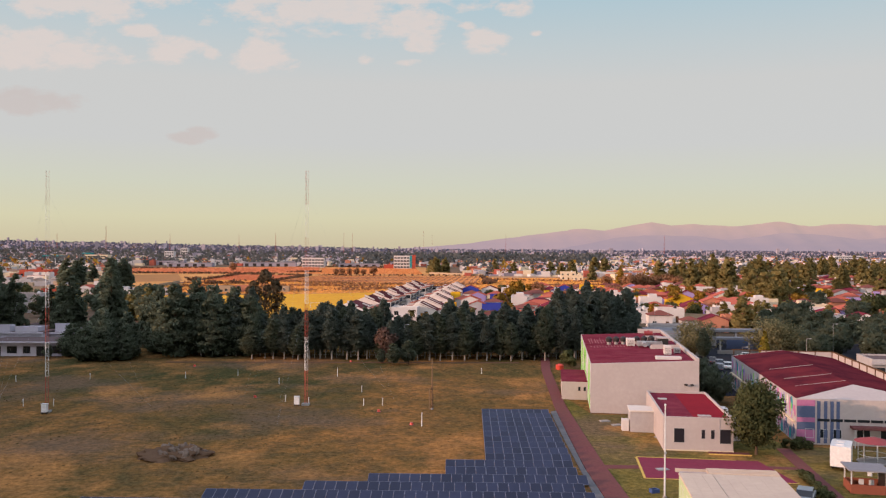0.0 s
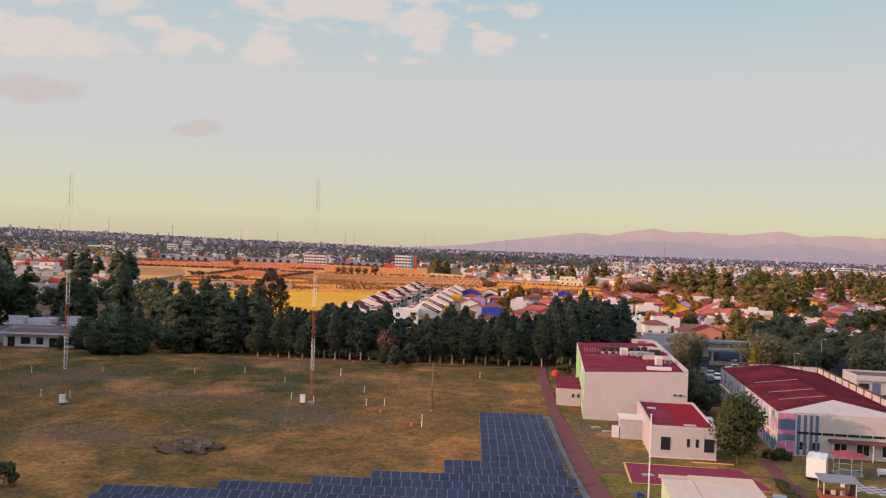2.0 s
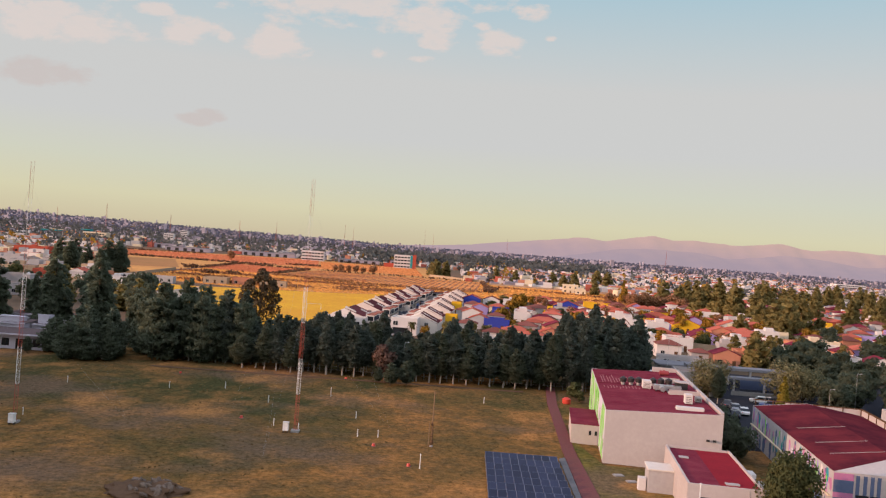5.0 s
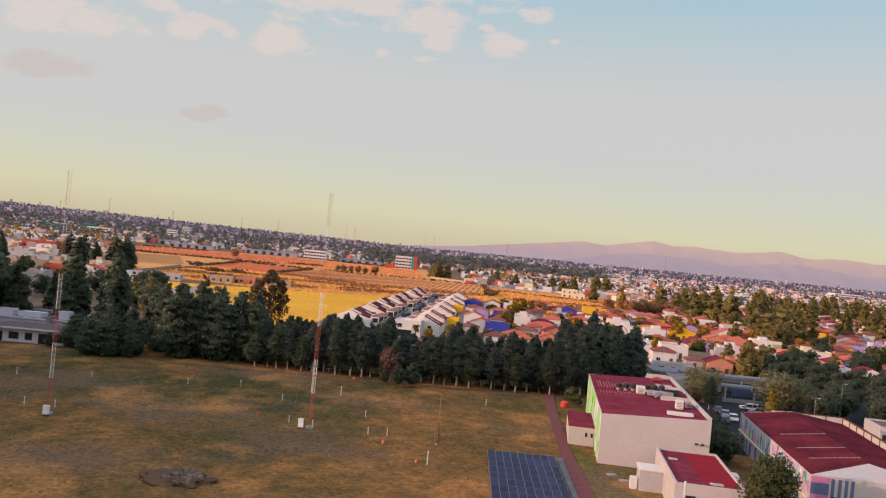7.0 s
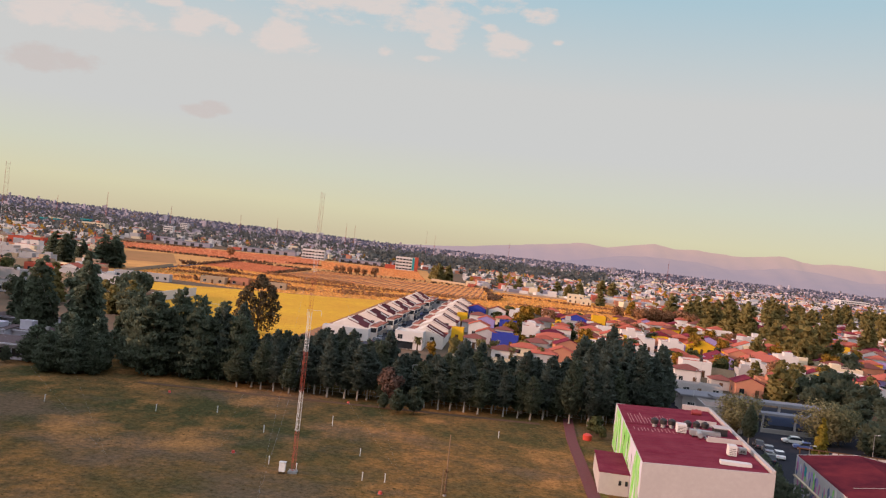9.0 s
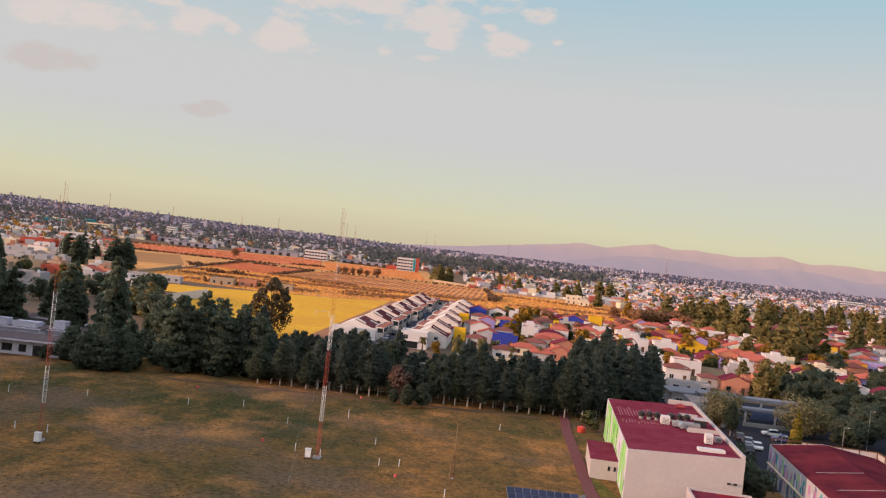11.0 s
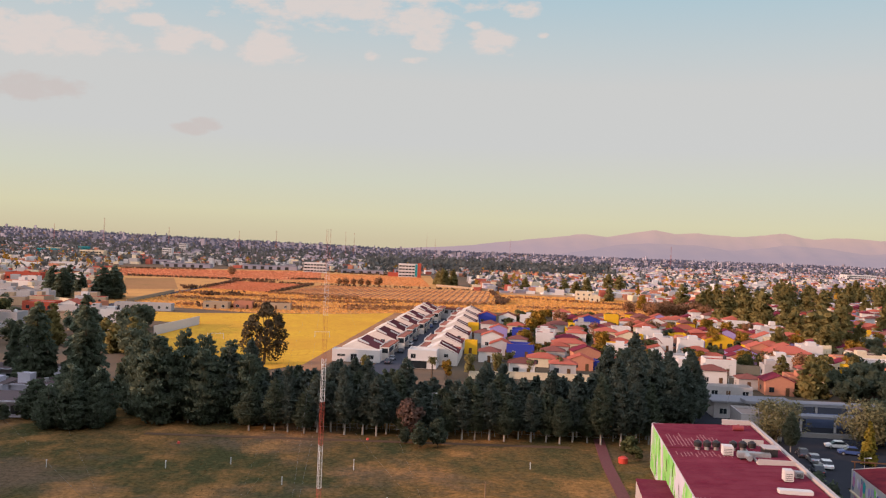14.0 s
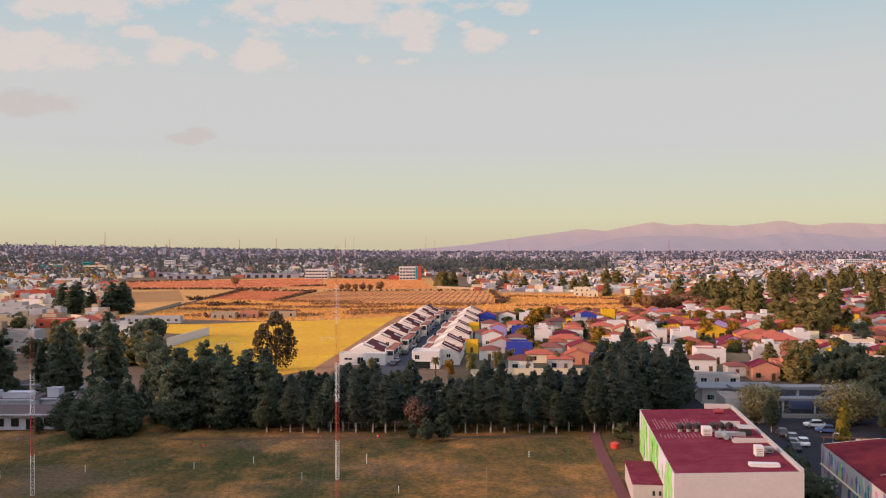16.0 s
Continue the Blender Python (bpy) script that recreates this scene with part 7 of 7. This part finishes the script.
def left_block(x, y, w, d, h, label, over=1.2, rooms=()):
    b = thing("campus_block", pose(x, y, 0, 0, 0, 2), label, "building", "campus blocks")
    bm = bmesh.new()
    wall_shell(bm, w, d, h)
    part("wall", bm, "shadewall", b)
    part("roof", boxes((-0.4, w + 0.4, -over, d + 0.3, h, h + 0.14)), "darkroof", b, "dark flat roof with wide eaves")
    part("fascia", boxes((-0.45, w + 0.45, -over - 0.08, -over - 0.003, h - 0.12, h + 0.22)), "shadewall", b)
    n = max(1, int(w / 3.0))
    for k in range(n):
        window(b, w * (k + 0.55) / n, 0.7 if k % 3 else 0.1, 1.5 + 0.6 * (k % 2), 1.5 if k % 3 else 2.1, frame="darkmetal")
    for rx, ry, rw, rd_, rh in rooms:
        part("roof_room", boxes((rx, rx + rw, ry, ry + rd_, h + 0.14, h + rh)), "shadewall", b)
        part("parapet", boxes((rx - 0.1, rx + rw + 0.1, ry - 0.1, ry, h + rh, h + rh + 0.3)), "shadewall", b)
    return b


left_block(-103, 196.5, 16.5, 9, 3.3, "low pale building with dark eaves at the field edge", 1.6)
left_block(-108, 207, 12, 8, 4.2, "pale block with roof rooms behind the low building", 0.5, ((0.5, 0.5, 3.5, 3, 1.7), (5.0, 1.0, 5.5, 4, 1.2)))
left_block(-96, 211, 11, 9, 3.8, "pale building with a dark roof terrace", 0.6, ((1, 1, 2.5, 3, 2.0),))
left_block(-130, 194, 24, 11, 3.6, "long pale building at the field corner", 0.8, ((3, 3, 6, 4, 1.8),))
left_block(-112, 232, 14, 7, 3.6, "open shed with a wide pale roof", 1.8)
for rx, ry in ((-101.5, 209.0), (-99.0, 213.5), (-90.5, 214.0)):
    u = thing("air_conditioner", pose(rx, ry, 4.34 if rx < -100 else 3.94), "small roof unit on the dark terrace", "air conditioner", "terrace units")
    part("casing", boxes((0, 1.0, 0, 0.8, 0.1, 0.9)), "metal", u)
    part("foot", boxes((0.1, 0.9, 0.1, 0.7, 0, 0.1)), "darkmetal", u)
bm = bmesh.new()
sd = thing("satellite_dish", pose(-117, 262.0, 0), "large blue-grey satellite dish on a post", "dish")
tube(bm, (0, 0, 0), (0, 0, 2.2), 0.12, 0.12, 6)
part("post", bm, "metal", sd)
bm = bmesh.new()
for k in range(5):
    tube(bm, (0, -0.045 * k * k, 2.9 + 0.03 * k * k), (0, -0.045 * (k + 1) ** 2, 2.9 + 0.03 * (k + 1) ** 2), 0.42 * k + 0.02, 0.42 * (k + 1), 18)
part("dish", bm, "bluegrey", sd)

# parked cars
def car(x, y, rz, mate, label):
    c = thing("car", pose(x, y, 0.06, 0, 0, rz), label, "car", "parked cars")
    bm = bmesh.new()
    prism(bm, [(-2.1, 0.35), (2.1, 0.35), (2.15, 0.75), (1.2, 0.9), (-1.9, 0.95), (-2.15, 0.7)], -0.85, 0.85)
    bmesh.ops.bevel(bm, geom=bm.edges[:], offset=0.06, segments=2)
    part("body", bm, mate, c)
    bm = bmesh.new()
    prism(bm, [(-1.7, 0.95), (1.1, 0.9), (0.45, 1.42), (-1.2, 1.45)], -0.76, 0.76)
    part("cabin_glass", bm, "glass", c)
    bm = bmesh.new()
    prism(bm, [(-1.2, 1.42), (0.5, 1.39), (0.35, 1.5), (-1.05, 1.52)], -0.72, 0.72)
    part("roof", bm, mate, c)
    for wx in (-1.3, 1.3):
        for wy in (-0.86, 0.66):
            bm = bmesh.new()
            tube(bm, (wx, wy, 0.32), (wx, wy + 0.2, 0.32), 0.32, 0.32, 12)
            w = part("wheel", bm, "rubber", c)
            bm = bmesh.new()
            tube(bm, (wx, wy - 0.01, 0.32), (wx, wy + 0.21, 0.32), 0.18, 0.18, 10)
            part("rim", bm, "metal", w)
    for ly in (-0.6, 0.4):
        part("headlight", boxes((2.08, 2.14, ly, ly + 0.25, 0.58, 0.7)), "frame", c)
        part("tail_light", boxes((-2.14, -2.06, ly, ly + 0.25, 0.62, 0.76)), "red", c)


for x, y, rz, m, l in ((69.3, 198.0, 170, "carwhite", "white car parked on the asphalt"), (69.5, 193.0, 165, "carblue", "dark blue car parked on the asphalt"), (59.5, 190.5, 80, "cardark", "dark car parked behind the hall"), (59.8, 186.5, 80, "carsilver", "silver car parked behind the hall"),
                       (60.2, 182.5, 80, "carwhite", "white car parked behind the hall"), (56, 233, 5, "carwhite", "white car under the trees"), (57, 178.5, 80, "cardark", "black car parked behind the hall"), (-21.8, 296, 84, "carsilver", "silver car in front of a row house"), (-22.6, 288, 84, "cardark", "dark car in front of a row house"), (-20.0, 314, 84, "cardark", "dark car in front of a row house"), (-17.8, 336, 84, "carwhite", "white car in front of a row house"), (-16.6, 350, 84, "cardark", "dark car in front of a row house"),
                       (-14.0, 378, 84, "cardark", "dark car in front of a row house"), (-11.4, 402, 84, "carblue", "blue car in front of a row house"), (-9.8, 420, 84, "carsilver", "silver car in front of a row house"), (36.9, 89.0, 62, "carsilver", "silver car beside the pale-roofed workshop"), (58, 227, 5, "carsilver", "silver car by the gate"), (88, 199, 80, "carsilver", "silver car beyond the cypress"), (101, 189, 60, "carwhite", "white car under the trees"), (-108, 232, 10, "carblue", "blue car beside the white buildings")):
    car(x, y, rz, m, l)

# ---- the distance ----
def office(x, y, w, d, floors, wall, label, accent=None):
    b = thing("office_block", pose(x, y, 0, 0, 0, 2), label, "building", "office blocks")
    h = floors * 3.3
    bm = bmesh.new()
    wall_shell(bm, w, d, h, 0.4, 0.8)
    part("wall", bm, wall, b)
    part("roof", boxes((0.4, w - 0.4, 0.4, d - 0.4, h - 0.3, h)), "slab", b)
    for f in range(floors):
        for k in range(int(w / 3.4)):
            part("window", boxes((0.6 + k * 3.4, 3.4 + k * 3.4, -0.12, 0.05, 1.0 + f * 3.3, 2.4 + f * 3.3)), "glass", b)
    if accent:
        part("tower", boxes((w, w + 3.6, -1, d, 0, h + 1.6)), accent, b, "red painted stair tower")
        part("tower_window", boxes((w - 2.6, w - 0.3, -1.2, -0.13, 1, h + 0.6)), "teal", b)
        part("wing", boxes((-11, -0.01, 4, d, 0, 4.2)), "redw", b, "low red wing")
    return b


office(-157, 955, 24, 13, 3, "white", "white four-storey office block beyond the fields")
office(-53, 926, 20, 13, 4, "white", "white office block with red tower", "redw")
office(-520, 1690, 14, 14, 5, "white", "pale tower block in the distance")
office(690, 1500, 52, 25, 3, "white", "large pale block in the distance")
office(-596, 1270, 26, 16, 2, "teal", "teal low hall far off")
office(-566, 1340, 14, 12, 3, "teal", "small teal block far off")
office(-424, 1300, 14, 12, 4, "white", "white block among trees far off")
office(-404, 1285, 30, 16, 2, "greyw", "grey low hall far off")
office(-470, 1120, 30, 14, 3, "cream", "pale three-storey block far off")
for x, y, w, h in ((-230, 985, 60, 4.5), (-310, 960, 50, 4.0), (-118, 968, 46, 4.0), (-62, 1010, 30, 5.0), (-200, 1040, 80, 5.0), (-350, 1020, 40, 5.0)):
    b = thing("warehouse", pose(x, y, 0, 0, 0, 3), "long low warehouse with a pale sheet roof", "building", "warehouses")
    bm = bmesh.new()
    wall_shell(bm, w, 14, h, 0.3)
    part("wall", bm, "farwall", b)
    part("roof", boxes((-0.3, w + 0.3, -0.3, 14.3, h, h + 0.3)), "canopy", b)
    for k in range(int(w / 9)):
        part("gate", boxes((2 + 9 * k, 6 + 9 * k, -0.06, 0.02, 0.05, h * 0.75)), "darkmetal", b)
# far lattice towers on the skyline
for x, h, w in ((-790, 66, 1.6), (-392, 52, 0.9), (-478, 48, 0.8), (-232, 56, 0.9), (-212, 54, 0.8), (-45, 58, 1.0), (-25, 50, 0.8), (148, 52, 1.0), (-640, 50, 0.9), (-905, 48, 0.9), (520, 50, 1.0)):
    b = thing("far_tower", pose(x, 2000, 0), "thin lattice tower on the skyline", "tower", "skyline towers")
    bm = bmesh.new()
    for a, c in ((-1, -1), (1, -1), (1, 1), (-1, 1)):
        tube(bm, (a * w, c * w, -1), (a * w * 0.25, c * w * 0.25, h), 0.16, 0.10, 4)
    part("leg", bm, "mastred", b)
    bm = bmesh.new()
    for k in range(10):
        q = w * (1 - 0.75 * k / 10) + 0.1
        box(bm, -q, q, -q, q, h * k / 10, h * k / 10 + 0.3)
    part("brace", bm, "metal", b)

rd = np.random.default_rng(77)


def rise(x, y):
    """The land climbs gently towards the west, far off."""
    return max(0.0, -x / y - 0.02) * 0.024 * max(0.0, y - 1350) * 1.0


bm = bmesh.new()
gy = [1300, 1500, 1800, 2200, 2700, 3300, 4200]
gx = [0.05, -0.02, -0.1, -0.2, -0.3, -0.4, -0.5, -0.6, -0.8]
gv = [[bm.verts.new((f * y, y, rise(f * y, y) - 0.06)) for f in gx] for y in gy]
for j in range(len(gy) - 1):
    for i in range(len(gx) - 1):
        bm.faces.new((gv[j][i], gv[j + 1][i], gv[j + 1][i + 1], gv[j][i + 1]))
tagged(part("hillside", bm, "earth"), "gently rising built-up land far off", "hillside", kind="structure")


def scatter_boxes(name, n, mate, label, ymin, ymax, power, xr, hmin, hmax, keep):
    verts, faces = [], []
    base = np.array([(0, 0, 0), (1, 0, 0), (1, 1, 0), (0, 1, 0), (0, 0, 1), (1, 0, 1), (1, 1, 1), (0, 1, 1)], float)
    fq = np.array([(4, 5, 6, 7), (0, 1, 5, 4), (1, 2, 6, 5), (2, 3, 7, 6), (3, 0, 4, 7)])
    i = 0
    while i < n:
        y = ymin + (ymax - ymin) * rd.random() ** power
        x = (rd.random() * 2 - 1) * xr * y
        if not keep(x, y):
            continue
        w, d, h = 4 + 6 * rd.random(), 4 + 6 * rd.random(), hmin + (hmax - hmin) * rd.random() ** 2
        a = rd.choice([0.05, -0.1, 0.3])
        b = base * (w, d, h + 0.3) - (w / 2, d / 2, 0.3)
        r = np.stack([b[:, 0] * math.cos(a) - b[:, 1] * math.sin(a) + x, b[:, 0] * math.sin(a) + b[:, 1] * math.cos(a) + y, b[:, 2] + rise(x, y)], 1)
        faces.append(fq + 8 * i)
        verts.append(r)
        i += 1
    tagged(pydata(name, np.concatenate(verts), np.concatenate(faces), mate), label, "houses", kind="stuff")


def in_town(x, y):
    if y < 620 and -60 < x < 0.56 * y:
        return False
    if y < 965 and -0.37 * y - 14 < x < (36 if y < 715 else -14):
        return False
    if y < 675 and 20 < x < 135:
        return False
    if y < 1000 and -0.37 * y < x < 20:
        return False
    return True


for mate, n, lab in (("white", 900, "white"), ("cream", 500, "cream"), ("salmon", 550, "salmon red"), ("greyw", 600, "grey"), ("tile", 260, "terracotta roofed")):
    scatter_boxes("far_houses", n, mate, "far-off %s houses of the town" % lab, 560, 1500, 1.2, 0.62, 2.5, 6.5, in_town)
east = lambda x, y: in_town(x, y) and x > 0.04 * y
# the mauve ones carry the haze tint in their colour
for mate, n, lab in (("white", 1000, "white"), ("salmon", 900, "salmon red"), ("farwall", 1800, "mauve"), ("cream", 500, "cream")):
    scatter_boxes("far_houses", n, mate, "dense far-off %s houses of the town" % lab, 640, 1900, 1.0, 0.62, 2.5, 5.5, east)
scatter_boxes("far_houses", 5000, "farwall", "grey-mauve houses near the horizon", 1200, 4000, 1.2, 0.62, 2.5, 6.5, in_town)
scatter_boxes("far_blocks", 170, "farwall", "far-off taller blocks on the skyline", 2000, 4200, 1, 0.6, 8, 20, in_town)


def scatter_trees(name, n, mate, label, ymin, ymax, power, xr, size, keep, hmax=11):
    cs = []
    while len(cs) < n * 9:
        y = ymin + (ymax - ymin) * rd.random() ** power
        x = (rd.random() * 2 - 1) * xr * y
        if not keep(x, y):
            continue
        h = 4 + (hmax - 4) * rd.random()
        r = 2.0 + 2.2 * rd.random()
        for k in range(9):
            z = h * (k + 0.5) / 9
            q = r * (1 - abs(z / h - 0.4)) * 0.8
            cs.append((x + rd.normal() * q, y + rd.normal() * q, z + rise(x, y)))
    v, f = tufts(np.array(cs), size * 1.2, rd, 0.0, 1)
    tagged(pydata(name, v, f, mate), label, "trees", kind="stuff")


west = lambda x, y: in_town(x, y) and x < 0.06 * y
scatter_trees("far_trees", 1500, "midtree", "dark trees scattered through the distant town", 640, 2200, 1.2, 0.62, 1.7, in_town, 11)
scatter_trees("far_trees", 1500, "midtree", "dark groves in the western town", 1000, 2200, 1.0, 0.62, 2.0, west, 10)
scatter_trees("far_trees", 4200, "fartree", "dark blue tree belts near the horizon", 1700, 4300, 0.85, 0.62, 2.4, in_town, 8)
scatter_trees("far_trees", 160, "gold", "autumn-coloured trees in the distant town", 640, 1300, 1.2, 0.62, 1.8, in_town)
scatter_trees("far_woods", 700, "midtree", "dark woods behind the stubble fields", 1000, 1500, 1.0, 0.34, 2.4, lambda x, y: x > -0.09 * y and y > 1120 and x < 0.19 * y, 15)
# standing stubble and dry grass, which catches the low sun
def inside(x, y, poly):
    ok = False
    for (x0, y0), (x1, y1) in zip(poly, poly[1:] + poly[:1]):
        if (y0 > y) != (y1 > y) and x < (x1 - x0) * (y - y0) / (y1 - y0) + x0:
            ok = not ok
    return ok


def standing(name, poly, n, w, h, mate, label, rows=0.0):
    xs, ys = [p[0] for p in poly], [p[1] for p in poly]
    v = []
    while len(v) < n * 4:
        x, y = rd.uniform(min(xs), max(xs)), rd.uniform(min(ys), max(ys))
        if not inside(x, y, poly):
            continue
        if rows:
            x = round((x - y * 0.17) / rows) * rows + y * 0.17 + rd.normal() * 0.25
        t, s = rd.random() * 3.14, 0.6 + 0.8 * rd.random()
        dx, dy = w * s * math.cos(t), w * s * math.sin(t)
        v += [(x - dx, y - dy, -0.05), (x + dx, y + dy, -0.05), (x + dx * 0.8, y + dy * 0.7, h * s), (x - dx * 0.7, y - dy * 0.8, h * s * 0.8)]
    tagged(pydata(name, v, np.arange(len(v)).reshape(-1, 4), mate), label, "stubble", kind="stuff")


standing("dry_grass", YELLOW, 9000, 0.25, 0.05, "strawyellow", "short sunlit yellow grass")
standing("stubble", STUBBLE, 18000, 0.45, 0.3, "straw", "standing orange stubble in rows", 4.0)
standing("stubble", PARCEL, 7000, 0.5, 0.35, "strawred", "standing reddish stubble")
standing("stubble", PINK, 9000, 0.8, 0.35, "strawred", "reddish stubble on the far field")
standing("stubble", BACK, 7000, 0.7, 0.3, "straw", "pale stubble before the office blocks")
standing("dry_grass", ROUGH, 24000, 0.5, 0.45, "strawochre", "rough ochre grass")


def thicket(name, lines, size, mate, label, spread=1.2, high=0.9):
    """Low growth along lines of the plan: two ends and a count each."""
    cs = []
    for (x0, y0), (x1, y1), n in lines:
        for k in range(n):
            f = rd.random()
            cs.append((x0 + (x1 - x0) * f + rd.normal() * spread, y0 + (y1 - y0) * f + rd.normal() * spread, 0.35 + high * rd.random()))
    v, f = tufts(np.array(cs), size, rd)
    tagged(pydata(name, v, f, mate), label, "hedge", kind="stuff")


# dark hedges along the parcels, brown weed bands over the rough field
thicket("hedges", (((-170, 613), (-171, 717), 220), ((-171, 717), (-109, 703), 150), ((-109, 703), (-119, 586), 200), ((-274, 739), (-181, 741), 190), ((-181, 741), (-142, 745), 60), ((32, 565), (32, 712), 240), ((-102, 706), (30, 713), 90), ((-142, 783), (-113, 795), 50), ((-141, 980), (-30, 935), 160), ((-324, 874), (-250, 915), 140)), 1.0, "darkweed", "dark dry hedges between the fields", 0.9)
thicket("weed_bank", (((-168, 560), (-112, 548), 260), ((-160, 520), (-90, 500), 330), ((-118, 586), (-60, 573), 200), ((-90, 560), (10, 545), 330), ((-60, 500), (8, 512), 260), ((-140, 470), (-70, 476), 240), ((-60, 480), (-20, 500), 160), ((40, 540), (118, 560), 170), ((40, 640), (118, 600), 170), ((-8, 556), (22, 556), 120), ((-110, 530), (-40, 530), 260)), 0.85, "weed", "bands of brown weeds on the rough field", 3.0, 0.6)
thicket("shrubs", (((-150, 545), (-142, 545), 60), ((-136, 550), (-130, 552), 60), ((-96, 478), (-88, 480), 70), ((-178, 600), (-172, 604), 60), ((28, 560), (36, 600), 160), ((-130, 462), (-100, 462), 90)), 1.0, "darkweed", "dark bushes in the rough field", 1.6, 2.0)
# furrows
fv, ff = [], []
k = 0
for i in range(34):
    x0 = -112 + i * 4.1
    a, b = (x0, 594 - 0.228 * (x0 + 115)), (x0 + 12, 703 + 0.05 * (x0 + 102))
    q = [(a[0], a[1], 0.0), (a[0] + 1.5, a[1], 0.0), (a[0] + 0.75, a[1], 0.34), (b[0], b[1], 0.0), (b[0] + 1.5, b[1], 0.0), (b[0] + 0.75, b[1], 0.34)]
    fv += q
    ff += [(k, k + 2, k + 5, k + 3), (k + 2, k + 1, k + 4, k + 5), (k, k + 1, k + 2)]
    k += 6
tagged(pydata("furrows", fv, ff, "barestrip"), "straight brown furrow ridges across the stubble field", "furrows", kind="stuff")

# mountains
def ridge(name, y, base, peaks, mate, label, seed):
    bm = bmesh.new()
    n = 260
    top, mid, low = [], [], []
    for i in range(n + 1):
        x = -3400 + 6800 * i / n
        h = base + np.interp(x, [p[0] for p in peaks], [p[1] for p in peaks])
        h += (0.05 * h) * noise.fractal(Vector((x * 0.006, seed, 0)), 1, 2, 5) + 2.5 * noise.noise(Vector((x * 0.03, seed, 3)))
        top.append(bm.verts.new((x, y, h)))
        mid.append(bm.verts.new((x + 10 * noise.noise(Vector((x * 0.01, seed, 5))), y - 120, h * (0.55 + 0.2 * noise.noise(Vector((x * 0.012, seed, 9)))))))
        low.append(bm.verts.new((x, y - 300, -4)))
    for i in range(n):
        bm.faces.new((top[i], mid[i], mid[i + 1], top[i + 1]))
        bm.faces.new((mid[i], low[i], low[i + 1], mid[i + 1]))
    ob = part(name, bm, mate, None, smooth=True)
    tagged(ob, label, "mountains", kind="structure")


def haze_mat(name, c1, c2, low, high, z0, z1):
    """Far land with evening haze put into its emission: cool low down, warm sunlit tops."""
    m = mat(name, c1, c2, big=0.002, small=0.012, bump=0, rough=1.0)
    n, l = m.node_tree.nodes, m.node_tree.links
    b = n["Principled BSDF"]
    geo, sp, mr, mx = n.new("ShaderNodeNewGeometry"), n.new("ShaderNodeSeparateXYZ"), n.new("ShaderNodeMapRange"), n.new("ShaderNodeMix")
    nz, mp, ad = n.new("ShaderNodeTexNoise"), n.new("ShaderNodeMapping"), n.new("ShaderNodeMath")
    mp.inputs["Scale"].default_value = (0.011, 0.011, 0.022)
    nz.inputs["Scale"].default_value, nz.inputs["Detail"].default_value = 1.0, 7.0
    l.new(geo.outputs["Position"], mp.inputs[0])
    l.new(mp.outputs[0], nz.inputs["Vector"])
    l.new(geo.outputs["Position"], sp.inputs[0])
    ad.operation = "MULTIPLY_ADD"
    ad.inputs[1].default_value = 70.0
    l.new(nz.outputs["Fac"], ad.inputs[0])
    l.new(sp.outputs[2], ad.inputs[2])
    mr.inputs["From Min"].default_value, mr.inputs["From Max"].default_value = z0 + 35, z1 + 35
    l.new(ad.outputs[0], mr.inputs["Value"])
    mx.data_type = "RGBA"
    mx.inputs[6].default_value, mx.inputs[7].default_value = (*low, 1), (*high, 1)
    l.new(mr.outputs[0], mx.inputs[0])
    # this glow paints the haze and the sun on the tops
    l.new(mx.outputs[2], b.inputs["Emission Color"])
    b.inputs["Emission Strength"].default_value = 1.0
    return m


M["farmount"] = haze_mat("far_mountain_haze_glow", (0.10, 0.065, 0.06), (0.08, 0.055, 0.055), (0.345, 0.275, 0.315), (0.47, 0.335, 0.30), 40, 150)
M["nearmount"] = haze_mat("near_mountain_haze_glow", (0.09, 0.065, 0.065), (0.07, 0.055, 0.06), (0.30, 0.25, 0.30), (0.385, 0.29, 0.30), 30, 110)
K = 4650 / 1527
RANGE = ((690, -8), (780, -2), (840, 4), (880, 10), (915, 15), (955, 20), (1030, 30), (1075, 28), (1110, 34), (1160, 43), (1200, 36), (1235, 41), (1300, 36), (1345, 39), (1392, 46), (1450, 36), (1515, 43), (1570, 38), (1640, 46), (1800, 30))
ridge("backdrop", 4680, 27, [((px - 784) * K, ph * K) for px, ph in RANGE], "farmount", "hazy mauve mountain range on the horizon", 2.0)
K = 4300 / 1527
HILLS = ((800, -30), (980, -8), (1040, 4), (1090, 14), (1150, 20), (1240, 20), (1300, 12), (1400, 26), (1480, 22), (1540, 14), (1620, 22), (1800, 16))
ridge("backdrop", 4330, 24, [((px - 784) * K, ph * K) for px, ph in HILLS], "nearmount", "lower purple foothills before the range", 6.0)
